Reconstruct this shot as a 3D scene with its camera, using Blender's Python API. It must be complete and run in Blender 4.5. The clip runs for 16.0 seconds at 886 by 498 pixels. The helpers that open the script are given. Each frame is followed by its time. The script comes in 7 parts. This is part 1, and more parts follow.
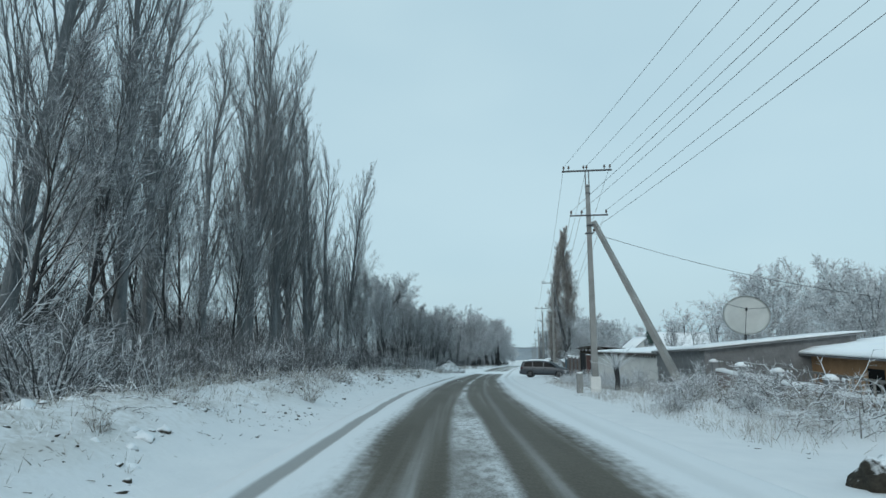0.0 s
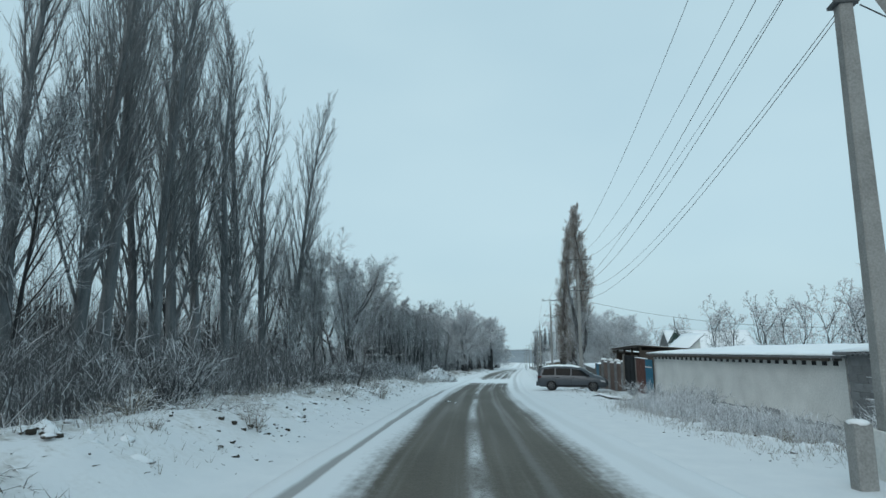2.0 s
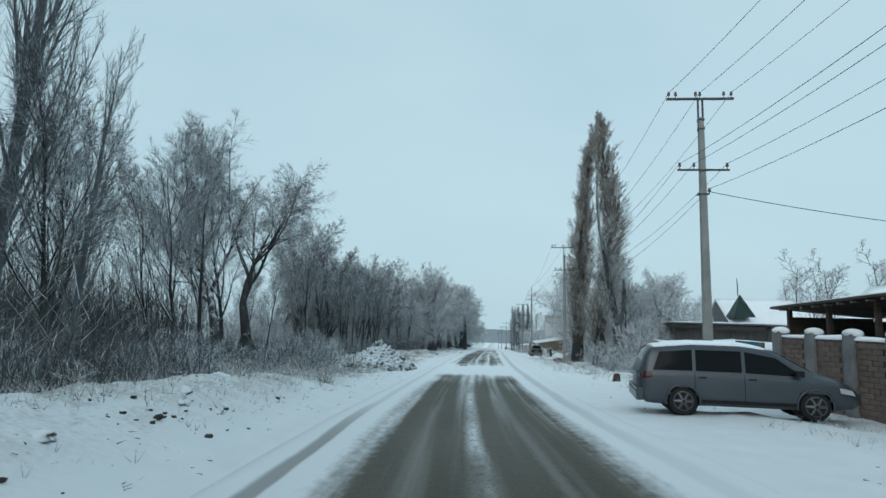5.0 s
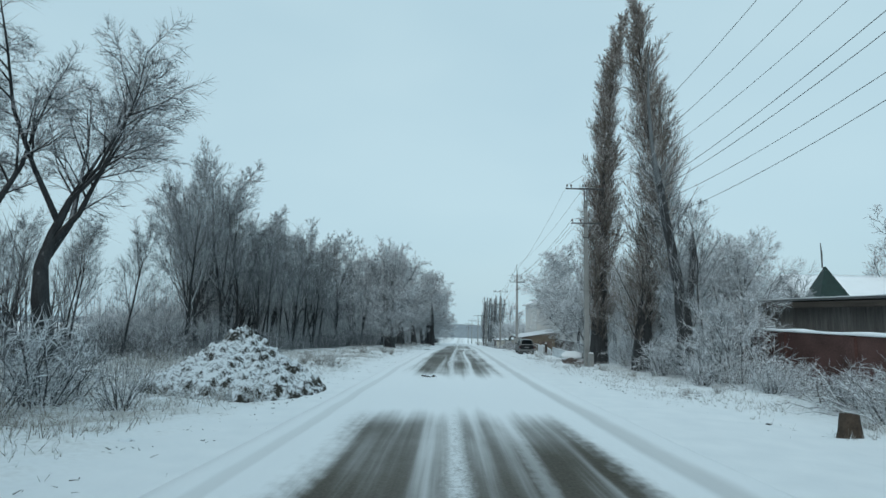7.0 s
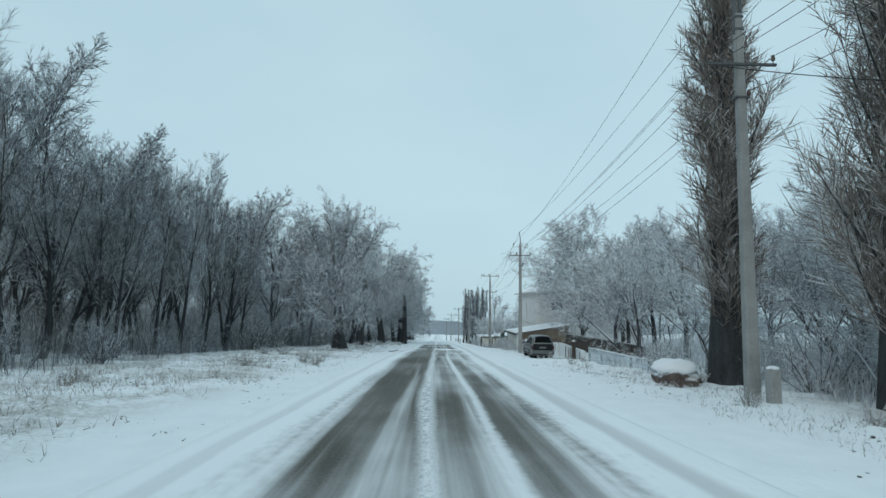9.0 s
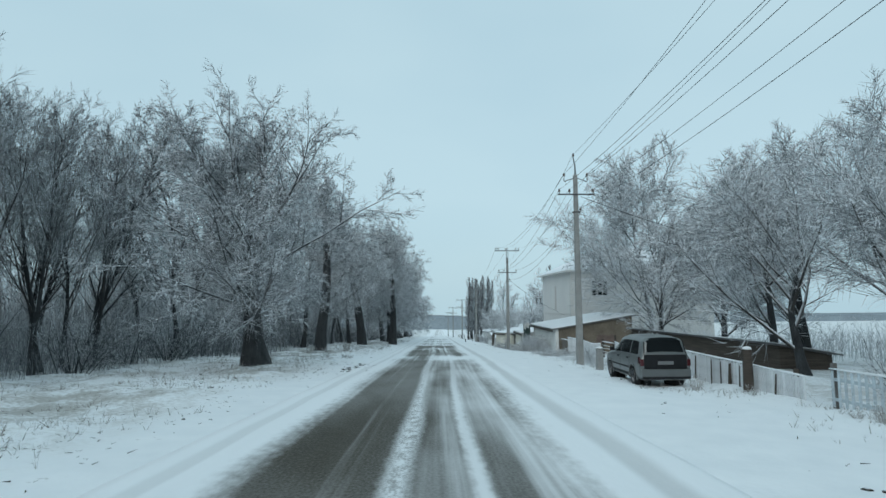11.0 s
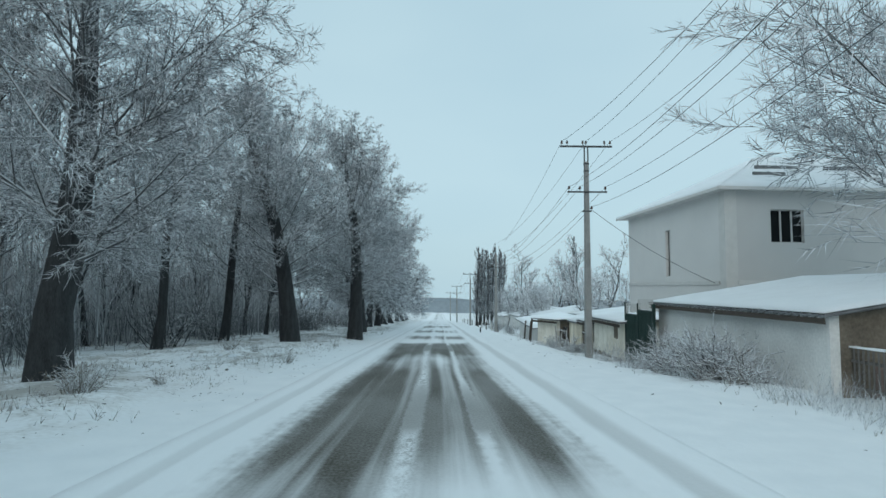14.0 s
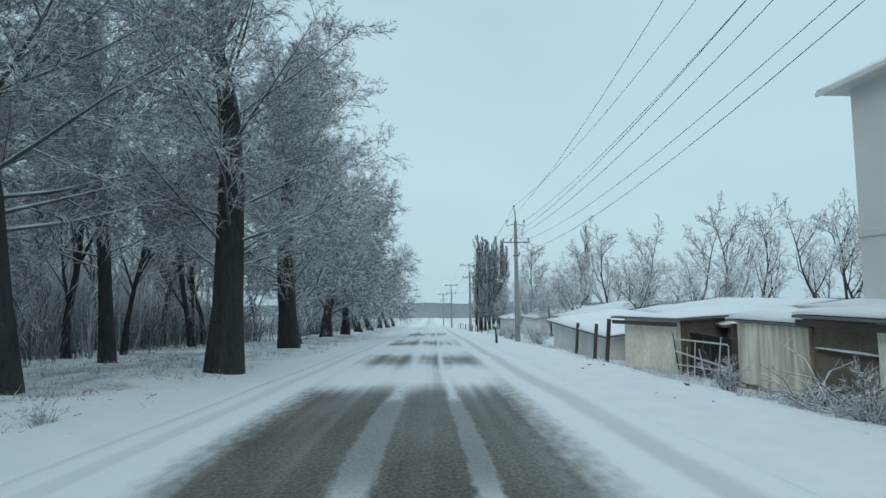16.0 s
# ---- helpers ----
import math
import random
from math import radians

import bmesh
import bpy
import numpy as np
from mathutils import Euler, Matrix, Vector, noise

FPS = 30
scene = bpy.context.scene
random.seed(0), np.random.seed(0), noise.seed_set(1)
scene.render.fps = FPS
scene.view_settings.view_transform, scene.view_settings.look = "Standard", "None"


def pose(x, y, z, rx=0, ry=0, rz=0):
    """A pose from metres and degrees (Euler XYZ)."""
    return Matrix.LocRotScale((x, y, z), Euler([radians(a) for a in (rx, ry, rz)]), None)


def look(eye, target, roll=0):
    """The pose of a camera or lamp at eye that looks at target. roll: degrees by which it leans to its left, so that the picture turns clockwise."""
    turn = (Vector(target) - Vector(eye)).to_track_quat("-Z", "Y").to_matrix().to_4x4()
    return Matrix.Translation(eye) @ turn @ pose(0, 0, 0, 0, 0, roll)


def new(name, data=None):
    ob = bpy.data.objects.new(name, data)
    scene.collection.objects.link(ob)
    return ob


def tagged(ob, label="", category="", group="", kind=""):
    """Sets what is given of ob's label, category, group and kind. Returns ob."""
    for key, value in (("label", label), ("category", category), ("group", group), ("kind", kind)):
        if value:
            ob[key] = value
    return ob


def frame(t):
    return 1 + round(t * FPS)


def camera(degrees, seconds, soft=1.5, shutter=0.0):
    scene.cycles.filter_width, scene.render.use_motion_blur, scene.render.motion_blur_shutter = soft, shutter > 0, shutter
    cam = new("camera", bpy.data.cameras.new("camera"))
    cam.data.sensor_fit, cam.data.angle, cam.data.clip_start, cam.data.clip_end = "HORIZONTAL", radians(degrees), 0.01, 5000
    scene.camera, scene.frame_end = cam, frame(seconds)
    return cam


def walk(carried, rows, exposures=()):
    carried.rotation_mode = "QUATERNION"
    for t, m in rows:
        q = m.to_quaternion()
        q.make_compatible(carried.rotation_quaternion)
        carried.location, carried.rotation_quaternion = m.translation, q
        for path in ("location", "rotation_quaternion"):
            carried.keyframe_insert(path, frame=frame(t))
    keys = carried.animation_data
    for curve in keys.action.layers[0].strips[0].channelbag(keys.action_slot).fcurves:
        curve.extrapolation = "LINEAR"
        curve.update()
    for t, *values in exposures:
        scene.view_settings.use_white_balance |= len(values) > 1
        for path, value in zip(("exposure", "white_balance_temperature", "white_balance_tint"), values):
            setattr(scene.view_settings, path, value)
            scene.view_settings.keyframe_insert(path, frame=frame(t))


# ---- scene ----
cam = camera(75.0, 16.0)
PATH = [
    (0, (8.803, -2.578, 1.62), (8.453, -0.631, 1.914), -0.2),
    (0.5, (7.993, 2.294, 1.574), (7.654, 4.242, 1.874), -0.3),
    (1, (7.093, 7.207, 1.433), (6.769, 9.157, 1.74), -0.4),
    (1.5, (6.317, 12.175, 1.238), (6.002, 14.126, 1.547), -0.4),
    (2, (5.569, 17.19, 1.037), (5.26, 19.143, 1.339), -0.3),
    (2.5, (4.821, 22.197, 0.696), (4.525, 24.153, 0.989), -0.2),
    (3, (4.183, 27.132, 0.398), (3.899, 29.092, 0.674), -0.1),
    (3.5, (3.577, 32.178, 0.196), (3.308, 34.144, 0.449), 0.3),
    (4, (3.139, 37.263, -0.048), (2.882, 39.232, 0.194), 0.4),
    (4.2, (2.895, 39.409, -0.133), (2.645, 41.379, 0.105), 0.6),
    (6.3, (0.879, 61.231, -1.406), (0.746, 63.214, -1.18), 1.1),
    (6.5, (0.803, 63.333, -1.452), (0.68, 65.317, -1.232), 1.1),
    (7, (0.579, 68.586, -1.719), (0.481, 70.572, -1.5), 1.1),
    (7.5, (0.349, 73.882, -1.936), (0.275, 75.869, -1.722), 1.2),
    (8, (0.073, 78.998, -2.321), (0.024, 80.986, -2.103), 1.2),
    (8.5, (-0.125, 84.4, -2.479), (-0.153, 86.388, -2.265), 0.9),
    (9, (-0.093, 90.061, -2.681), (-0.111, 92.05, -2.472), 0.8),
    (9.2, (-0.071, 92.306, -2.743), (-0.087, 94.295, -2.534), 0.6),
    (11.3, (-0.321, 115.573, -3.381), (-0.338, 117.565, -3.201), -0.3),
    (11.5, (-0.424, 117.653, -3.39), (-0.444, 119.646, -3.221), -0.1),
    (12, (-0.615, 122.845, -3.676), (-0.638, 124.838, -3.519), 0.3),
    (12.5, (-0.637, 128.291, -3.783), (-0.666, 130.287, -3.645), 0.9),
    (13, (-0.709, 133.571, -4.111), (-0.738, 135.566, -3.978), 0.8),
    (13.5, (-0.702, 138.966, -4.411), (-0.73, 140.962, -4.281), 0.5),
    (14, (-0.735, 144.334, -4.733), (-0.756, 146.33, -4.599), 0.2),
    (14.5, (-0.878, 149.77, -5.019), (-0.887, 151.765, -4.88), -0.4),
    (15, (-1.004, 155.318, -5.241), (-1.0, 157.314, -5.101), -0.9),
    (15.5, (-1.015, 160.866, -5.505), (-1.007, 162.861, -5.364), -0.8),
    (16, (-0.982, 166.396, -6.043), (-0.972, 168.39, -5.89), -0.7),
]
walk(cam, [(t, look(eye, target, roll)) for t, eye, target, roll in PATH])

# ---- light: an overcast winter sky ----
world = bpy.data.worlds.new("overcast")
scene.world = world
world.use_nodes = True
wn, wl = world.node_tree.nodes, world.node_tree.links
wn.clear()
w_out = wn.new("ShaderNodeOutputWorld")
w_bg = wn.new("ShaderNodeBackground")
w_sky = wn.new("ShaderNodeTexSky")
w_sky.sky_type = "NISHITA"
w_sky.sun_disc = False
w_sky.sun_elevation, w_sky.sun_rotation = radians(26), radians(200)
w_sky.air_density, w_sky.dust_density = 1.0, 3.0
w_co = wn.new("ShaderNodeTexCoord")
w_map = wn.new("ShaderNodeMapping")
w_map.inputs["Scale"].default_value = (1.0, 1.0, 2.2)
w_noise = wn.new("ShaderNodeTexNoise")
w_noise.inputs["Scale"].default_value = 1.6
w_noise.inputs["Detail"].default_value = 3.0
w_ramp = wn.new("ShaderNodeValToRGB")
w_ramp.color_ramp.elements[0].position, w_ramp.color_ramp.elements[0].color = 0.35, (0.428, 0.615, 0.705, 1)
w_ramp.color_ramp.elements[1].position, w_ramp.color_ramp.elements[1].color = 0.7, (0.485, 0.67, 0.745, 1)
w_mix = wn.new("ShaderNodeMixRGB")
w_mix.inputs["Fac"].default_value = 0.012
wl.new(w_co.outputs["Generated"], w_map.inputs["Vector"])
wl.new(w_map.outputs["Vector"], w_noise.inputs["Vector"])
wl.new(w_noise.outputs["Fac"], w_ramp.inputs["Fac"])
wl.new(w_ramp.outputs["Color"], w_mix.inputs["Color1"])
wl.new(w_sky.outputs["Color"], w_mix.inputs["Color2"])
wl.new(w_mix.outputs["Color"], w_bg.inputs["Color"])
wl.new(w_bg.outputs["Background"], w_out.inputs["Surface"])
w_bg.inputs["Strength"].default_value = 1.0
sun = new("sun", bpy.data.lights.new("sun", "SUN"))
sun.data.energy, sun.data.angle, sun.data.color = 0.6, radians(40), (1.0, 0.98, 0.95)
sun.matrix_world = look((0, 0, 60), (40, 110, 0))

# ---- materials ----


def mat(name, base, rough=0.8, metal=0.0, vary=0.25, scale=3.0, fine=40.0, bump=0.15, snow=0.0, spread=0.25, spec=0.3, stretch=(1, 1, 1), other=None):
    """A surface with coarse and fine variation; snow: how much lies on faces that look up."""
    m = bpy.data.materials.new(name)
    m.use_nodes = True
    n, l = m.node_tree.nodes, m.node_tree.links
    b = n["Principled BSDF"]
    b.inputs["Roughness"].default_value, b.inputs["Metallic"].default_value = rough, metal
    b.inputs["Specular IOR Level"].default_value = spec
    co, mp = n.new("ShaderNodeTexCoord"), n.new("ShaderNodeMapping")
    mp.inputs["Scale"].default_value = stretch
    l.new(co.outputs["Object"], mp.inputs["Vector"])
    n1, n2 = n.new("ShaderNodeTexNoise"), n.new("ShaderNodeTexNoise")
    n1.inputs["Scale"].default_value, n1.inputs["Detail"].default_value = scale, 4
    n2.inputs["Scale"].default_value, n2.inputs["Detail"].default_value = fine, 3
    for k in (n1, n2):
        l.new(mp.outputs["Vector"], k.inputs["Vector"])
    info = n.new("ShaderNodeObjectInfo")
    add = n.new("ShaderNodeMath")
    add.operation = "MULTIPLY_ADD"
    add.inputs[1].default_value = 0.45
    l.new(n2.outputs["Fac"], add.inputs[0])
    half = n.new("ShaderNodeMath")
    half.operation = "MULTIPLY_ADD"
    half.inputs[1].default_value, half.inputs[2].default_value = 0.55, 0.0
    l.new(n1.outputs["Fac"], half.inputs[0])
    l.new(half.outputs[0], add.inputs[2])
    ramp = n.new("ShaderNodeValToRGB")
    lo = [c * (1 - vary) for c in base]
    hi = [min(1, c * (1 + vary)) for c in (other or base)]
    ramp.color_ramp.elements[0].position, ramp.color_ramp.elements[0].color = 0.33, (*lo, 1)
    ramp.color_ramp.elements[1].position, ramp.color_ramp.elements[1].color = 0.67, (*hi, 1)
    l.new(add.outputs[0], ramp.inputs["Fac"])
    hue = n.new("ShaderNodeHueSaturation")
    rv = n.new("ShaderNodeMapRange")
    rv.inputs["To Min"].default_value, rv.inputs["To Max"].default_value = 0.88, 1.12
    l.new(info.outputs["Random"], rv.inputs["Value"])
    l.new(rv.outputs[0], hue.inputs["Value"])
    l.new(ramp.outputs["Color"], hue.inputs["Color"])
    colour = hue.outputs["Color"]
    if snow > 0:
        geo, sep = n.new("ShaderNodeNewGeometry"), n.new("ShaderNodeSeparateXYZ")
        l.new(geo.outputs["Normal"], sep.inputs[0])
        s1 = n.new("ShaderNodeMath")
        s1.operation = "MULTIPLY_ADD"
        s1.inputs[1].default_value = 0.9
        l.new(n1.outputs["Fac"], s1.inputs[0])
        l.new(sep.outputs["Z"], s1.inputs[2])
        mr = n.new("ShaderNodeMapRange")
        edge = 1.35 - snow * 1.5
        mr.inputs["From Min"].default_value, mr.inputs["From Max"].default_value = edge - spread, edge + spread
        l.new(s1.outputs[0], mr.inputs["Value"])
        mix = n.new("ShaderNodeMixRGB")
        mix.inputs["Color2"].default_value = (0.80, 0.83, 0.86, 1)
        l.new(mr.outputs[0], mix.inputs["Fac"])
        l.new(colour, mix.inputs["Color1"])
        colour = mix.outputs["Color"]
    l.new(colour, b.inputs["Base Color"])
    if bump:
        bp = n.new("ShaderNodeBump")
        bp.inputs["Strength"].default_value, bp.inputs["Distance"].default_value = bump, 0.03
        l.new(add.outputs[0], bp.inputs["Height"])
        l.new(bp.outputs["Normal"], b.inputs["Normal"])
    return m


ROOF_SNOW = mat("roof_snow", (0.87, 0.89, 0.91), 0.75, vary=0.04, scale=1.2, fine=18, bump=0.3, spec=0.25)
GROUND = bpy.data.materials.new("snow_over_grass")
POPLAR_BARK = mat("poplar_bark", (0.155, 0.17, 0.178), 0.9, vary=0.4, scale=1.5, fine=14, bump=0.6, snow=0.10, stretch=(3, 3, 0.5))
POPLAR_TWIG = mat("poplar_twig", (0.165, 0.175, 0.18), 0.9, vary=0.35, scale=0.6, fine=6, bump=0, snow=0.30, spread=0.4)
BROWN_TWIG = mat("brown_poplar_twig", (0.165, 0.143, 0.125), 0.9, vary=0.4, scale=0.6, fine=6, bump=0, snow=0.36, spread=0.4)
DARK_BARK = mat("dark_bark", (0.040, 0.042, 0.044), 0.95, vary=0.45, scale=2.0, fine=16, bump=0.8, snow=0.12, stretch=(3, 3, 0.6))
HOAR_BARK = mat("hoary_bark", (0.045, 0.047, 0.049), 0.95, vary=0.45, scale=2.0, fine=16, bump=0.8, snow=0.14, stretch=(3, 3, 0.6))
FROST_BARK = mat("snowy_bark", (0.06, 0.057, 0.055), 0.95, vary=0.4, scale=2.0, fine=16, bump=0.5, snow=0.36, spread=0.3)
BRAMBLE = mat("dark_bramble", (0.075, 0.078, 0.082), 0.95, vary=0.4, scale=0.6, fine=6, bump=0, snow=0.16, spread=0.35)
SCRUB = mat("dark_scrub", (0.09, 0.093, 0.096), 0.95, vary=0.4, scale=0.6, fine=6, bump=0, snow=0.3, spread=0.35)
DARK_TWIG = mat("dark_twig", (0.138, 0.15, 0.16), 0.9, vary=0.35, scale=0.5, fine=6, bump=0, snow=0.38, spread=0.4)
FROST_TWIG = mat("frosted_twig", (0.235, 0.25, 0.26), 0.9, vary=0.35, scale=0.5, fine=5, bump=0, snow=0.6, spread=0.5)
HOAR_BOUGH = mat("hoary_bough", (0.085, 0.088, 0.09), 0.95, vary=0.4, scale=2.0, fine=14, bump=0.4, snow=0.5, spread=0.3)
HOAR_TWIG = mat("hoary_twig", (0.19, 0.2, 0.21), 0.9, vary=0.4, scale=0.5, fine=5, bump=0, snow=0.54, spread=0.45)
UNDER = mat("undergrowth", (0.145, 0.153, 0.162), 0.95, vary=0.4, scale=0.6, fine=6, bump=0, snow=0.32, spread=0.4)
PILE = mat("cut_branches", (0.11, 0.10, 0.09), 0.95, vary=0.4, scale=1.5, fine=9, bump=0, snow=0.5, spread=0.2)
WEED = mat("dry_weed", (0.19, 0.165, 0.13), 0.95, vary=0.4, scale=1.2, fine=9, bump=0, snow=0.5, spread=0.45)
CONCRETE = mat("concrete", (0.27, 0.272, 0.265), 0.9, vary=0.3, scale=1.4, fine=30, bump=0.35)
STEEL = mat("steel", (0.10, 0.105, 0.11), 0.55, 0.6, vary=0.3, scale=6, fine=40, bump=0.1, snow=0.05)
PORCELAIN = mat("porcelain", (0.10, 0.07, 0.06), 0.25, vary=0.2, bump=0, spec=0.5)
WIRE = mat("wire", (0.035, 0.037, 0.04), 0.6, 0.3, vary=0.2, bump=0)
WHITEWASH = mat("whitewash", (0.70, 0.70, 0.68), 0.9, vary=0.16, scale=0.8, fine=14, bump=0.4)
YELLOWWASH = mat("yellowed_limewash", (0.70, 0.66, 0.54), 0.92, vary=0.2, scale=1.3, fine=12, bump=0.5, stretch=(1.2, 1.2, 0.45), other=(0.76, 0.74, 0.67))
STAINED = mat("streaked_limewash", (0.46, 0.37, 0.25), 0.92, vary=0.28, scale=1.5, fine=5, bump=0.5, stretch=(1.6, 1.6, 0.14), other=(0.70, 0.66, 0.56))
BLOCK = mat("grey_block", (0.20, 0.205, 0.21), 0.9, vary=0.3, scale=2.5, fine=25, bump=0.4)
BRICK = mat("brown_brick", (0.17, 0.13, 0.115), 0.9, vary=0.35, scale=3, fine=30, bump=0.4)
MUD = mat("mud_plaster", (0.17, 0.145, 0.115), 0.95, vary=0.35, scale=1.2, fine=14, bump=0.6)
BEIGE = mat("beige_render", (0.63, 0.62, 0.605), 0.85, vary=0.05, scale=0.5, fine=60, bump=0.1)
PALE = mat("pale_trim", (0.60, 0.59, 0.57), 0.8, vary=0.06, bump=0.05)
GREYWOOD = mat("weathered_wood", (0.17, 0.16, 0.15), 0.9, vary=0.4, scale=2, fine=30, bump=0.4, stretch=(6, 6, 0.4))
DARKWOOD = mat("dark_wood", (0.075, 0.062, 0.052), 0.9, vary=0.45, scale=2, fine=24, bump=0.4, stretch=(0.4, 0.4, 6))
# real black paint, and the shade put into hollows and openings as colour
BLACK = mat("black_paint_and_shade", (0.016, 0.017, 0.019), 0.55, vary=0.3, scale=4, fine=25, bump=0.15, spec=0.18)
RUST = mat("rusty_red_metal", (0.10, 0.05, 0.042), 0.75, vary=0.4, scale=3, fine=30, bump=0.25)
BLUE = mat("blue_paint", (0.02, 0.125, 0.20), 0.5, vary=0.2, scale=2, fine=30, bump=0.1)
GREEN = mat("green_sheet", (0.02, 0.045, 0.04), 0.5, vary=0.3, scale=2, fine=25, bump=0.15)
FROSTWOOD = mat("frosted_paint", (0.74, 0.755, 0.77), 0.85, vary=0.14, scale=2.5, fine=24, bump=0.2)
PALEBLUE = mat("pale_blue_paint", (0.56, 0.63, 0.67), 0.7, vary=0.2, scale=3, fine=30, bump=0.2)
REDWALL = mat("red_brown_wall", (0.115, 0.062, 0.055), 0.9, vary=0.45, scale=0.8, fine=16, bump=0.4)
OCHRE = mat("ochre_plaster", (0.30, 0.18, 0.10), 0.9, vary=0.25, scale=1.5, fine=16, bump=0.3)
SLATE = mat("grey_roofing", (0.16, 0.165, 0.17), 0.8, vary=0.3, scale=2, fine=20, bump=0.3)
WINDOW = mat("window_glass", (0.006, 0.008, 0.009), 0.06, vary=0.2, bump=0, spec=0.1)
TAUPE = mat("grey_car_paint", (0.07, 0.08, 0.092), 0.3, 0.5, vary=0.1, scale=2, fine=60, bump=0.02, spec=0.5)
SILVER = mat("silver_car_paint", (0.175, 0.185, 0.185), 0.34, 0.5, vary=0.1, scale=2, fine=60, bump=0.02, spec=0.5)
RUBBER = mat("rubber", (0.018, 0.018, 0.019), 0.85, vary=0.3, scale=8, bump=0.2)
RIM = mat("alloy_rim", (0.13, 0.135, 0.14), 0.4, 0.7, vary=0.15, bump=0.05)
REDLAMP = mat("red_lamp", (0.06, 0.008, 0.011), 0.25, vary=0.1, bump=0, spec=0.5)
CLEARLAMP = mat("clear_lamp", (0.45, 0.47, 0.48), 0.2, vary=0.1, bump=0, spec=0.5)
PLATE = mat("white_enamel", (0.2, 0.205, 0.21), 0.5, vary=0.05, bump=0)
DISH = mat("white_dish", (0.66, 0.66, 0.64), 0.5, vary=0.1, scale=2, bump=0.05)
STONE = mat("boulder_stone", (0.11, 0.085, 0.075), 0.9, vary=0.45, scale=3, fine=18, bump=0.6, snow=0.2)
DIRT = mat("rubble_dirt", (0.045, 0.04, 0.032), 0.95, vary=0.45, scale=13, fine=24, bump=0.6, snow=0.09, spread=0.14)
CLOD = mat("frozen_clod", (0.05, 0.045, 0.037), 0.95, vary=0.45, scale=7, fine=18, bump=0.6, snow=0.04, spread=0.1)
LITTER = mat("dead_leaves", (0.075, 0.06, 0.045), 0.95, vary=0.45, scale=3, fine=14, bump=0, snow=0.2, spread=0.2)
LUMP = mat("snowed_lump", (0.085, 0.075, 0.062), 0.95, vary=0.4, scale=6, fine=16, bump=0.6, snow=0.5, spread=0.22)
CUTWOOD = mat("cut_wood", (0.075, 0.055, 0.042), 0.9, vary=0.4, scale=5, fine=30, bump=0.3)
# pale blue-grey carries the haze of distance, no volume is used
HAZED_WOODS = mat("far_woods", (0.25, 0.29, 0.32), 1.0, vary=0.2, scale=0.05, fine=0.6, bump=0)

# the snowed-over road: two worn wheel lanes, drifts lying across them in places
ROAD = bpy.data.materials.new("snowy_asphalt")
ROAD.use_nodes = True
rn, rl = ROAD.node_tree.nodes, ROAD.node_tree.links
rb = rn["Principled BSDF"]


def rmath(op, a, b=None, c=None):
    k = rn.new("ShaderNodeMath")
    k.operation = op
    for i, v in enumerate((a, b, c)):
        if v is None:
            continue
        if isinstance(v, (int, float)):
            k.inputs[i].default_value = v
        else:
            rl.new(v, k.inputs[i])
    return k.outputs[0]


def rrange(v, a, b, lo=0.0, hi=1.0, smooth=True):
    k = rn.new("ShaderNodeMapRange")
    k.interpolation_type = "SMOOTHSTEP" if smooth else "LINEAR"
    rl.new(v, k.inputs["Value"])
    for nm, x in (("From Min", a), ("From Max", b), ("To Min", lo), ("To Max", hi)):
        k.inputs[nm].default_value = x
    return k.outputs[0]


def rnoise(scale, detail, stretch):
    mp, k = rn.new("ShaderNodeMapping"), rn.new("ShaderNodeTexNoise")
    mp.inputs["Scale"].default_value = stretch
    k.inputs["Scale"].default_value, k.inputs["Detail"].default_value = scale, detail
    rl.new(r_uv.outputs["UV"], mp.inputs["Vector"])
    rl.new(mp.outputs["Vector"], k.inputs["Vector"])
    return k.outputs["Fac"]


r_uv, r_sep = rn.new("ShaderNodeUVMap"), rn.new("ShaderNodeSeparateXYZ")
rl.new(r_uv.outputs["UV"], r_sep.inputs[0])
ru, rv_ = r_sep.outputs["X"], r_sep.outputs["Y"]
streak = rnoise(1.0, 5, (2.2, 0.035, 1))
patch = rnoise(1.0, 5, (0.55, 0.16, 1))
slow = rnoise(1.0, 2, (0.0, 0.045, 1))
grit = rnoise(7.0, 5, (1, 0.5, 1))
fine_grit = rnoise(26.0, 4, (1, 0.6, 1))
wob = rmath("MULTIPLY_ADD", patch, 0.5, rmath("MULTIPLY_ADD", streak, 0.8, -0.65))
au = rmath("ABSOLUTE", rmath("ADD", ru, 0.06))
edge_ = rrange(rmath("MULTIPLY_ADD", grit, 0.45, rmath("ADD", au, wob)), 1.85, 2.55, 0.0, 1.0)
# the ridge of snow between the lanes: wide and broken at first, a narrow line farther on
wide = rrange(rv_, 9, 24, 0.38, 0.12)
mid = rmath("ABSOLUTE", rmath("ADD", ru, rmath("MULTIPLY_ADD", slow, 0.5, -0.02)))
spine = rrange(rmath("ADD", rmath("MULTIPLY_ADD", grit, 0.22, rmath("MULTIPLY", patch, 0.25)), rmath("SUBTRACT", mid, wide)), 0.16, 0.36, 1.0, 0.0)
spine = rmath("MULTIPLY", spine, rrange(rmath("ADD", patch, rrange(rv_, 60, 110, 0.0, 0.25)), 0.36, 0.6, 0.15, 0.9))
spine = rmath("MULTIPLY", spine, rrange(rmath("MULTIPLY_ADD", grit, 0.6, rmath("MULTIPLY", fine_grit, 0.4)), 0.36, 0.6, 0.35, 1.0))
second = rmath("ABSOLUTE", rmath("SUBTRACT", ru, rmath("MULTIPLY_ADD", slow, 0.5, 0.55)))
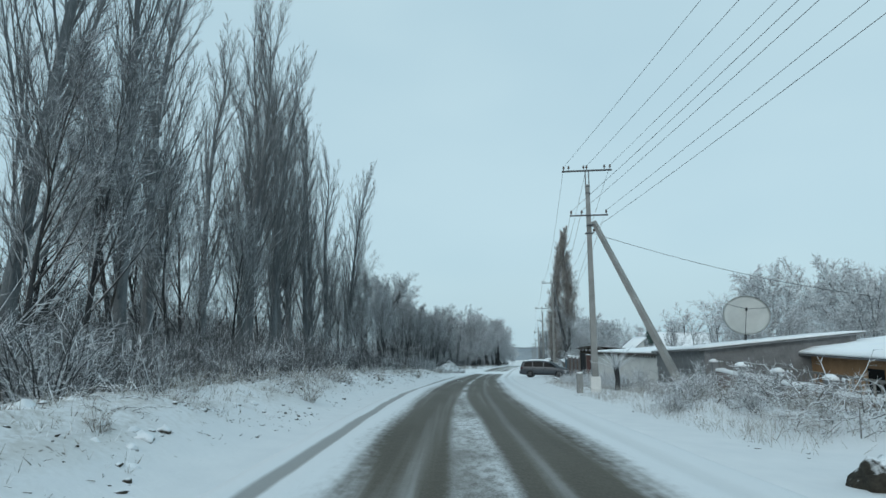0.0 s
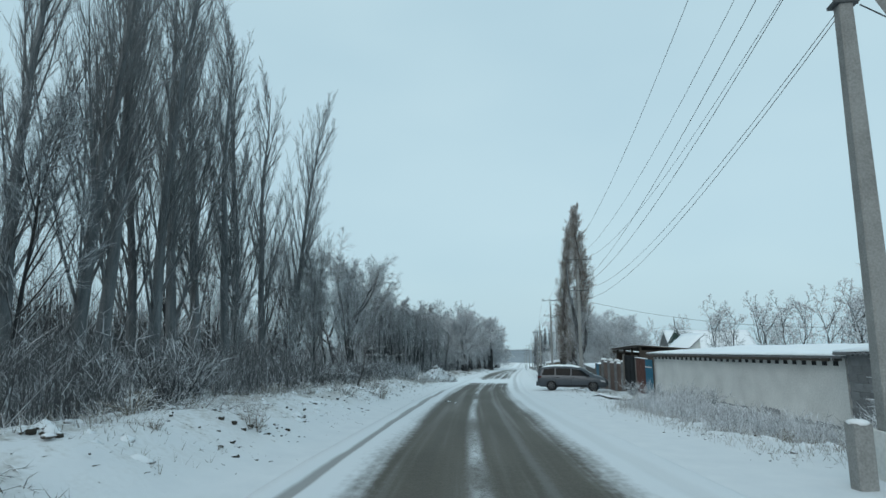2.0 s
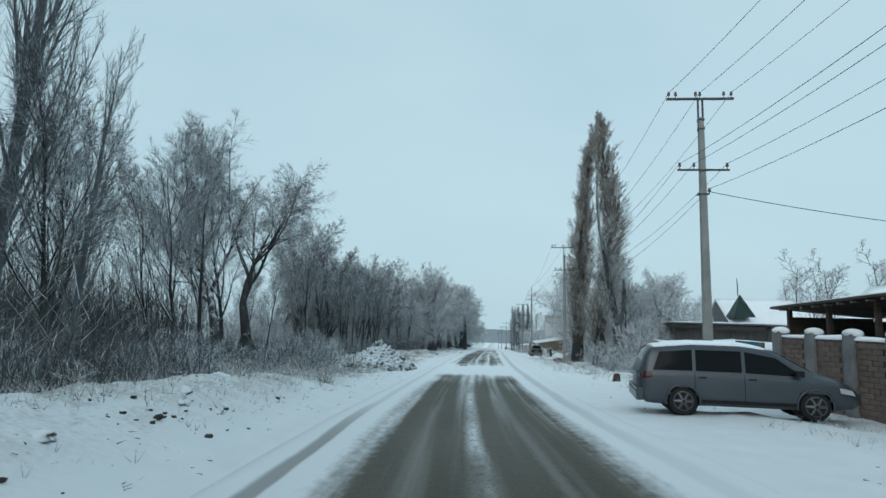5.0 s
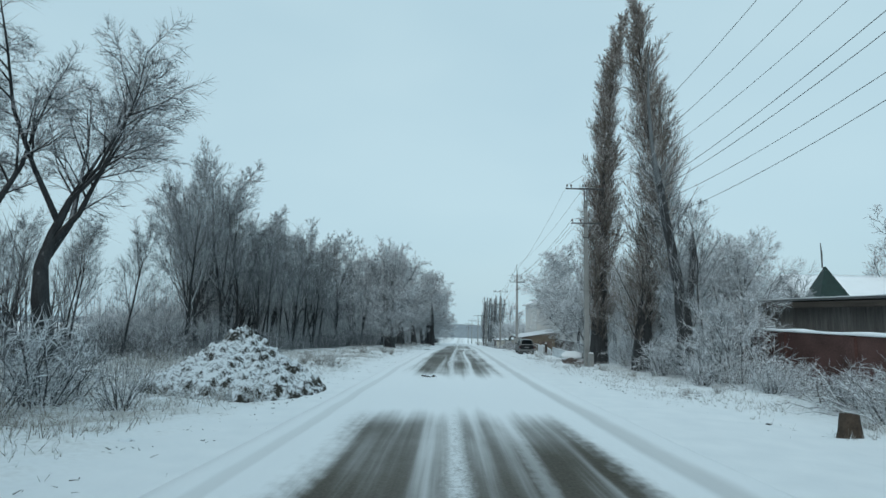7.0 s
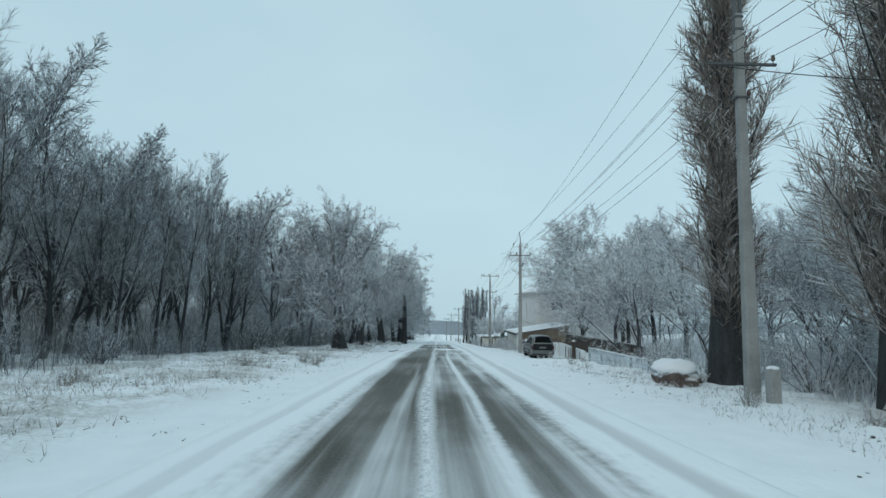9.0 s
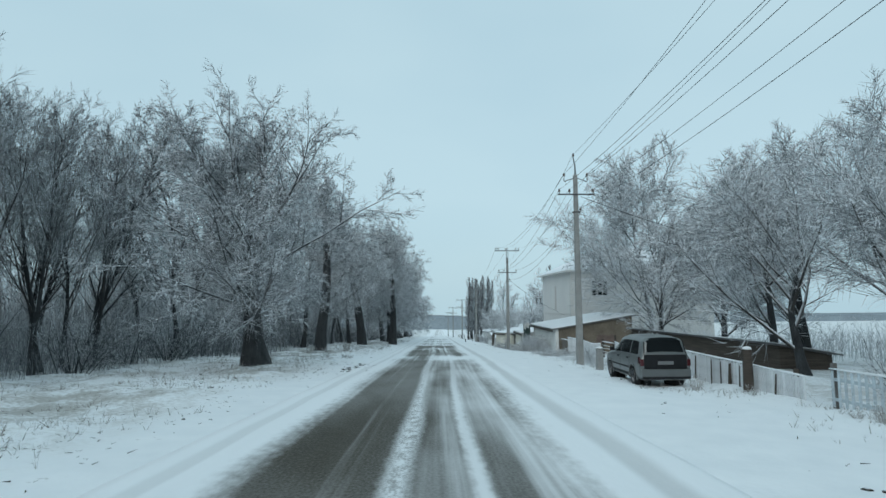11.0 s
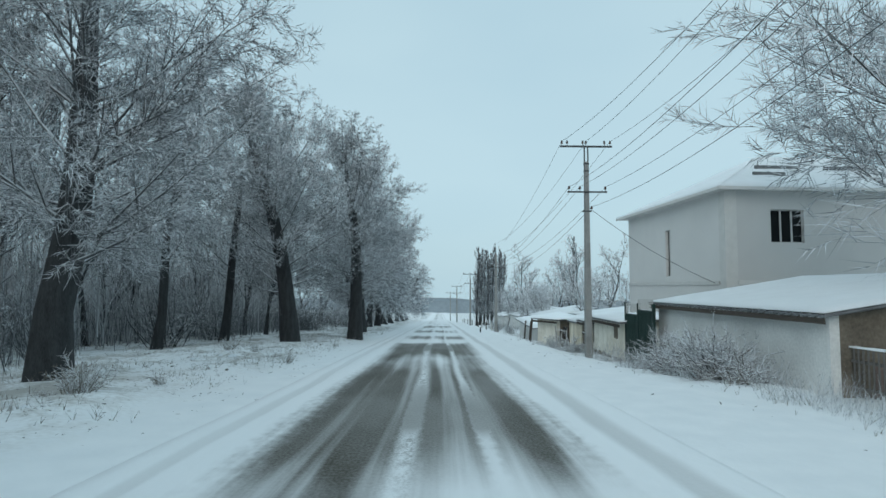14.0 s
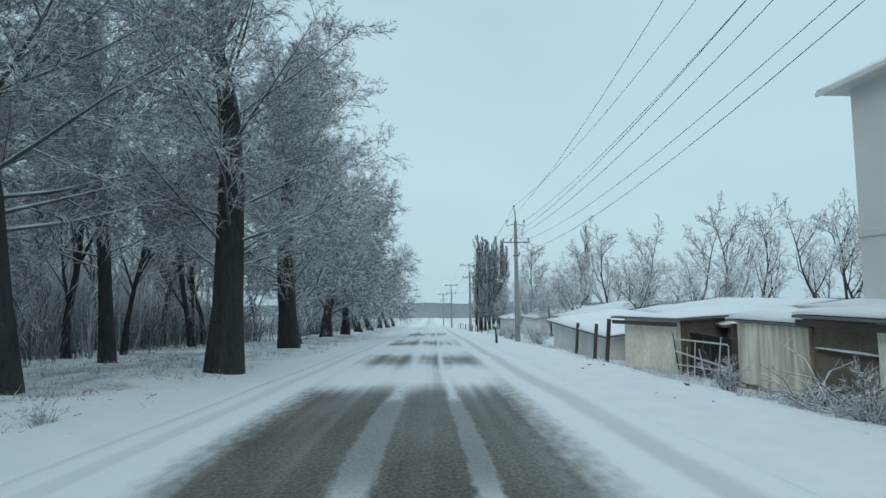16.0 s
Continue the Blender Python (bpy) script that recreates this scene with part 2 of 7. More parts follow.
second = rmath("MULTIPLY", rrange(rmath("MULTIPLY_ADD", grit, 0.16, second), 0.1, 0.24, 0.8, 0.0), rrange(rv_, 62, 98, 0.12, 1.0))
lines = rmath("MULTIPLY", rrange(streak, 0.48, 0.72), rmath("MULTIPLY", rrange(rv_, 50, 75, 0.12, 0.5), rrange(rv_, 165, 171, 1.0, 0.2)))
bare = rmath("MULTIPLY", rmath("SUBTRACT", 1.0, edge_), rmath("MULTIPLY", rmath("SUBTRACT", 1.0, rmath("MAXIMUM", spine, second)), rmath("SUBTRACT", 1.0, lines)))
drift = rn.new("ShaderNodeValToRGB")
drift.color_ramp.interpolation = "B_SPLINE"
rl.new(rrange(rv_, 0.0, 400.0, smooth=False), drift.inputs["Fac"])
COVER = [(0, 0.4), (6, 0.28), (12, 0.03), (56, 0.06), (70, 0.3), (80, 0.45), (83, 1.0), (91, 1.0), (94, 0.6), (98, 0.35), (124, 0.15), (143.5, 0.12), (146, 0.62), (150.5, 0.6), (152.5, 0.1), (155, 0.1), (160, 0.24), (164.5, 0.5), (168, 0.62), (171.5, 0.05), (177, 0.02), (179.5, 0.85), (184, 0.8), (187, 0.2), (191, 0.85), (199, 0.8), (203, 0.25), (209, 0.85), (222, 0.7), (228, 0.3), (236, 0.85),]
els = drift.color_ramp.elements
els[0].position, els[0].color = 0.0, (COVER[0][1],) * 3 + (1,)
els[1].position, els[1].color = 1.0, (0.6, 0.6, 0.6, 1)
for v, c in COVER[1:]:
    e = els.new(v / 400)
    e.color = (c, c, c, 1)
cover = rmath("MULTIPLY_ADD", rmath("SUBTRACT", patch, 0.5), 0.55, drift.outputs["Color"])
side = rmath("MULTIPLY", rrange(ru, -0.45, 0.0, 0.0, 0.27), rmath("MULTIPLY", rrange(rv_, 90, 118), rrange(rv_, 146, 154, 1.0, 0.2)))
cover = rmath("ADD", cover, side)
bare2 = rmath("MULTIPLY", bare, rrange(rmath("MULTIPLY_ADD", rmath("SUBTRACT", streak, 0.5), 0.7, cover), 0.3, 0.85, 1.0, 0.0))
bare2 = rmath("MAXIMUM", bare2, rmath("MULTIPLY", rmath("SUBTRACT", 1.0, edge_), rmath("MULTIPLY", rrange(drift.outputs["Color"], 0.1, 0.3, 0.8, 0.0), rrange(rv_, 118, 150))))
rut_l = rmath("MULTIPLY", rrange(rmath("ABSOLUTE", rmath("ADD", ru, rmath("MULTIPLY_ADD", patch, 0.3, 2.72))), 0.07, 0.17, 0.62, 0.0), rrange(rv_, 58, 66, 1.0, 0.25))
rut_r = rmath("MULTIPLY", rrange(rmath("ABSOLUTE", rmath("SUBTRACT", ru, rmath("MULTIPLY_ADD", patch, 0.4, 2.55))), 0.08, 0.3, 0.26, 0.0), rrange(rv_, 52, 70, 0.3, 1.0))
film_ = rmath("MULTIPLY", rrange(rmath("MULTIPLY_ADD", patch, 0.6, rmath("MULTIPLY", fine_grit, 0.4)), 0.32, 0.66, 0.0, 0.2), rrange(rv_, 75, 140, 0.15, 1.0))
open_ = rmath("MULTIPLY", rmath("SUBTRACT", 1.0, film_), rmath("MINIMUM", rmath("MAXIMUM", rmath("MAXIMUM", bare2, rut_l), rut_r), 1.0))
r_as, r_mix = rn.new("ShaderNodeValToRGB"), rn.new("ShaderNodeMixRGB")
r_as.color_ramp.elements[0].position, r_as.color_ramp.elements[0].color = 0.35, (0.046, 0.039, 0.027, 1)
r_as.color_ramp.elements[1].position, r_as.color_ramp.elements[1].color = 0.7, (0.105, 0.087, 0.060, 1)
rl.new(rmath("MULTIPLY_ADD", streak, 0.35, rmath("MULTIPLY_ADD", fine_grit, 0.35, rmath("MULTIPLY", patch, 0.3))), r_as.inputs["Fac"])
# road snow is darker up to y 45 and paler from y 95
r_sn = rn.new("ShaderNodeMixRGB")
r_sn.inputs["Color1"].default_value, r_sn.inputs["Color2"].default_value = (0.73, 0.755, 0.78, 1), (0.93, 0.945, 0.96, 1)
rl.new(rrange(rv_, 45, 95), r_sn.inputs["Fac"])
rl.new(r_sn.outputs["Color"], r_mix.inputs["Color1"])
rl.new(open_, r_mix.inputs["Fac"])
rl.new(r_as.outputs["Color"], r_mix.inputs["Color2"])
rl.new(r_mix.outputs["Color"], rb.inputs["Base Color"])
rl.new(rrange(open_, 0, 1, 0.75, 0.55), rb.inputs["Roughness"])
rb.inputs["Specular IOR Level"].default_value = 0.14
r_bp = rn.new("ShaderNodeBump")
r_bp.inputs["Strength"].default_value, r_bp.inputs["Distance"].default_value = 0.4, 0.03
rl.new(rmath("MULTIPLY_ADD", open_, -0.8, grit), r_bp.inputs["Height"])
rl.new(r_bp.outputs["Normal"], rb.inputs["Normal"])

# verge: snow with withered grass and earth showing through away from the wheel lanes
GROUND.use_nodes = True
rn, rl = GROUND.node_tree.nodes, GROUND.node_tree.links
rb = rn["Principled BSDF"]
r_uv, r_sep = rn.new("ShaderNodeUVMap"), rn.new("ShaderNodeSeparateXYZ")
rl.new(r_uv.outputs["UV"], r_sep.inputs[0])
g_far = rmath("MAXIMUM", rrange(r_sep.outputs["X"], -6.6, -4.2, 1.0, 0.0), rrange(r_sep.outputs["X"], 7.5, 10.5, 0.0, 0.7))
g_big, g_mid, g_fine = rnoise(0.28, 4, (1, 0.7, 1)), rnoise(1.6, 5, (1, 0.8, 1)), rnoise(9.0, 4, (1, 1, 1))
g_sum = rmath("MULTIPLY_ADD", g_big, 0.45, rmath("MULTIPLY_ADD", g_mid, 0.4, rmath("MULTIPLY", g_fine, 0.3)))
g_show = rmath("MULTIPLY", g_far, rrange(g_sum, 0.5, 0.70, 0.0, 0.7))
g_dirt = rmath("MULTIPLY", rmath("MAXIMUM", rrange(r_sep.outputs["X"], -5.2, -3.6, 1.0, 0.0), rrange(r_sep.outputs["X"], 5.5, 8.5, 0.0, 0.6)), rrange(rmath("MULTIPLY_ADD", g_mid, 0.5, rmath("MULTIPLY", g_fine, 0.5)), 0.62, 0.68, 0.0, 0.9))
g_a, g_b, g_snow = rn.new("ShaderNodeMixRGB"), rn.new("ShaderNodeMixRGB"), rn.new("ShaderNodeValToRGB")
g_snow.color_ramp.elements[0].position, g_snow.color_ramp.elements[0].color = 0.3, (0.87, 0.89, 0.91, 1)
g_snow.color_ramp.elements[1].position, g_snow.color_ramp.elements[1].color = 0.7, (0.94, 0.953, 0.965, 1)
rl.new(g_mid, g_snow.inputs["Fac"])
# verge snow is darker up to y 45, full tone from y 95
g_dim = rn.new("ShaderNodeMixRGB")
g_dim.blend_type = "MULTIPLY"
g_dim.inputs["Color2"].default_value = (0.80, 0.805, 0.815, 1)
rl.new(rrange(r_sep.outputs["Y"], 45, 95, 1.0, 0.0), g_dim.inputs["Fac"])
rl.new(g_snow.outputs["Color"], g_dim.inputs["Color1"])
rl.new(g_dim.outputs["Color"], g_a.inputs["Color1"])
g_a.inputs["Color2"].default_value = (0.27, 0.245, 0.205, 1)
rl.new(g_show, g_a.inputs["Fac"])
rl.new(g_a.outputs["Color"], g_b.inputs["Color1"])
g_b.inputs["Color2"].default_value = (0.10, 0.085, 0.065, 1)
rl.new(g_dirt, g_b.inputs["Fac"])
rl.new(g_b.outputs["Color"], rb.inputs["Base Color"])
rb.inputs["Roughness"].default_value, rb.inputs["Specular IOR Level"].default_value = 0.8, 0.25
r_bp = rn.new("ShaderNodeBump")
r_bp.inputs["Strength"].default_value, r_bp.inputs["Distance"].default_value = 0.45, 0.06
rl.new(rmath("MULTIPLY_ADD", g_mid, 0.7, rmath("MULTIPLY", g_fine, 0.4)), r_bp.inputs["Height"])
rl.new(r_bp.outputs["Normal"], rb.inputs["Normal"])

# ---- ground and road ----
GROUND_Y = [-120, -60, -2, 20, 40, 60, 80, 100, 125, 150, 175, 400, 640]
GROUND_Z = [4.6, 2.7, 0.05, -0.8, -1.9, -2.95, -3.9, -4.6, -5.55, -6.7, -7.85, -18.5, -26.0]
ROAD_Y = [-120, -20, 4, 20, 40, 54, 67, 82, 95, 129, 150, 172, 640]
ROAD_X = [29.5, 12.3, 8.3, 5.6, 3.3, 1.95, 1.0, 0.45, -0.1, -0.85, -0.95, -1.5, -9.0]


def slope(y):
    """Height of the road's line along the valley, eased between the grades."""
    return float(np.mean([np.interp(y + d, GROUND_Y, GROUND_Z) for d in (-12, -8, -4, 0, 4, 8, 12)]))


def road_x(y):
    return float(np.mean([np.interp(y + d, ROAD_Y, ROAD_X) for d in (-8, -4, 0, 4, 8)]))


def step01(v, a, b):
    v = min(1.0, max(0.0, (v - a) / (b - a)))
    return v * v * (3 - 2 * v)


def ground(x, y):
    """Height of the snow surface."""
    u = x - road_x(y)
    z = slope(y)
    if u < 0:
        berm = step01(-u, 3.6, 6.6) * (0.58 * (1 - step01(y, 60, 78)) + 0.14)
        z += berm - 0.25 * step01(-u, 9, 15) - 0.55 * (1 - step01(y, 60, 78)) * step01(-u, 7.2, 10.5)
        rough = step01(-u, 3.8, 6.0)
        z += rough * (1 - step01(y, 58, 74)) * (0.16 * abs(noise.noise((x * 0.8, y * 0.8, 21.0))) + 0.12 * noise.noise((x * 1.7, y * 1.7, 23.0)))
    else:
        berm = step01(u, 5.2, 8.0) * (0.35 * (1 - step01(y, 20, 34)) - 0.12 * step01(y, 60, 80))
        z += berm - 0.4 * step01(u, 6.5, 10) * step01(y, 18, 26) * (1 - step01(y, 38, 52)) - 0.3 * step01(u, 5.5, 8) * step01(y, 160, 172)
        rough = step01(u, 4.6, 7.5)
    z += rough * (0.16 * noise.noise((x * 0.35, y * 0.35, 3.1)) + 0.11 * noise.noise((x * 1.1, y * 1.1, 7.7)) + 0.05 * noise.noise((x * 2.9, y * 2.9, 1.7)))
    z += 0.02 * noise.noise((x * 0.5, y * 0.3, 5.0))
    if abs(u) > 60:
        z += (abs(u) - 60) * 0.02 + 2.5 * noise.noise((x * 0.01, y * 0.01, 2.0)) * step01(abs(u), 60, 160)
    return z


def mesh_object(name, verts, faces, material, smooth=True):
    me = bpy.data.meshes.new(name)
    me.from_pydata(verts, [], faces)
    me.materials.append(material)
    if smooth:
        me.polygons.foreach_set("use_smooth", [True] * len(me.polygons))
    me.update()
    return new(name, me)


us = sorted({-700, -420, -260, -170, -120, -85, -62, -50, -40, -33, -27, -22, -18, 700, 420, 260, 170, 120, 85, 62, 50, 40, 33, 27, 22, 18}
            | {round(-15 + 0.35 * i, 2) for i in range(87)})
ys = [-120, -90, -60, -40, -25] + [round(-15 + 0.6 * i, 2) for i in range(375)] + [210 + 5 * i for i in range(1, 20)] + [310 + 15 * i for i in range(1, 23)]
gv, gf = [], []
for y in ys:
    c = road_x(y)
    for u in us:
        gv.append((c + u, y, ground(c + u, y) - (0.09 if abs(u) < 3.3 else 0.0)))
for j in range(len(ys) - 1):
    for i in range(len(us) - 1):
        a = j * len(us) + i
        gf.append((a, a + 1, a + 1 + len(us), a + len(us)))
land = tagged(mesh_object("ground", gv, gf, GROUND), "snow-covered verges and fields sloping gently down the valley", "ground", kind="structure")

lay = land.data.uv_layers.new(name="UVMap")
for lp in land.data.loops:
    q = land.data.vertices[lp.vertex_index].co
    lay.data[lp.index].uv = (us[lp.vertex_index % len(us)], q.y)

rus = [-3.5, -3.45, -3.2] + [round(-3.05 + 0.1 * i, 2) for i in range(7)] + [-2.2, -1.8, -1.5, -1.1, -0.7, -0.35, 0, 0.35, 0.7, 1.1, 1.5, 1.8, 2.2] + [round(2.45 + 0.1 * i, 2) for i in range(8)] + [3.3, 3.45, 3.5]
rys = [-120, -80, -40] + [-20 + i for i in range(300)] + [280 + 8 * i for i in range(1, 45)]
rv, rf, ruv = [], [], []
for y in rys:
    c = road_x(y)
    for u in rus:
        a = abs(u)
        z = slope(y) + 0.02 * noise.noise(((c + u) * 0.5, y * 0.3, 5.0)) + 0.012
        z += 0.035 * step01(a, 1.7, 2.3) + 0.03 * math.exp(-((u - 0.05) / 0.35) ** 2)
        wig = 0.1 * noise.noise((y * 0.05, 0.0, 9.0))
        z -= 0.05 * math.exp(-((u + 2.85 + wig) / 0.14) ** 2) * (1 - 0.6 * step01(y, 58, 70))
        z -= 0.025 * math.exp(-((u - 2.75 + wig) / 0.2) ** 2)
        if a > 3.44:
            z -= 0.04 if a < 3.49 else 0.14
        rv.append((c + u, y, z))
        ruv.append((u, y))
for j in range(len(rys) - 1):
    for i in range(len(rus) - 1):
        a = j * len(rus) + i
        rf.append((a, a + 1, a + 1 + len(rus), a + len(rus)))
road = tagged(mesh_object("road", rv, rf, ROAD), "village road of worn asphalt under drifted snow, two bare wheel lanes", "road", kind="structure")
uvl = road.data.uv_layers.new(name="UVMap")
for lp in road.data.loops:
    uvl.data[lp.index].uv = ruv[lp.vertex_index]

# ---- building blocks ----


def part(name, bm, material, parent=None, label="", smooth=False):
    me = bpy.data.meshes.new(name)
    bmesh.ops.recalc_face_normals(bm, faces=bm.faces)
    bm.to_mesh(me)
    bm.free()
    me.materials.append(material)
    if smooth:
        me.polygons.foreach_set("use_smooth", [True] * len(me.polygons))
    ob = new(name, me)
    ob.parent = parent
    return tagged(ob, label)


def thing(name, m, label, category, group=""):
    ob = new(name)
    ob.empty_display_size = 0.2
    ob.matrix_world = m
    return tagged(ob, label, category, group)


def box(bm, x0, x1, y0, y1, z0, z1, bevel=0.0):
    r = bmesh.ops.create_cube(bm, size=1.0)
    vs = r["verts"]
    for v in vs:
        v.co = Vector((x0 + (v.co.x + 0.5) * (x1 - x0), y0 + (v.co.y + 0.5) * (y1 - y0), z0 + (v.co.z + 0.5) * (z1 - z0)))
    if bevel:
        es = list({e for v in vs for e in v.link_edges})
        bmesh.ops.bevel(bm, geom=es, offset=bevel, segments=2, affect="EDGES", profile=0.6)
    return vs


def boxed(*dims, bevel=0.0):
    bm = bmesh.new()
    box(bm, *dims, bevel=bevel)
    return bm


def tube(bm, pts, radii, sides=8, caps=True):
    rings = []
    for i, p in enumerate(pts):
        p = Vector(p)
        d = Vector(pts[min(i + 1, len(pts) - 1)]) - Vector(pts[max(i - 1, 0)])
        d.normalize()
        ref = Vector((1, 0, 0)) if abs(d.x) < 0.9 else Vector((0, 1, 0))
        s = d.cross(ref).normalized()
        t = d.cross(s)
        rings.append([bm.verts.new(p + radii[i] * (math.cos(a) * s + math.sin(a) * t)) for a in (2 * math.pi * k / sides for k in range(sides))])
    for a, b in zip(rings, rings[1:]):
        for k in range(sides):
            bm.faces.new((a[k], a[(k + 1) % sides], b[(k + 1) % sides], b[k]))
    if caps:
        bm.faces.new(rings[0][::-1])
        bm.faces.new(rings[-1])
    return bm


def tubed(pts, radii, sides=8):
    return tube(bmesh.new(), pts, radii if isinstance(radii, (list, tuple)) else [radii] * len(pts), sides)


def sheet(fn, nu, nv):
    """A closed slab from fn(s, t) -> (top point, under point), s and t from 0 to 1."""
    bm = bmesh.new()
    top = [[None] * (nv + 1) for _ in range(nu + 1)]
    low = [[None] * (nv + 1) for _ in range(nu + 1)]
    for i in range(nu + 1):
        for j in range(nv + 1):
            a, b = fn(i / nu, j / nv)
            top[i][j], low[i][j] = bm.verts.new(a), bm.verts.new(b)
    for i in range(nu):
        for j in range(nv):
            bm.faces.new((top[i][j], top[i + 1][j], top[i + 1][j + 1], top[i][j + 1]))
            bm.faces.new((low[i][j], low[i][j + 1], low[i + 1][j + 1], low[i + 1][j]))
    for i in range(nu):
        bm.faces.new((top[i][0], low[i][0], low[i + 1][0], top[i + 1][0]))
        bm.faces.new((top[i][nv], top[i + 1][nv], low[i + 1][nv], low[i][nv]))
    for j in range(nv):
        bm.faces.new((top[0][j], top[0][j + 1], low[0][j + 1], low[0][j]))
        bm.faces.new((top[nu][j], low[nu][j], low[nu][j + 1], top[nu][j + 1]))
    return bm


def snow_slab(a, b, c, d, thick=0.14, lift=0.004, seed=0.0, over=0.04):
    """Snow lying on the roof plane with corners a, b, c, d (in order round it), soft at its rim."""
    a, b, c, d = (Vector(v) for v in (a, b, c, d))
    nu = max(6, int((b - a).length / 0.6))
    nv = max(6, int((d - a).length / 0.6))

    def fn(s, t):
        p = (a * (1 - s) + b * s) * (1 - t) + (d * (1 - s) + c * s) * t
        rim = min(s * nu, (1 - s) * nu, t * nv, (1 - t) * nv)
        h = thick * (0.45 + 0.55 * min(1.0, rim / 1.2)) * (1 + 0.45 * noise.noise((p.x * 0.8 + seed, p.y * 0.8, p.z)) + 0.25 * noise.noise((p.x * 2.1, p.y * 2.1, seed)))
        if rim == 0:
            q = p + (p - (a + b + c + d) / 4).normalized() * over * (1 + noise.noise((p.x * 2, p.y * 2, seed)))
            p = Vector((q.x, q.y, p.z))
        return p + Vector((0, 0, lift + h)), p + Vector((0, 0, lift))
    return sheet(fn, nu, nv)


class Wood:
    """Collects tapering branches as plain vertex and face lists."""

    def __init__(self):
        self.v, self.f = [], []

    def branch(self, pts, radii, n):
        base = len(self.v)
        for i, p in enumerate(pts):
            d = pts[min(i + 1, len(pts) - 1)] - pts[max(i - 1, 0)]
            s = d.cross(Vector((0.3, 0.9, 0.2))).normalized()
            t = d.cross(s).normalized()
            for k in range(n):
                a = 2 * math.pi * k / n
                self.v.append(tuple(p + radii[i] * (math.cos(a) * s + math.sin(a) * t)))
        for i in range(len(pts) - 1):
            for k in range(n):
                a, b = base + i * n + k, base + i * n + (k + 1) % n
                self.f.append((a, b, b + n, a + n))

    def spike(self, p, q, r):
        """A slender round twig."""
        base = len(self.v)
        d = (q - p).normalized()
        s = d.cross(Vector((0.3, 0.9, 0.2))).normalized()
        t = d.cross(s)
        self.v += [tuple(p + r * s), tuple(p + r * (-0.5 * s + 0.87 * t)), tuple(p + r * (-0.5 * s - 0.87 * t)), tuple(q)]
        self.f += [(base, base + 1, base + 3), (base + 1, base + 2, base + 3), (base + 2, base, base + 3)]

    def sprig(self, p, q, r, a):
        """The finest twig tip, thinner than a finger."""
        base = len(self.v)
        d = (q - p).normalized()
        s = d.cross(Vector((math.cos(a), math.sin(a), 0.35))).normalized()
        self.v += [tuple(p + r * s), tuple(p - r * s), tuple(q)]
        self.f.append((base, base + 1, base + 2))

    def mesh(self, name, material):
        me = bpy.data.meshes.new(name)
        me.from_pydata(self.v, [], self.f)
        me.materials.append(material)
        me.polygons.foreach_set("use_smooth", [True] * len(me.polygons))
        me.update()
        return me


def tilt_from(d, angle, rnd, round_=None):
    """A direction that leaves d by the angle, at a random side."""
    side = d.cross(Vector((rnd.uniform(-1, 1), rnd.uniform(-1, 1), rnd.uniform(-1, 1)))).normalized() if round_ is None else round_
    return (d * math.cos(angle) + side * math.sin(angle)).normalized()


def grow(seed, height, radius, spec, bend=0.12, fine=0.016, limb=0.45, even=False, domed=False, hold=0.8):
    """A bare tree: trunk and limbs, and a crown of twigs. spec: for each level below the trunk
    (count, length as a share of the parent's, angle in degrees, lift towards the sky, start along the parent)."""
    rnd = random.Random(seed)
    stem, limbs, twigs = Wood(), Wood(), Wood()

    def go(p, d, length, r, level):
        last = level == len(spec)
        n = 7 if level == 0 else 4 if level == 1 else 2 if level == 2 else 1
        if last:
            droop = spec[level - 1][3]
            q = p + (d + Vector((0, 0, droop * 0.6))).normalized() * length
            twigs.sprig(p, q, r, rnd.uniform(0, 6.28))
            return
        pts, dirs, dd = [p.copy()], [d], d.copy()
        for i in range(n):
            lift = spec[level - 1][3] if level else 0.06
            dd = (dd + Vector((rnd.gauss(0, bend), rnd.gauss(0, bend), rnd.gauss(0, bend * 0.6) + lift * 0.35))).normalized()
            pts.append(pts[-1] + dd * (length / n))
            dirs.append(dd)
        end = 0.12 if level else 0.07
        radii = [r * (1 - (1 - end) * (i / n) ** (hold if level == 0 else 0.8)) for i in range(n + 1)]
        if level == 0:
            radii[0] *= 1.35
            stem.branch(pts, radii, 9)
        elif level == 1:
            limbs.branch(pts, radii, 5)
        elif level == 2:
            (twigs if len(spec) == 3 else limbs).branch(pts, radii, 3)
        else:
            twigs.spike(pts[0], pts[-1], r)
        count, share, angle, lift, start = spec[level]
        count = max(1, int(count * rnd.uniform(0.8, 1.2) + 0.5))
        for k in range(count):
            s = start + (1 - start) * ((k + rnd.uniform(0.1, 0.9)) / count)
            x = min(s * n, n - 1e-4)
            i = int(x)
            q = pts[i].lerp(pts[i + 1], x - i)
            cd = tilt_from(dirs[i + 1], radians(angle * rnd.uniform(0.65, 1.3) * (1.25 - 0.75 * s if level == 0 and domed else 1.0)), rnd)
            taper = (1.0 - 0.45 * s * s - 0.35 * s ** 7 if even else 1.15 - 0.75 * s) if level == 0 else 1.1 - 0.5 * s
            cl = length * share * taper * rnd.uniform(0.7, 1.25)
            cr = max(fine if level + 1 == len(spec) else fine * 1.15, min(radii[i] * 0.72, r * (limb if level == 0 else 0.42) * taper))
            go(q, cd, cl, cr, level + 1)

    go(Vector((0, 0, -0.25)), Vector((0, 0, 1)), height, radius, 0)
    return stem, limbs, twigs


MESHES = {}


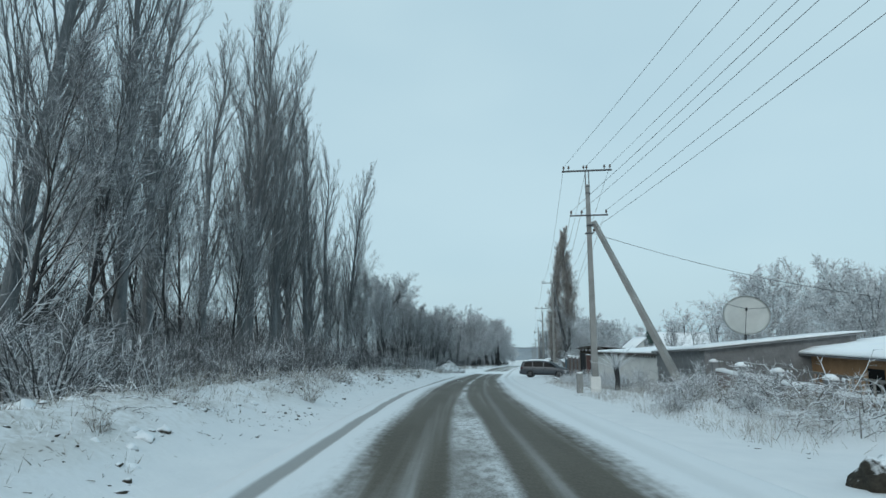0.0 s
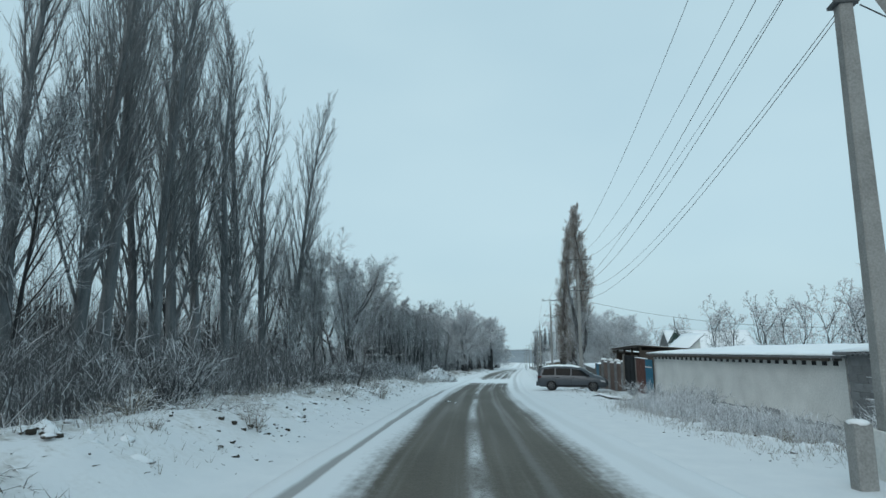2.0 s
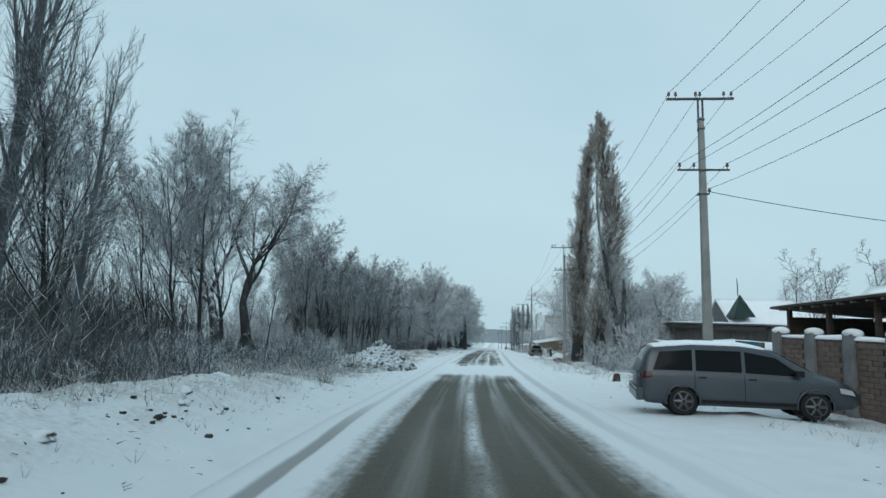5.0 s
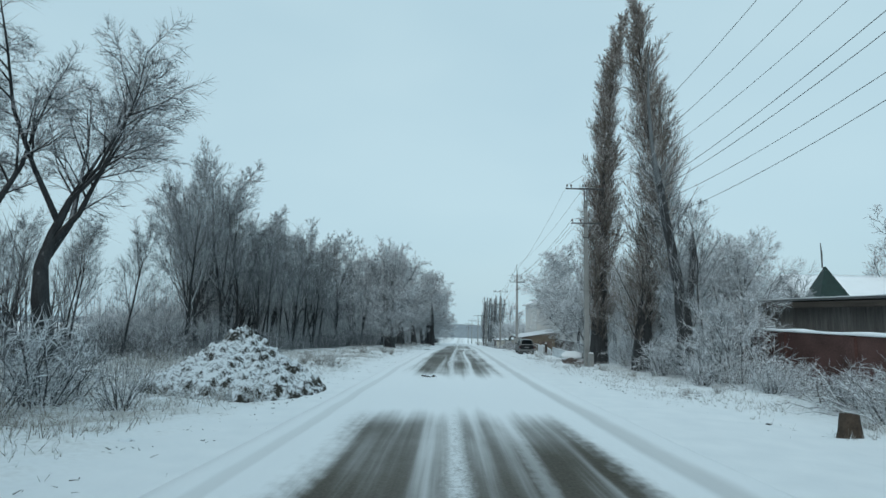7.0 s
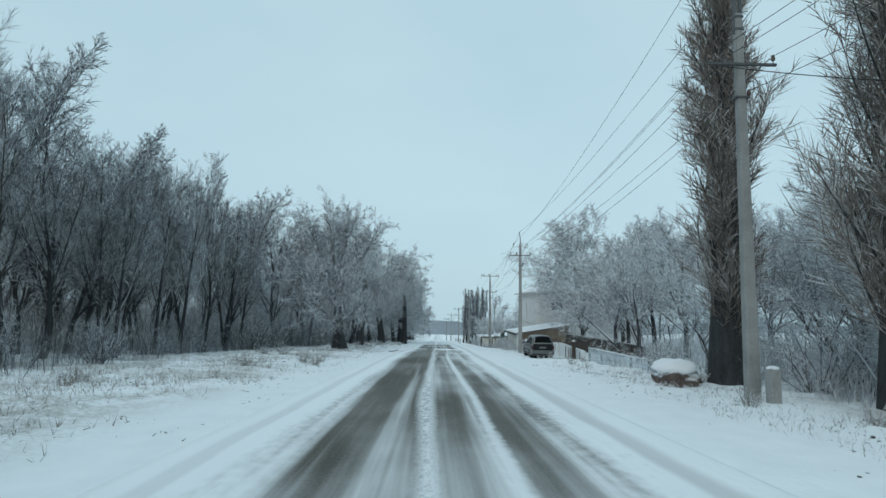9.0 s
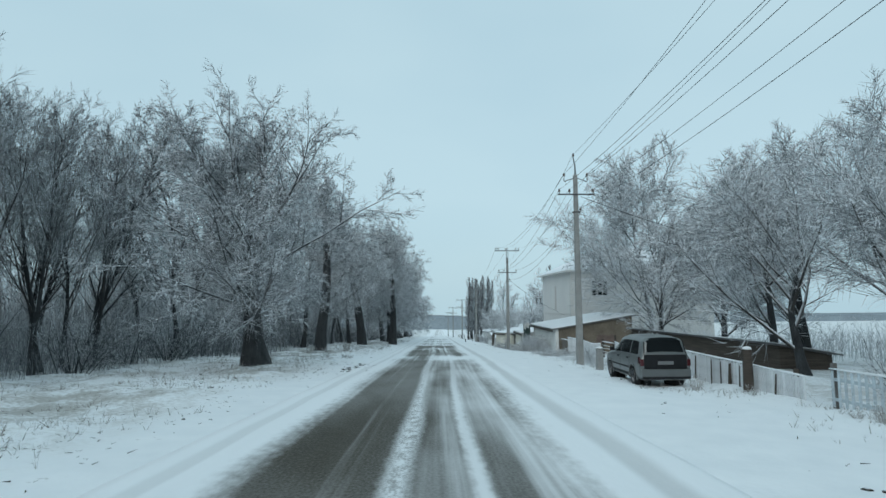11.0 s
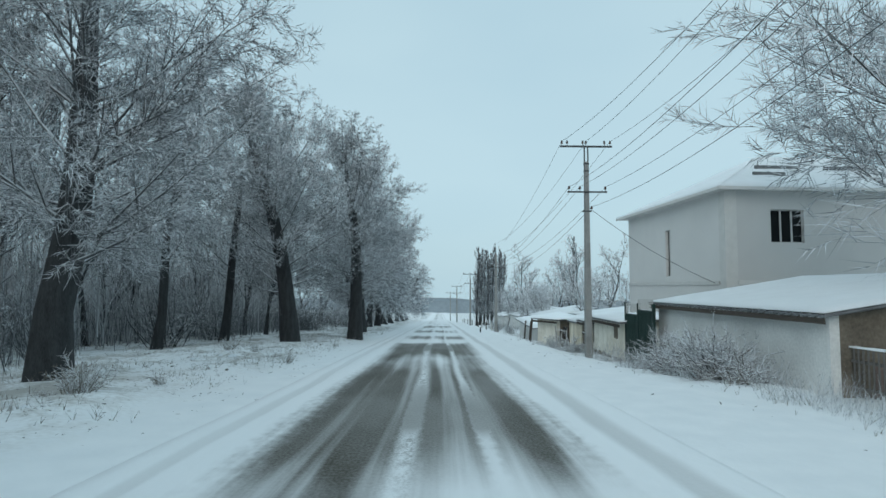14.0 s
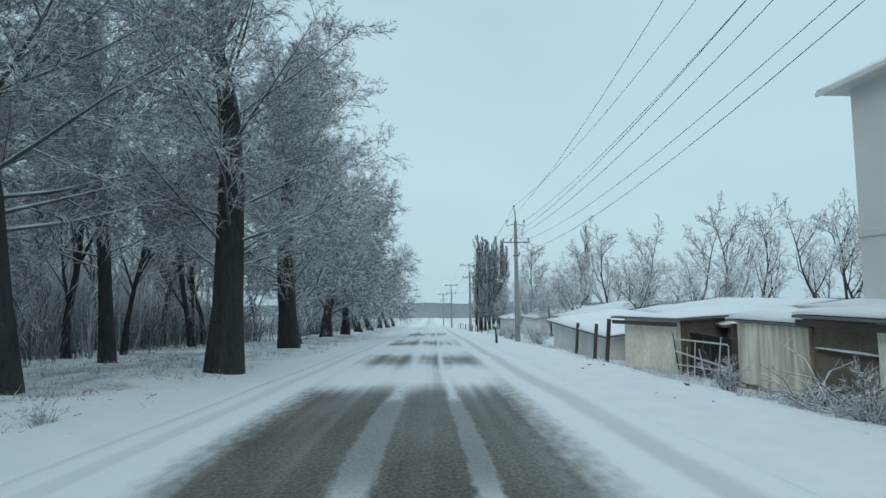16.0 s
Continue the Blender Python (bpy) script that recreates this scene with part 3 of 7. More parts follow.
def tree_kind(key, seed, height, radius, spec, bark, twig, bend=0.12, fine=0.016, limb=0.45, even=False, domed=False, boughs=None, hold=0.8):
    stem, limbs, twigs = grow(seed, height, radius, spec, bend, fine, limb, even, domed, hold)
    MESHES[key] = (("trunk", stem.mesh("trunk", bark)), ("branchwork", limbs.mesh("branchwork", boughs or bark)), ("crown", twigs.mesh("crown", twig)))


def plant(key, x, y, size, turn, label, category="tree", group="", name="tree", sink=0.0, lean=(0, 0)):
    """A tree of that kind on the ground at x, y."""
    t = thing(name, pose(x, y, ground(x, y) - sink, lean[0], lean[1], 0) @ Matrix.Rotation(radians(turn), 4, "Z") @ Matrix.Scale(size, 4), label, category, group)
    for nm, me in MESHES[key]:
        ob = new(nm, me)
        ob.parent = t
        if nm != "trunk":
            tagged(ob, kind="stuff")
    return t

# ---- kinds of trees and shrubs ----
for i in range(3):
    tree_kind(f"poplar{i}", 11 + i, 28.0, 0.36, [(30 + 2 * i, 0.36, 24, 0.5, 0.12), (14, 0.28, 25, 0.5, 0.12), (14, 0.6, 26, 0.4, 0.08)], POPLAR_BARK, POPLAR_TWIG, bend=0.035, fine=0.0095, limb=0.25, hold=1.0)
for i, (share, angle) in enumerate(((0.103, 33), (0.14, 35))):
    tree_kind(f"column{i}", 31 + i, 27.0, 0.5, [(190, share, angle, 0.8, 0.035), (11, 0.5, 34, 0.45, 0.1), (14, 0.62, 38, 0.3, 0.05)], DARK_BARK, BROWN_TWIG, bend=0.07, fine=0.0155, limb=0.12, even=True, hold=1.0)
tree_kind("farcolumn", 41, 27.0, 0.36, [(40, 0.16, 32, 0.8, 0.05), (9, 0.5, 28, 0.5, 0.08), (7, 0.6, 32, 0.45, 0.08)], DARK_BARK, DARK_TWIG, bend=0.04, fine=0.06, limb=0.2, even=True)
for i in range(3):
    tree_kind(f"wood{i}", 51 + i, 14.0, 0.17, [(15, 0.48, 28, 0.45, 0.22), (9, 0.42, 34, 0.35, 0.12), (7, 0.55, 36, 0.25, 0.08), (7, 0.95, 28, 0.2, 0.08)], DARK_BARK, DARK_TWIG, bend=0.09, fine=0.009, limb=0.42, boughs=FROST_BARK)
DEEP = [(13, 0.44, 32, 0.45, 0.15), (8, 0.46, 36, 0.35, 0.1), (6, 0.55, 40, 0.25, 0.08), (5, 0.95, 38, 0.2, 0.08)]
WIDE = [(12, 0.48, 38, 0.35, 0.12), (7, 0.46, 42, 0.3, 0.12), (5, 0.5, 44, 0.2, 0.1), (4, 0.95, 44, 0.15, 0.1)]
tree_kind("farwood", 61, 15.0, 0.24, WIDE, DARK_BARK, FROST_TWIG, bend=0.13, fine=0.034)
for i in range(2):
    tree_kind(f"deepwood{i}", 64 + i, 15.0, 0.19, DEEP, DARK_BARK, DARK_TWIG, bend=0.1, fine=0.016)
for i in range(2):
    tree_kind(f"spread{i}", 71 + i, 6.5, 0.3, [(7, 1.3, 34, 0.4, 0.4), (10, 0.42, 42, 0.2, 0.25), (10, 0.45, 45, 0.1, 0.12), (16, 0.85, 42, 0.05, 0.05)], DARK_BARK, DARK_TWIG, bend=0.15, fine=0.006)
for i in range(2):
    tree_kind(f"hoar{i}", 91 + i, 16.0, 0.50, [(54, 0.40, 66, 0.16, 0.2), (12, 0.36, 46, 0.06, 0.08), (10, 0.42, 46, 0.0, 0.05), (9, 0.62, 44, -0.05, 0.04)], HOAR_BARK, HOAR_TWIG, bend=0.07, fine=0.012, limb=0.14, even=True, domed=True, boughs=HOAR_BOUGH, hold=1.8)
tree_kind("hoarthin", 98, 16.0, 0.28, [(40, 0.40, 64, 0.18, 0.24), (11, 0.36, 46, 0.06, 0.1), (9, 0.42, 46, 0.0, 0.05), (9, 0.6, 44, -0.05, 0.04)], HOAR_BARK, HOAR_TWIG, bend=0.07, fine=0.0115, limb=0.16, even=True, domed=True, boughs=HOAR_BOUGH, hold=1.8)
tree_kind("hoarlow", 95, 9.2, 0.56, [(40, 0.74, 66, 0.10, 0.22), (13, 0.35, 44, 0.03, 0.06), (11, 0.42, 44, -0.02, 0.05), (9, 0.62, 42, -0.05, 0.04)], HOAR_BARK, HOAR_TWIG, bend=0.1, fine=0.0115, limb=0.17, even=True, domed=True, boughs=HOAR_BOUGH, hold=0.75)
tree_kind("farfrost", 96, 12.0, 0.40, [(26, 0.53, 66, 0.2, 0.12), (9, 0.44, 48, 0.03, 0.12), (6, 0.55, 48, -0.05, 0.08), (8, 0.9, 46, -0.12, 0.08)], DARK_BARK, HOAR_TWIG, bend=0.15, fine=0.026, limb=0.2, even=True, domed=True, boughs=FROST_BARK)
for i in range(2):
    tree_kind(f"garden{i}", 121 + i, 4.0, 0.14, [(10, 1.05, 44, 0.32, 0.18), (8, 0.5, 42, 0.12, 0.12), (7, 0.5, 44, 0.03, 0.08), (9, 0.9, 42, -0.03, 0.05)], DARK_BARK, FROST_TWIG, bend=0.14, fine=0.0085, limb=0.38, boughs=FROST_BARK)
# tall frosted fruit trees with upswept limbs
for i in range(2):
    tree_kind(f"walnut{i}", 131 + i, 8.0, 0.24, [(17, 0.72, 44, 0.32, 0.14), (9, 0.45, 40, 0.2, 0.1), (9, 0.5, 42, 0.05, 0.06), (9, 0.95, 38, 0.0, 0.05)], DARK_BARK, FROST_TWIG, bend=0.12, fine=0.011, limb=0.32, even=True, boughs=FROST_BARK)


tree_kind("walnutwide", 137, 9.0, 0.19, [(19, 0.74, 52, 0.3, 0.18), (11, 0.42, 42, 0.2, 0.1), (10, 0.45, 42, 0.06, 0.06), (10, 0.75, 38, 0.0, 0.05)], HOAR_BOUGH, FROST_TWIG, bend=0.12, fine=0.012, limb=0.3, even=True, boughs=HOAR_BOUGH)


def shrub_kind(key, seed, stems, height, spread, bark, twig, counts=(7, 6)):
    rnd = random.Random(seed)
    limbs, twigs = Wood(), Wood()
    for _ in range(stems):
        a = rnd.uniform(0, 2 * math.pi)
        r = spread * 0.25 * rnd.random()
        p = Vector((r * math.cos(a), r * math.sin(a), -0.1))
        d = Vector((math.cos(a) * rnd.uniform(0.1, 0.9), math.sin(a) * rnd.uniform(0.1, 0.9), 1)).normalized()
        length = height * rnd.uniform(0.6, 1.15)
        pts = [p]
        for k in range(2):
            d = (d + Vector((rnd.gauss(0, 0.16), rnd.gauss(0, 0.16), rnd.gauss(-0.05, 0.1)))).normalized()
            pts.append(pts[-1] + d * length / 2)
        limbs.branch(pts, [0.018, 0.012, 0.006], 3)
        for _ in range(counts[0]):
            i = rnd.randrange(0, 2)
            q = pts[i].lerp(pts[i + 1], rnd.random())
            e = tilt_from((pts[i + 1] - pts[i]).normalized(), radians(rnd.uniform(25, 70)), rnd)
            ql = length * rnd.uniform(0.2, 0.42)
            end = q + e * ql
            twigs.spike(q, end, 0.01)
            for _ in range(counts[1]):
                s = q.lerp(end, rnd.uniform(0.2, 0.95))
                twigs.sprig(s, s + tilt_from(e, radians(rnd.uniform(25, 60)), rnd) * ql * rnd.uniform(0.35, 0.75), 0.008, rnd.uniform(0, 6.28))
    MESHES[key] = (("stemwork", limbs.mesh("stemwork", bark)), ("twigwork", twigs.mesh("twigwork", twig)))


for i in range(3):
    shrub_kind(f"shrub{i}", 141 + i, 26, 1.7, 1.6, DARK_BARK, FROST_TWIG, (8, 9))
for i in range(2):
    shrub_kind(f"brush{i}", 151 + i, 26, 2.2, 2.2, DARK_BARK, DARK_TWIG, (6, 7))
for i in range(2):
    shrub_kind(f"weeds{i}", 161 + i, 18, 0.75, 0.9, WEED, WEED, (4, 6))

pick = random.Random(5)

# tall poplars along the first bend
for x, y, h in ((-14.5, 13, 0.95), (-13.6, 18, 1.05), (-13.2, 24.5, 1.08), (-14.4, 28, 1.0), (-18.9, 40.6, 1.05), (-17.0, 42.8, 1.08), (-17.8, 45.8, 1.1), (-16.6, 48.2, 1.05), (-17.2, 51.2, 1.06), (-17.4, 54.0, 1.05), (-16.8, 57.0, 0.98),
                (-17.6, 60.0, 0.98), (-16.6, 62.4, 0.94), (-15.9, 66.2, 0.84), (-14.9, 69.0, 0.45), (-20.8, 52, 1.0)):
    plant(f"poplar{pick.randrange(3)}", x, y, h * pick.uniform(0.97, 1.04), pick.uniform(0, 360), "tall bare grey poplar standing in snowy roadside brush", group="poplars along the bend", name="poplar")
# bare trees between and behind them
for x, y, h in ((-21, 26, 1.0), (-19, 34, 0.9), (-22.5, 18, 1.1), (-13.8, 33.5, 0.55), (-21, 68, 0.95), (-19, 72.5, 0.9), (-23, 77, 1.0), (-16, 76, 0.72), (-25, 62, 1.0), (-27, 33, 1.05), (-26, 70, 1.05), (-29, 48, 1.1), (-13.5, 66, 0.75), (-12.2, 72, 0.7), (-14, 77, 0.85), (-15, 81.5, 0.9), (-12.5, 59, 0.5),
                (-12.8, 50, 0.42), (-15.5, 33, 0.95), (-13.6, 36, 0.8), (-10.6, 19, 1.0), (-12.4, 23, 1.1), (-10.0, 15.5, 0.9), (-12.2, 27.5, 0.95)):
    plant(f"wood{pick.randrange(3)}" if x > -18 else f"deepwood{pick.randrange(2)}", x, y, h, pick.uniform(0, 360), "bare dark tree with frosted twigs beside the road", group="bare trees by the bend")
# two broad trees standing clear before the wood
plant("spread0", -20.4, 92.0, 1.95, 40, "broad bare tree with forked dark limbs and fine twigs", group="bare trees before the wood")
plant("spread1", -19.4, 95.5, 1.95, 200, "broad bare tree with forked dark limbs and fine twigs", group="bare trees before the wood")
for x, y, h in ((-21.5, 99.5, 0.5), (-24, 103, 0.55), (-27, 101, 0.5), (-23, 107, 0.62), (-30, 106, 0.6)):
    plant(f"wood{pick.randrange(3)}", x, y, h, pick.uniform(0, 360), "young bare tree standing before the wood", group="bare trees before the wood")
# the wood
for k in range(46):
    row = k // 16
    start = (109, 118, 126)[row]
    y = start + (k % 16) * (146 - start) / 16 + pick.uniform(-1.2, 1.2)
    x = (-18.2, -22.5, -28)[row] - (143 - y) * 0.06 + pick.uniform(-1.6, 1.6)
    plant(f"wood{pick.randrange(3)}" if row == 0 else f"deepwood{k % 2}", x, y, pick.uniform(0.85, 1.06) * (1.0 if row == 0 else 1.08) * (1.0 if y < 119 else 0.82), pick.uniform(0, 360), "bare dark tree in a dense wood", group="trees of the wood")
for k in range(26):
    y = 147 + k * 2.6 + pick.uniform(-1.5, 1.5)
    plant(f"deepwood{k % 2}", -16.5 - pick.uniform(0, 8), y, pick.uniform(0.85, 1.1), pick.uniform(0, 360), "bare dark tree in a dense wood", group="trees of the wood")
for k in range(12):
    plant("farwood", -20 - pick.uniform(0, 9), 216 + k * 9, pick.uniform(0.85, 1.0), pick.uniform(0, 360), "bare frosted tree far along the wood", group="trees of the wood")
# big hoary trees lining the straight road
for x, y, h, k in ((-9.2, 139.6, 1.05, "hoarlow"), (-10.3, 158.2, 0.84, "hoar0"), (-15.2, 181.5, 0.95, "hoarthin"), (-15.5, 173.5, 0.85, "hoarthin"), (-9.9, 178.0, 0.95, "hoar1"), (-6.9, 182.3, 0.86, "hoar0"), (-13.0, 187.5, 0.9, "hoarthin"), (-8.4, 194.8, 0.88, "hoar0"), (-10.2, 203, 1.12, "farfrost"), (-10.4, 214, 1.15, "farfrost"),
                   (-10.8, 226, 1.12, "farfrost"), (-11.2, 239, 1.1, "farfrost"), (-11.6, 254, 1.1, "farfrost"), (-12.0, 271, 1.1, "farfrost"), (-12.2, 290, 1.1, "farfrost"), (-12.8, 312, 1.0, "farfrost")):
    plant(k, x, y, h * pick.uniform(0.98, 1.02), 20 if y == 178.0 else pick.uniform(0, 360), "old spreading tree with dark trunk and snow-laden twigs", group="snowy trees lining the road")

# columnar poplars by the third pole, and their broken neighbours
plant("column0", 9.7, 110.6, 1.06, 20, "tall columnar poplar with dark trunk and tawny frosted twigs", name="poplar", group="columnar poplars", lean=(0, -0.5))
plant("column1", 10.9, 104.2, 0.97, 80, "tall columnar poplar with dark trunk and tawny frosted twigs", name="poplar", group="columnar poplars", lean=(0, 4.5))
plant("wood0", 12.8, 99.0, 0.62, 100, "slender bare poplar behind frosted shrubs", name="poplar")
snag = thing("broken_poplar", pose(11.9, 99.8, ground(11.9, 99.8)), "forked dead poplar trunk with a broken stem and bare sprouts", "tree", "columnar poplars")
sn, sb0, sv = Wood(), Wood(), Wood()
sn.branch([Vector(q) for q in ((0, 0, -0.3), (0, 0, 0.5), (-0.05, 0, 2.2), (-0.2, 0, 4.2))], [0.6, 0.48, 0.4, 0.36], 12)
sn.branch([Vector(q) for q in ((-0.2, 0, 3.9), (-0.55, 0, 6.2), (-0.95, 0.05, 8.6), (-1.3, 0.05, 11.0), (-1.42, 0.05, 11.3))], [0.3, 0.26, 0.22, 0.17, 0.05], 11)
sn.branch([Vector(q) for q in ((0.05, 0, 3.6), (0.35, 0, 4.8), (0.5, 0, 6.2), (0.45, 0, 7.3), (0.5, 0, 7.6))], [0.24, 0.2, 0.16, 0.13, 0.04], 9)
sb0.branch([Vector(q) for q in ((-1.25, -0.1, 10.2), (-1.6, -0.2, 12.2), (-1.75, -0.2, 14.5), (-1.7, -0.15, 17.5))], [0.13, 0.11, 0.08, 0.02], 7)
rs0 = random.Random(17)
for _ in range(90):
    h = rs0.uniform(0.6, 11.0)
    cx = -0.05 - 1.25 * max(0.0, h - 2) / 9 if rs0.random() < 0.75 or h > 7 else 0.4
    p = Vector((cx, 0, h))
    a = rs0.uniform(0, 6.28)
    d = Vector((math.cos(a) * 0.6, math.sin(a) * 0.6, 1)).normalized()
    n0 = p + Vector((math.cos(a), math.sin(a), 0.4)) * 0.5
    q = n0 + d * rs0.uniform(0.8, 2.4)
    sb0.branch([p, n0, q], [0.03, 0.022, 0.007], 4)
    for _ in range(14):
        m0 = n0.lerp(q, rs0.random())
        sv.sprig(m0, m0 + tilt_from(d, radians(rs0.uniform(15, 45)), rs0) * rs0.uniform(0.3, 0.9), 0.012, rs0.uniform(0, 6.28))
for nm, me in (("trunk", sn.mesh("trunk", HOAR_BARK)), ("branchwork", sb0.mesh("branchwork", POPLAR_BARK)), ("twigwork", sv.mesh("twigwork", FROST_TWIG))):
    ob = new(nm, me)
    ob.parent = snag
    if nm != "trunk":
        tagged(ob, kind="stuff")
for x, y, h in ((12.5, 96.5, 0.8), (11.5, 106, 0.85), (13.5, 110, 1.0), (20, 106, 1.1), (11.8, 117, 0.75)):
    plant(f"garden{pick.randrange(2)}", x, y, h, pick.uniform(0, 360), "small frosted tree with spreading snowy twigs", group="frosted garden trees")
# garden trees on the house side
for x, y, h, k in ((24.6, 42, 0.78, "walnutwide"), (30.0, 43, 0.8, "walnutwide"), (28, 36, 0.75, "walnut1"), (14.6, 152.6, 1.0, "walnut1"), (16.4, 160.2, 1.45, "walnutwide"), (18.8, 152.5, 1.1, "walnut0"), (15.6, 141, 1.05, "walnut1"), (19, 144, 1.25, "walnut1"), (18.5, 135, 1.1, "walnut0"), (12.0, 127, 1.3, "garden1"), (14.5, 122, 1.5, "garden0"),
                   (12.6, 133.5, 1.6, "garden0"), (20, 126, 0.95, "walnut1"), (24, 142, 1.1, "walnut0"), (16.5, 113, 0.85, "walnut0"), (20, 119, 1.0, "walnut1"), (14.4, 107.5, 0.7, "walnut1"), (15.8, 102.5, 0.75, "walnut0"), (18, 108, 0.9, "walnut1")):
    plant(k, x, y, h, pick.uniform(0, 360), "frosted garden tree with dark limbs and snowy twigs", group="frosted garden trees")
for x, y, h in ((30, 70, 0.5), (36, 75, 0.55), (26, 82, 0.5), (42, 66, 0.6), (33, 62, 0.5), (50, 80, 0.7), (22, 88, 0.45), (45, 95, 0.7), (38, 105, 0.7), (30, 99, 0.6), (34, 88, 0.6), (40, 84, 0.65), (47, 90, 0.7), (55, 96, 0.8), (60, 88, 0.75), (52, 108, 0.8), (44, 112, 0.8), (64, 104, 0.85), (36, 118, 0.75), (58, 120, 0.9), (28, 76, 0.5), (48, 72, 0.6)):
    plant("farwood", x, y, h, pick.uniform(0, 360), "frosted bare tree standing behind the yards", group="trees behind the yards")
# far trees down the valley
for k in range(14):
    plant("farcolumn", 4.6 + k * 0.62 + pick.uniform(-0.3, 0.3), 260 + k * 2.4, pick.uniform(0.52, 0.68), pick.uniform(0, 360), "far poplar in a close row by the road", name="poplar", group="far poplar row")
for x, y, h in ((15, 262, 0.95), (19, 275, 0.85), (24, 285, 0.9), (28, 280, 1.0), (41, 300, 0.85), (47, 305, 0.9), (53, 300, 0.85), (58, 300, 0.9), (66, 300, 1.05), (80, 305, 1.0), (88, 300, 1.1), (75, 310, 0.8), (36, 292, 0.9), (25, 255, 1.0), (30, 258, 1.05), (36, 250, 1.0), (40, 246, 1.15), (45, 250, 1.15), (53, 248, 1.1), (58, 250, 1.2), (63, 255, 1.15), (21, 262, 0.95)):
    plant("farwood", x, y, h, pick.uniform(0, 360), "far bare tree beyond the roofs", group="far trees beyond the roofs")
plant("farcolumn", 32.5, 300, 0.86, 10, "far tall columnar poplar beyond the roofs", name="poplar", group="far poplar row")
for k in range(12):
    x, y = 9 + pick.uniform(0, 16), 215 + k * 5
    plant(f"garden{k % 2}", x, y, pick.uniform(0.9, 1.4), pick.uniform(0, 360), "frosted garden tree with dark limbs and snowy twigs", group="frosted garden trees")

# shrubs and brush
for k in range(34):
    y = 6 + k * 2.3
    x = road_x(y) - pick.uniform(8.0, 14)
    plant(f"{'brush' if k % 4 else 'shrub'}{k % 2}", x, y + pick.uniform(-2, 2), pick.uniform(0.45, 1.15), pick.uniform(0, 360), "tangled brush with frosted bare stems on the verge", "bush", "roadside brush", "bush")
for k in range(24):
    y = 66 + k * 3.4
    plant(f"brush{k % 2}", road_x(y) - pick.uniform(15.0, 21), y, pick.uniform(0.9, 1.4) * (0.6 if y < 98 else 1.0), pick.uniform(0, 360), "dark bare brush at the edge of the wood", "bush", "brush by the wood", "bush")
for k in range(16):
    y = 148 + k * 7.0
    plant(f"brush{k % 2}", -14.5 - pick.uniform(0, 7), y, pick.uniform(1.1, 1.9), pick.uniform(0, 360), "dark bare brush at the edge of the wood", "bush", "brush by the wood", "bush")
for k in range(14):
    y = 10 + k * 4.2
    plant(f"brush{k % 2}", road_x(y) - pick.uniform(15, 22), y, pick.uniform(1.2, 2.0), pick.uniform(0, 360), "tangled brush with frosted bare stems under poplars", "bush", "roadside brush", "bush")
for x, y, s in ((12.4, 28.8, 0.6), (13.6, 32, 0.9), (14.2, 20, 0.55), (13.2, 17.0, 0.5), (12.3, 15.3, 0.45), (14.6, 15.8, 0.5), (13.8, 13.2, 0.4), (15.2, 18.5, 0.55), (12.2, 45, 0.6), (12.8, 49, 0.65), (12.4, 53, 0.6), (11.6, 56, 0.55), (13.6, 47, 0.6),
                (10.4, 83, 0.5), (11.4, 86, 0.6), (10.8, 89, 0.65), (12.6, 91, 0.75), (9.8, 92.5, 0.7), (11.5, 95, 1.2), (12.2, 94.4, 1.7), (13.3, 97, 1.8), (11.6, 97.2, 1.3), (13.2, 87.5, 0.7), (10.0, 98, 1.0), (12, 100, 1.2), (12.6, 105, 1.3), (13.5, 109, 1.4), (11.9, 103, 1.1), (11.2, 108, 1.0), (9.2, 115.5, 0.8), (10.4, 119, 0.9), (9.8, 125, 0.8),
                (7.8, 146, 0.6), (7.0, 163.5, 0.8), (6.9, 160.8, 0.85), (7.0, 165.6, 0.7), (6.1, 176, 0.45), (5.7, 180, 0.45), (6.2, 209, 0.9), (5.6, 222, 0.9), (5.9, 234, 1.0)):
    plant(f"shrub{pick.randrange(3)}", x, y, s, pick.uniform(0, 360), "leafless shrub white with frost beside the walls", "bush", "frosted shrubs", "bush")
for x, y, h in ((-6.6, 80.4, 0.5), (-7.8, 78.6, 0.6), (-8.6, 81.5, 0.65), (-7.2, 76.0, 0.45), (-9.4, 76.5, 0.7)):
    plant(f"brush{pick.randrange(2)}", x, y, h, pick.uniform(0, 360), "low dark bush with frosted twigs beside the mound", "bush", "roadside brush", "bush")
sap = thing("sapling", pose(-3.85, 47.35, ground(-3.85, 47.35)), "small bent sapling with snowy bare branches on the bank", "tree")
sw = Wood()
sw.branch([Vector(q) for q in ((0, 0, -0.2), (0.08, 0, 0.25), (0.32, 0.05, 0.95), (0.38, 0.0, 1.5), (0.55, 0.05, 2.1))], [0.06, 0.05, 0.04, 0.032, 0.02], 7)
stem_mesh = sw.mesh("trunk", FROST_BARK)
sb_, st = Wood(), Wood()
rs_ = random.Random(4)
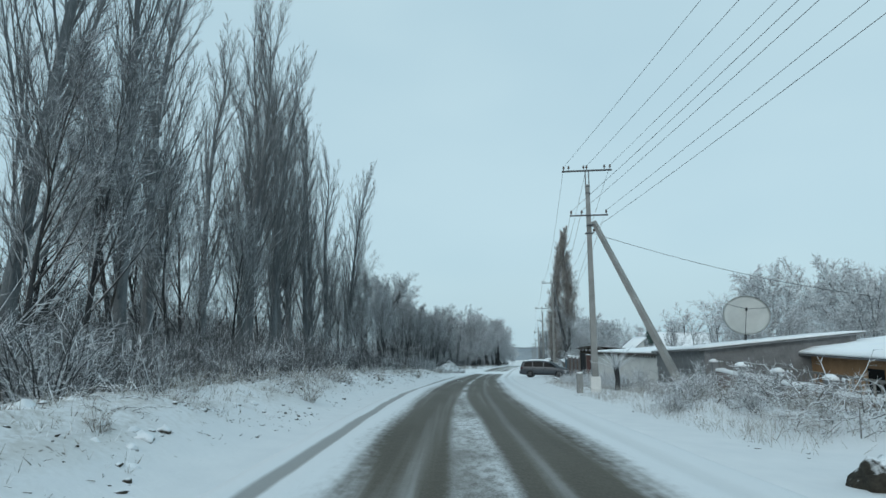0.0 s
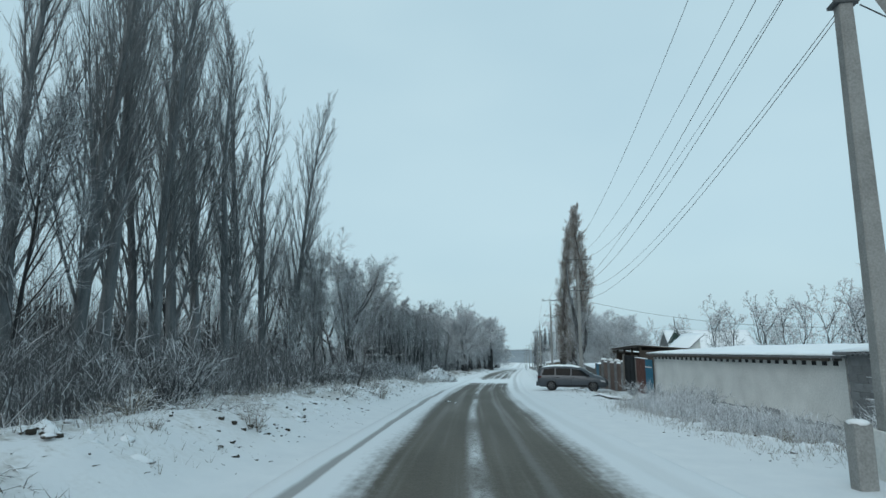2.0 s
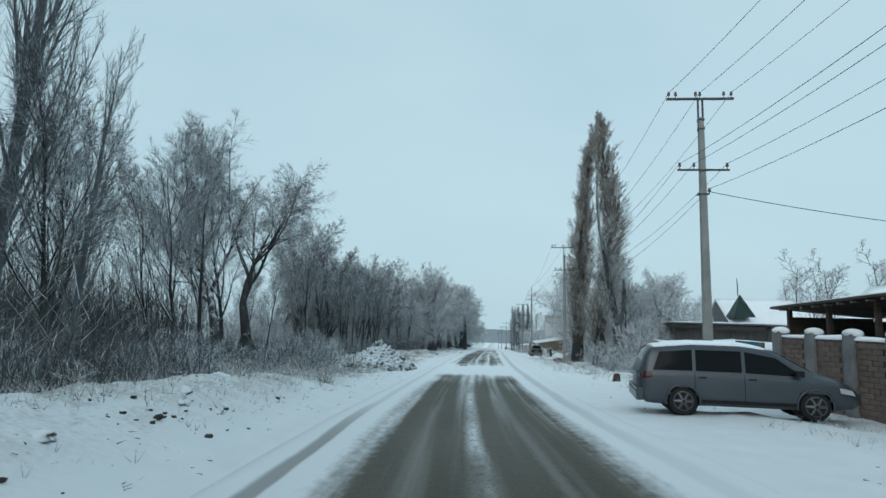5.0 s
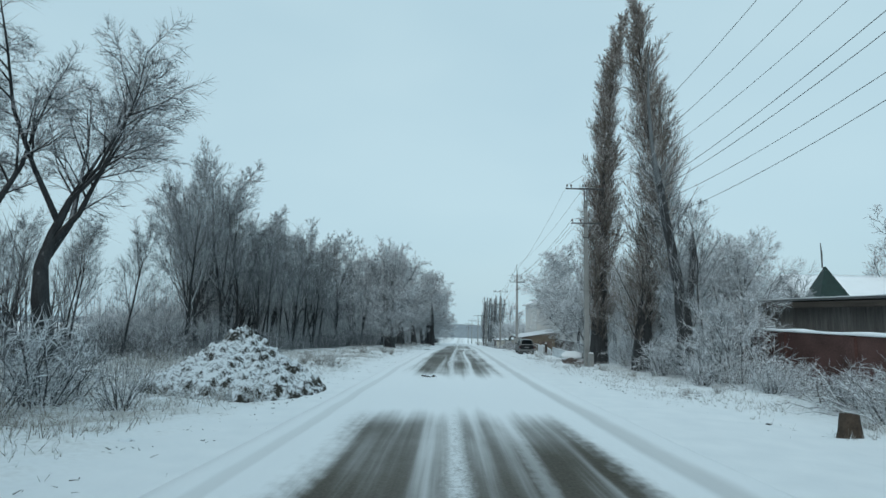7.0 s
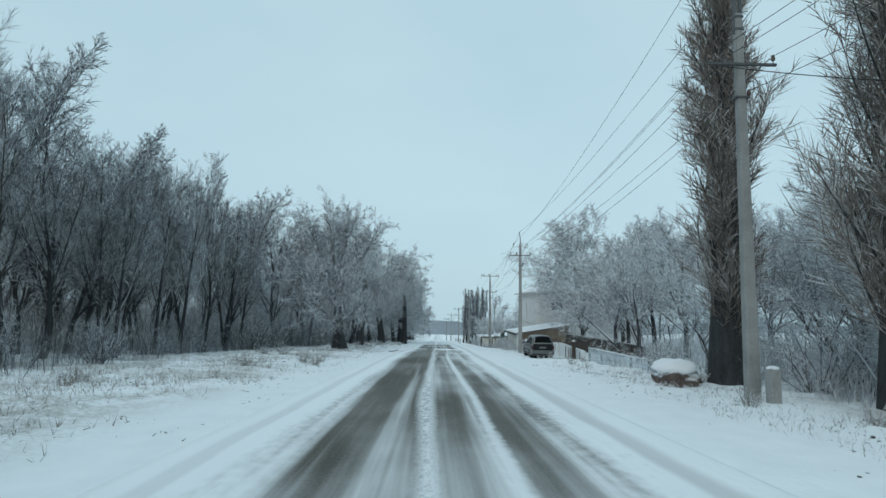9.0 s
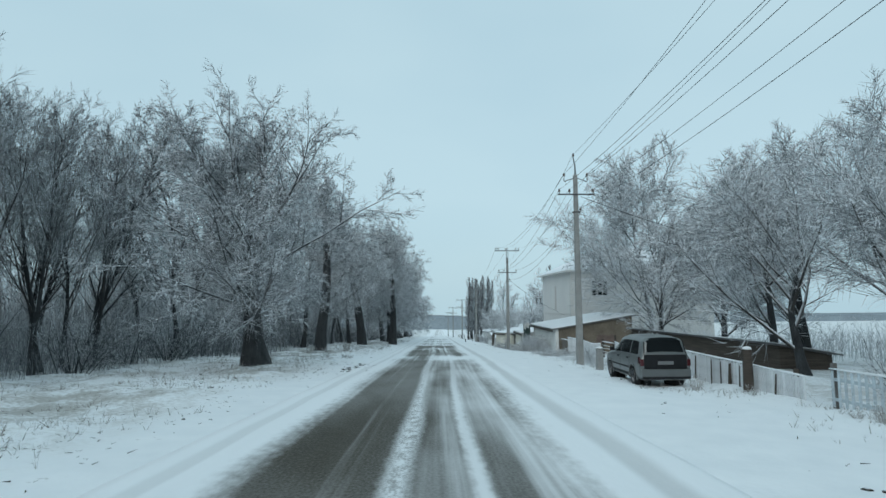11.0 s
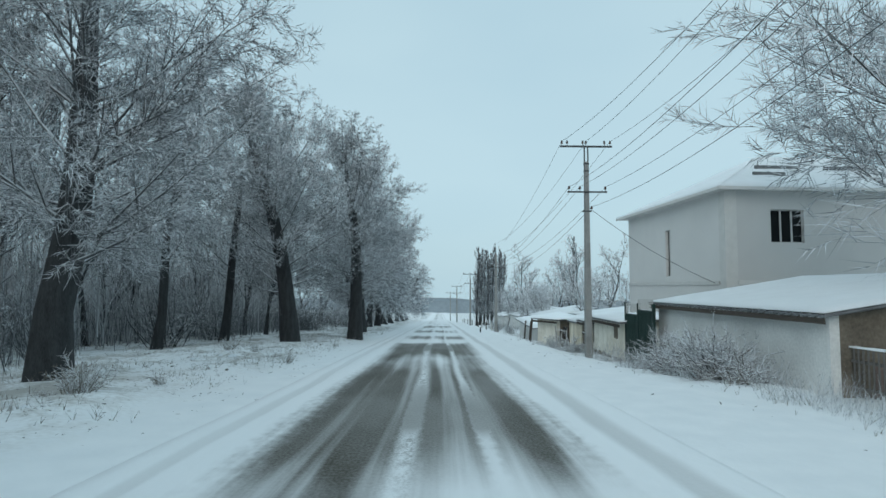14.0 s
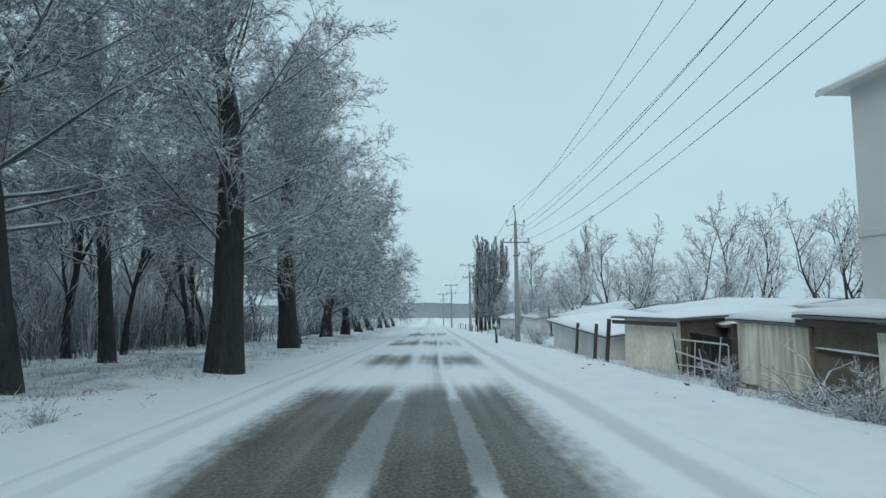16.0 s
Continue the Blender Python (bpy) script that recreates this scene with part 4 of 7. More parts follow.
for a, path in (((0.36, 0.0, 1.0), ((0.7, 0.1, 0.25), (1.3, 0.2, 0.6), (2.4, 0.3, 0.75))), ((0.5, 0.05, 1.95), ((0.3, 0.1, 0.12), (0.9, 0.2, 0.12))), ((0.34, 0.0, 1.2), ((-0.6, 0.1, -0.1), (-1.5, 0.2, -0.2))),
                ((0.4, 0.0, 1.6), ((-0.4, -0.3, 0.35), (-0.7, -0.5, 0.5))), ((0.42, 0.0, 1.65), ((0.6, -0.2, 0.05), (1.4, -0.3, 0.02))), ((0.2, 0.0, 0.6), ((-0.5, -0.3, 0.1), (-1.6, -0.4, 0.15)))):
    pts = [Vector(a)] + [Vector(a) + Vector(q) for q in path]
    sb_.branch(pts, [0.022 - 0.014 * i / (len(pts) - 1) for i in range(len(pts))], 5)
    for _ in range(26):
        i = rs_.randrange(len(pts) - 1)
        q = pts[i].lerp(pts[i + 1], rs_.random())
        d = (pts[i + 1] - pts[i]).normalized()
        st.spike(q, q + tilt_from(d, radians(rs_.uniform(15, 50)), rs_) * rs_.uniform(0.15, 0.5), 0.007)
for nm, me in (("trunk", stem_mesh), ("branchwork", sb_.mesh("branchwork", FROST_BARK)), ("twigwork", st.mesh("twigwork", FROST_TWIG))):
    ob = new(nm, me)
    ob.parent = sap
    if nm != "trunk":
        tagged(ob, kind="stuff")
for k in range(150):
    y = pick.uniform(2, 175) if k < 100 else pick.uniform(4, 58)
    left = pick.random() < 0.6
    u = -pick.uniform(4.8, 9.5) if left else pick.uniform(7.2, 9.5)
    if not left and 56 < y < 70:
        continue
    plant(f"weeds{k % 2}", road_x(y) + u, y, pick.uniform(0.4, 0.95) * (1 if left else 0.75), pick.uniform(0, 360), "dry frosted weeds sticking out of the snow", "weeds", "dry weeds on the verges", "weeds")



def thicket(y0, y1, u0, u1, h0, h1, n, seed, material, label, r=0.009, lean=0.16):
    """Close-set thin shoots, past counting."""
    rnd = random.Random(seed)
    w = Wood()
    for _ in range(n):
        fy, fu = rnd.random(), rnd.random()
        y, u = y0 + fy * (y1 - y0), u0 + fu * (u1 - u0)
        if min(fy, 1 - fy) < 0.1 * rnd.random() or min(fu, 1 - fu) < (0.3 if u0 < -28 else 0.04) * rnd.random():
            continue
        x = road_x(y) + u
        if u0 < -28:
            x += 7 * noise.noise((y * 0.06, seed, 2.0))
        if noise.noise((x * 0.25, y * 0.25, seed)) < -0.32:
            continue
        h = rnd.uniform(h0, h1) * (0.8 + 0.5 * noise.noise((x * 0.35, y * 0.35, seed + 4.0)))
        p = Vector((x, y, ground(x, y) - 0.05))
        d = Vector((rnd.gauss(0, lean), rnd.gauss(0, lean), 1)).normalized()
        q = p + d * h
        a = rnd.uniform(0, 6.28)
        w.sprig(p, q, r, a)
        for _ in range(2):
            b = p.lerp(q, rnd.uniform(0.25, 0.8))
            w.sprig(b, b + tilt_from(d, radians(rnd.uniform(20, 50)), rnd) * h * rnd.uniform(0.2, 0.4), r * 0.75, a + rnd.uniform(-1, 1))
    return tagged(new("thicket", w.mesh("thicket", material)), label, "undergrowth", kind="stuff")


thicket(112, 146, -33, -19.5, 2.0, 5.0, 6500, 1, HOAR_TWIG, "dense bare undergrowth inside the wood", 0.02)
thicket(101, 146, -19.5, -15.0, 0.7, 2.2, 3500, 2, DARK_TWIG, "thin bare undergrowth along the edge of the wood")
thicket(132, 225, -50, -36, 4.0, 9.0, 7000, 11, HOAR_TWIG, "bare young trees deep inside the wood", 0.045, 0.1)
thicket(8, 66, -17, -7.6, 0.9, 3.2, 16000, 12, SCRUB, "dark bare scrub crowding behind the bank", 0.012, 0.24)
thicket(8, 60, -22, -14, 2.2, 5.2, 9000, 20, SCRUB, "tall bare scrub under the poplars", 0.014, 0.18)
thicket(15, 116, -50, -30, 5.0, 13.0, 13000, 13, SCRUB, "bare young trees behind the poplars", 0.05, 0.1)
thicket(3, 60, -9.0, -6.4, 0.15, 0.6, 3500, 19, WEED, "frosted dry weeds on the crest of the bank", 0.006, 0.4)
thicket(144, 222, -30, -13.5, 1.8, 4.6, 12000, 3, UNDER, "dense bare undergrowth behind the roadside trees", 0.02)
thicket(144, 225, -36, -15.5, 6.0, 13.0, 10000, 14, HOAR_TWIG, "bare saplings behind the roadside trees", 0.03, 0.1)
thicket(123, 146, -36, -21, 5.0, 10.0, 1300, 15, DARK_TWIG, "bare saplings inside the wood", 0.028, 0.1)
thicket(156, 173, 7.2, 9.3, 0.4, 1.3, 3600, 16, FROST_TWIG, "frosted brambles before a shed", 0.005, 0.4)
thicket(171, 190, 6.9, 8.4, 0.15, 0.5, 1500, 17, FROST_TWIG, "frosted weeds at the foot of the sheds", 0.007, 0.4)
thicket(118, 176, 20, 42, 1.0, 3.2, 4500, 21, FROST_TWIG, "frosted hedge plants behind the gardens", 0.018, 0.2)
thicket(70, 135, 32, 62, 2.0, 5.5, 5000, 22, FROST_TWIG, "frosted young trees behind the yards", 0.04, 0.15)
thicket(72, 113, -42, -13.5, 1.1, 2.9, 13000, 23, BRAMBLE, "low bare scrub in the field before the wood", 0.013, 0.2)
thicket(139, 158, 7.6, 9.6, 0.15, 0.65, 3200, 24, FROST_TWIG, "frosted weeds along the garden fence", 0.005, 0.45)
thicket(61, 86, -11, -5.2, 0.2, 0.75, 4500, 25, WEED, "frosted dry weeds over the verge", 0.006, 0.4)
thicket(86, 116, -16, -6.0, 0.1, 0.5, 6500, 26, WEED, "frosted withered grass over the verge", 0.006, 0.4)
thicket(222, 330, -30, -12, 2.0, 5.0, 4000, 4, DARK_TWIG, "dense bare undergrowth behind the roadside trees", 0.035)
thicket(60, 84, -26, -11.5, 0.8, 2.6, 4500, 5, BRAMBLE, "bare undergrowth beneath the poplars", 0.012)
thicket(62, 100, -20, -9.5, 0.5, 1.3, 4500, 6, WEED, "withered frosted tall weeds beside the road")
thicket(83, 116, 10.5, 13.6, 0.6, 1.8, 2200, 7, FROST_TWIG, "frosted thin shoots beside a yard wall")
thicket(34, 48, 6.6, 10.4, 0.35, 1.3, 7000, 8, FROST_TWIG, "frosted tall weeds before a whitewashed shed", 0.0095, 0.3)
thicket(84, 120, 5.4, 9.4, 0.08, 0.4, 3600, 27, WEED, "withered frosted grass over the verge", 0.005, 0.45)
thicket(28, 46, 5.4, 9.0, 0.15, 0.6, 2600, 28, WEED, "dry frosted weeds before a whitewashed shed", 0.006, 0.4)
thicket(8, 26, 4.9, 10, 0.2, 0.7, 5000, 9, WEED, "frosted low weeds by a yard wall", 0.005, 0.45)
thicket(100, 128, 11.5, 24, 1.0, 3.6, 4000, 10, FROST_TWIG, "frosted thin shoots among garden trees", 0.012)


def brush_pile(x, y, rx, ry, h, n, seed, label, size=1.0):
    """A heap of cut branches lying across one another under snow."""
    rnd = random.Random(seed)
    w = Wood()
    for _ in range(n):
        a, r = rnd.uniform(0, 2 * math.pi), math.sqrt(rnd.random())
        p = Vector((x + rx * r * math.cos(a), y + ry * r * math.sin(a), 0))
        p.z = ground(p.x, p.y) + h * (1 - r * r) * rnd.random()
        d = Vector((rnd.gauss(0, 1), rnd.gauss(0, 1), rnd.gauss(0.15, 0.35))).normalized()
        length = rnd.uniform(0.4, 1.3) * size
        q = p + d * length * 0.5 + Vector((0, 0, 0.12 * length))
        e = q + (d + Vector((rnd.gauss(0, 0.4), rnd.gauss(0, 0.4), -0.25))).normalized() * length * 0.5
        w.branch([p, q, e], [0.016 * size, 0.012 * size, 0.004], 4)
        for _ in range(9):
            b = p.lerp(q, rnd.uniform(0.3, 1)) if rnd.random() < 0.5 else q.lerp(e, rnd.random())
            w.spike(b, b + tilt_from(d, radians(rnd.uniform(25, 60)), rnd) * length * rnd.uniform(0.15, 0.35), 0.006)
    return tagged(new("brush_pile", w.mesh("brush_pile", PILE)), label, "brush pile", kind="stuff")


brush_pile(6.9, 162.5, 1.0, 3.6, 1.15, 460, 1, "pile of cut branches under snow before a shed")
brush_pile(11.6, 84.5, 1.7, 2.6, 1.0, 260, 2, "pile of cut branches under snow by a wall")
brush_pile(13.4, 30.0, 1.3, 1.8, 0.8, 180, 3, "pile of cut branches under snow by a pole")
brush_pile(6.4, 177.2, 0.5, 1.6, 0.6, 110, 4, "pile of cut branches under snow by the sheds")
for k, (y, u, ry, h, n) in enumerate(((7, -6.2, 2.0, 0.25, 50), (15, -6.0, 2.4, 0.3, 70), (20.5, -5.9, 3.0, 0.35, 120), (31, -6.6, 2.2, 0.3, 60), (41, -6.8, 2.6, 0.35, 70), (72, -7.4, 3.0, 0.35, 90))):
    brush_pile(road_x(y) + u, y, 0.9, ry, h, n, 20 + k, "dead snowy branches strewn along the bank", 0.5)
brush_pile(14.4, 12.5, 1.0, 4.5, 1.0, 300, 30, "tangle of snowy branches before a yard wall", 0.75)
brush_pile(13.4, 19.0, 1.0, 3.4, 0.7, 200, 31, "tangle of snowy branches before a yard wall", 0.75)
brush_pile(12.2, 93.0, 1.6, 4.0, 1.3, 300, 32, "thick tangle of snowy branches beside a yard wall")
brush_pile(7.2, 152.5, 0.6, 1.2, 0.4, 70, 6, "fallen branches under snow before a fence")



def clods(y0, y1, u0, u1, n, seed, label, big=0.16, material=None, gap=0.12, fine=1, name="clods"):
    """Lumps of frozen earth and trodden snow lying loose on the verge."""
    rnd = random.Random(seed)
    v, f = [], []
    bm = bmesh.new()
    bmesh.ops.create_icosphere(bm, subdivisions=fine, radius=1.0)
    bv = [p.co.copy() for p in bm.verts]
    bf = [[p.index for p in q.verts] for q in bm.faces]
    bm.free()
    for _ in range(n):
        y, u = rnd.uniform(y0, y1), rnd.uniform(u0, u1)
        x = road_x(y) + u
        if noise.noise((x * 0.45, y * 0.45, seed)) < gap:
            continue
        s = big * rnd.uniform(0.3, 1.0) ** 2
        m = pose(x, y, ground(x, y) - (0.1 if fine == 1 else 0.38) * s, 0, 0, rnd.uniform(0, 360))
        base = len(v)
        k = (s * rnd.uniform(0.8, 1.7), s * rnd.uniform(0.7, 1.2), s * rnd.uniform(0.55, 0.95))
        v += [tuple(m @ Vector([c * k[i] * rnd.uniform(0.45, 1.35) for i, c in enumerate(p)])) for p in bv]
        f += [tuple(base + q for q in t) for t in bf]
    return tagged(mesh_object(name, v, f, material or CLOD, True), label, "clods", kind="stuff")


clods(3, 62, -8.5, -4.2, 1700, 1, "dark frozen clods scattered on the snowy bank", 0.085, CLOD, 0.05)
clods(62, 170, -9.0, -4.0, 1100, 2, "small frozen clods on the snowy verge", 0.055)
clods(4, 60, 4.8, 9.0, 700, 3, "small frozen clods on the snowy verge", 0.055)
clods(60, 190, 4.6, 6.6, 360, 4, "small frozen clods on the snowy verge", 0.05)
clods(86, 118, 4.6, 9.0, 1100, 5, "small dark clods and leaves on the snowy verge", 0.045)
clods(2, 50, -7.6, -4.7, 700, 6, "lumps of spoil under snow along the bank", 0.19, LUMP, 0.1, 2, "snowed_lumps")
clods(50, 84, -8.5, -4.6, 260, 7, "lumps of spoil under snow along the bank", 0.22, LUMP, 0.1, 2, "snowed_lumps")
clods(3, 36, 5.6, 9.0, 260, 8, "lumps of earth under snow by the yard wall", 0.26, LUMP, 0.12, 2, "snowed_lumps")
clods(84, 170, -10, -5.0, 240, 9, "low lumps of earth under snow on the verge", 0.2, LUMP, 0.16, 2, "snowed_lumps")
clods(136, 142, -3.9, -2.6, 60, 11, "dark frozen clods lying at the edge of the road", 0.12, CLOD, -0.3, 1)
litter = Wood()
rl_ = random.Random(21)
for k in range(5200):
    y = rl_.uniform(2, 178)
    u = -rl_.triangular(3.4, 11, 4.8) if rl_.random() < 0.85 else rl_.triangular(4.8, 8.5, 7.0)
    x = road_x(y) + u
    if noise.noise((x * 0.5, y * 0.5, 31.0)) < 0.0:
        continue
    p = Vector((x, y, ground(x, y) + 0.012))
    d = Vector((rl_.gauss(0, 1), rl_.gauss(0, 1), rl_.uniform(0.0, 0.5))).normalized()
    litter.spike(p, p + d * rl_.uniform(0.03, 0.13), rl_.uniform(0.004, 0.014))
tagged(new("leaf_litter", litter.mesh("leaf_litter", LITTER)), "dark dead leaves and broken twigs on the snow", "leaf litter", kind="stuff")

# withered grass through the snow, past counting
rg = random.Random(8)
grass = Wood()
for k in range(42000):
    y = rg.uniform(-4, 215)
    left = rg.random() < 0.75
    u = -rg.triangular(4.4, 17, 6.0) if left else rg.triangular(6.2, 11, 8.5)
    x = road_x(y) + u
    if noise.noise((x * 0.4, y * 0.4, 12.0)) < (-0.05 if y < 95 else 0.0):
        continue
    p = Vector((x, y, ground(x, y) - 0.03))
    h = rg.uniform(0.08, 0.3)
    for _ in range(3):
        e = Vector((rg.gauss(0, 0.5), rg.gauss(0, 0.5), 1)).normalized() * h * rg.uniform(0.5, 1.2)
        grass.sprig(p, p + e, 0.007, rg.uniform(0, 6.28))
tagged(new("dry_grass", grass.mesh("dry_grass", WEED)), "withered frosted grass poking through the snow", "grass", kind="stuff")

# ---- power line ----


def insulator(parent, x, z, y=0.0):
    tube_pts = [(x, y, z), (x, y, z + 0.10), (x, y, z + 0.101), (x, y, z + 0.16), (x, y, z + 0.2), (x, y, z + 0.24)]
    part("insulator", tubed(tube_pts, [0.015, 0.015, 0.055, 0.06, 0.04, 0.05], 8), PORCELAIN, parent)


TOP_PINS = (-1.18, -0.92, -0.16, 0.0, 0.9, 1.18)


def power_pole(x, y, top, low, yaw, label, flat=True):
    """A square concrete pole; top and low: heights of its steel cross-arms."""
    z = ground(x, y)
    p = thing("power_pole", pose(x, y, z, 0, 0, yaw), label, "utility pole", "poles of the power line")
    shaft_top = top - 0.75 if flat else top + 0.1
    bm = bmesh.new()
    vs = box(bm, -0.17, 0.17, -0.15, 0.15, -0.6, shaft_top)
    for v in vs:
        if v.co.z > 1:
            v.co.x *= 0.58
            v.co.y *= 0.62
    bmesh.ops.bevel(bm, geom=bm.edges[:], offset=0.025, segments=1, affect="EDGES")
    part("shaft", bm, CONCRETE, p)
    if flat:
        bm = bmesh.new()
        box(bm, -0.11, -0.06, -0.05, 0.05, shaft_top - 0.6, top, 0.008)
        box(bm, 0.06, 0.11, -0.05, 0.05, shaft_top - 0.6, top, 0.008)
        box(bm, -0.115, 0.115, -0.11, 0.11, shaft_top - 0.5, shaft_top - 0.43, 0.008)
        box(bm, -0.115, 0.115, -0.11, 0.11, shaft_top - 0.14, shaft_top - 0.07, 0.008)
        part("extension", bm, STEEL, p, "steel channel extension")
        part("crossarm", boxed(-1.27, 1.27, -0.05, 0.05, top - 0.04, top + 0.04, bevel=0.01), STEEL, p)
        for u in TOP_PINS:
            insulator(p, u, top + 0.04)
    else:
        part("spike", tubed([(0, 0, top + 0.1), (0, 0, top + 0.55), (-0.08, 0, top + 1.0)], [0.045, 0.035, 0.03], 6), STEEL, p)
        insulator(p, -0.08, top + 0.98)
        for s in (-1, 1):
            part("hook_arm", tubed([(0.1 * s, -0.06, top - 0.1), (0.45 * s, -0.06, top - 0.2), (0.55 * s, -0.06, top - 0.28), (0.62 * s, -0.06, top - 0.2), (0.6 * s, -0.06, top - 0.08)], 0.022, 6), STEEL, p)
            insulator(p, 0.6 * s, top - 0.08, -0.06)
    part("lower_crossarm", boxed(-0.96, 0.96, -0.16, -0.08, low - 0.035, low + 0.035, bevel=0.01), STEEL, p)
    for u in (-0.88, -0.35, 0.88):
        insulator(p, u, low + 0.03, -0.12)
    part("bracket", boxed(-0.2, 0.2, -0.14, 0.14, low - 0.95, low - 0.89, bevel=0.01), STEEL, p)
    insulator(p, 0.24, low - 0.92)
    return p


POLES = [(22.0, -13.0, 13.0, 10.6, True), (11.03, 27.5, 11.25, 8.85, True), (9.45, 70.3, 11.45, 8.6, True), (7.85, 105.4, 11.25, 9.0, True), (6.42, 142.0, 9.65, 8.7, False),
         (5.91, 172.1, 10.3, 8.05, True), (4.3, 206.5, 8.3, 6.9, False), (2.9, 243, 8.6, 7.0, True), (1.2, 285, 8.6, 7.0, True), (-0.3, 325, 8.6, 7.0, True)]
for i, (x, y, top, low, flat) in enumerate(POLES):
    power_pole(x, y, top, low, 2.0, "grey concrete power pole with two steel cross-arms" if flat else "grey concrete power pole with steel hooks and a spike", flat)

foot = thing("pole_footing", pose(11.03, 27.5, ground(11.03, 27.5), 0, 0, 2), "pale concrete footing sleeve round a power pole", "footing")
for x0, x1, y0, y1 in ((-0.24, 0.24, -0.24, -0.18), (-0.24, 0.24, 0.18, 0.24), (-0.24, -0.19, -0.178, 0.178), (0.19, 0.24, -0.178, 0.178)):
    part("side", boxed(x0, x1, y0, y1, -0.4, 0.75, bevel=0.012), WHITEWASH, foot)
pollard = thing("pollard", pose(12.0, 27.0, ground(12.0, 27.0)), "small pollarded tree with snowy whip shoots", "tree")
pw, pt = Wood(), Wood()
pw.branch([Vector(q) for q in ((0, 0, -0.2), (0.05, 0, 0.5), (0.0, 0.05, 1.1))], [0.14, 0.11, 0.13], 9)
rp = random.Random(12)
for _ in range(34):
    a, e = rp.uniform(0, 6.28), rp.uniform(0.25, 1.3)
    d = Vector((math.cos(a) * math.cos(e), math.sin(a) * math.cos(e), math.sin(e)))
    p, q = Vector((0, 0, rp.uniform(0.85, 1.15))), Vector((0, 0, 1.0)) + d * rp.uniform(0.4, 1.5)
    pt.branch([p, p.lerp(q, 0.5) + Vector((0, 0, 0.1)), q], [0.018, 0.014, 0.005], 4)
for nm, me in (("trunk", pw.mesh("trunk", DARK_BARK)), ("shootwork", pt.mesh("shootwork", FROST_TWIG))):
    ob = new(nm, me)
    ob.parent = pollard
    if nm != "trunk":
        tagged(ob, kind="stuff")

# the leaning prop of the first pole
brace = thing("pole_prop", pose(0, 0, 0), "concrete prop leaning against a power pole", "utility pole")
part("shaft", tubed([(15.3, 26.6, ground(15.3, 26.6) - 0.4), (11.25, 27.3, ground(11, 27.5) + 8.5)], [0.22, 0.14], 4), CONCRETE, brace)
part("clamp", boxed(10.9, 11.4, 27.2, 27.7, ground(11, 27.5) + 8.3, ground(11, 27.5) + 8.36, bevel=0.01), STEEL, brace)
for x, y, h, lbl in ((10.25, 26.9, 0.95, "short grey concrete stub post by a pole"), (7.95, 104.6, 0.85, "short grey concrete stub post by a pole"), (6.55, 138.7, 1.0, "short grey concrete stub post by a pole")):
    st = thing("stub_post", pose(x, y, ground(x, y), 0, 0, 8), lbl, "post", "stub posts")
    part("shaft", boxed(-0.14, 0.14, -0.12, 0.12, -0.3, h, bevel=0.03), CONCRETE, st)
    bm = bmesh.new()
    bmesh.ops.create_icosphere(bm, subdivisions=2, radius=0.16, matrix=Matrix.Translation((0, 0, h)) @ Matrix.Diagonal((1, 0.9, 0.35, 1)))
    part("snow_cap", bm, ROOF_SNOW, st, "cap of snow", smooth=True)


def wire(a, b, sag, r=0.008, label="thin dark overhead wire sagging between poles", group="overhead wires", name="overhead_wire"):
    cu = bpy.data.curves.new(name, "CURVE")
    cu.dimensions, cu.bevel_depth, cu.bevel_resolution = "3D", r, 1
    sp = cu.splines.new("POLY")
    n = 24
    sp.points.add(n)
    a, b = Vector(a), Vector(b)
    for i in range(n + 1):
        s = i / n
        p = a.lerp(b, s) - Vector((0, 0, 4 * sag * s * (1 - s)))
        sp.points[i].co = (*p, 1)
    cu.materials.append(WIRE)
    return tagged(new(name, cu), label, "wire", group)


for (xa, ya, ta, la, fa), (xb, yb, tb, lb, fb), sag in zip(POLES, POLES[1:], (0.35, 1.42, 1.45, 0.65, 1.02, 0.9, 1.0, 1.2, 1.2)):
    za, zb = ground(xa, ya), ground(xb, yb)
    ends = []
    for x, y, t, l, f, z in ((xa, ya, ta, la, fa, za), (xb, yb, tb, lb, fb, zb)):
        tops = [(x + u, y, z + t + 0.25) for u in (-1.18, 0.0, 1.18)] if f else [(x - 0.6, y, z + t + 0.1), (x - 0.08, y, z + t + 1.18), (x + 0.6, y, z + t + 0.1)]
        lows = [(x - 0.88, y - 0.12, z + l + 0.24), (x - 0.35, y - 0.12, z + l + 0.24), (x + 0.88, y - 0.12, z + l + 0.24), (x + 0.24, y, z + l - 0.7)]
        ends.append(tops + lows)
    for k, (a, b) in enumerate(zip(*ends)):
        wire(a, b, sag - 0.05 * (k % 3))
# service drops to the yards
wire((11.3, 27.5, ground(11, 27.5) + 7.9), (30, 36, ground(30, 36) + 5.6), 0.5, 0.012, "dark service cable running to a yard", "service cables", "service_cable")
wire((9.7, 70.3, ground(9.5, 70) + 7.8), (32, 66, ground(30, 66) + 5.0), 0.9, 0.013, "dark service cable running to a yard", "service cables", "service_cable")
wire((7.3, 105.3, ground(7.5, 105) + 8.9), (14, 101, ground(14, 101) + 6.6), 0.2, 0.012, "dark service cable running to a yard", "service cables", "service_cable")
wire((6.7, 142, ground(6.4, 142) + 8.6), (18, 139, ground(18, 139) + 4.6), 0.4, 0.014, "dark service cable running to a yard", "service cables", "service_cable")
wire((6.2, 172.1, ground(6, 172) + 7.2), (11.45, 170.9, ground(11.5, 171) + 3.6), 0.25, 0.012, "dark service cable running to a house wall", "service cables", "service_cable")

# ---- yards and houses ----


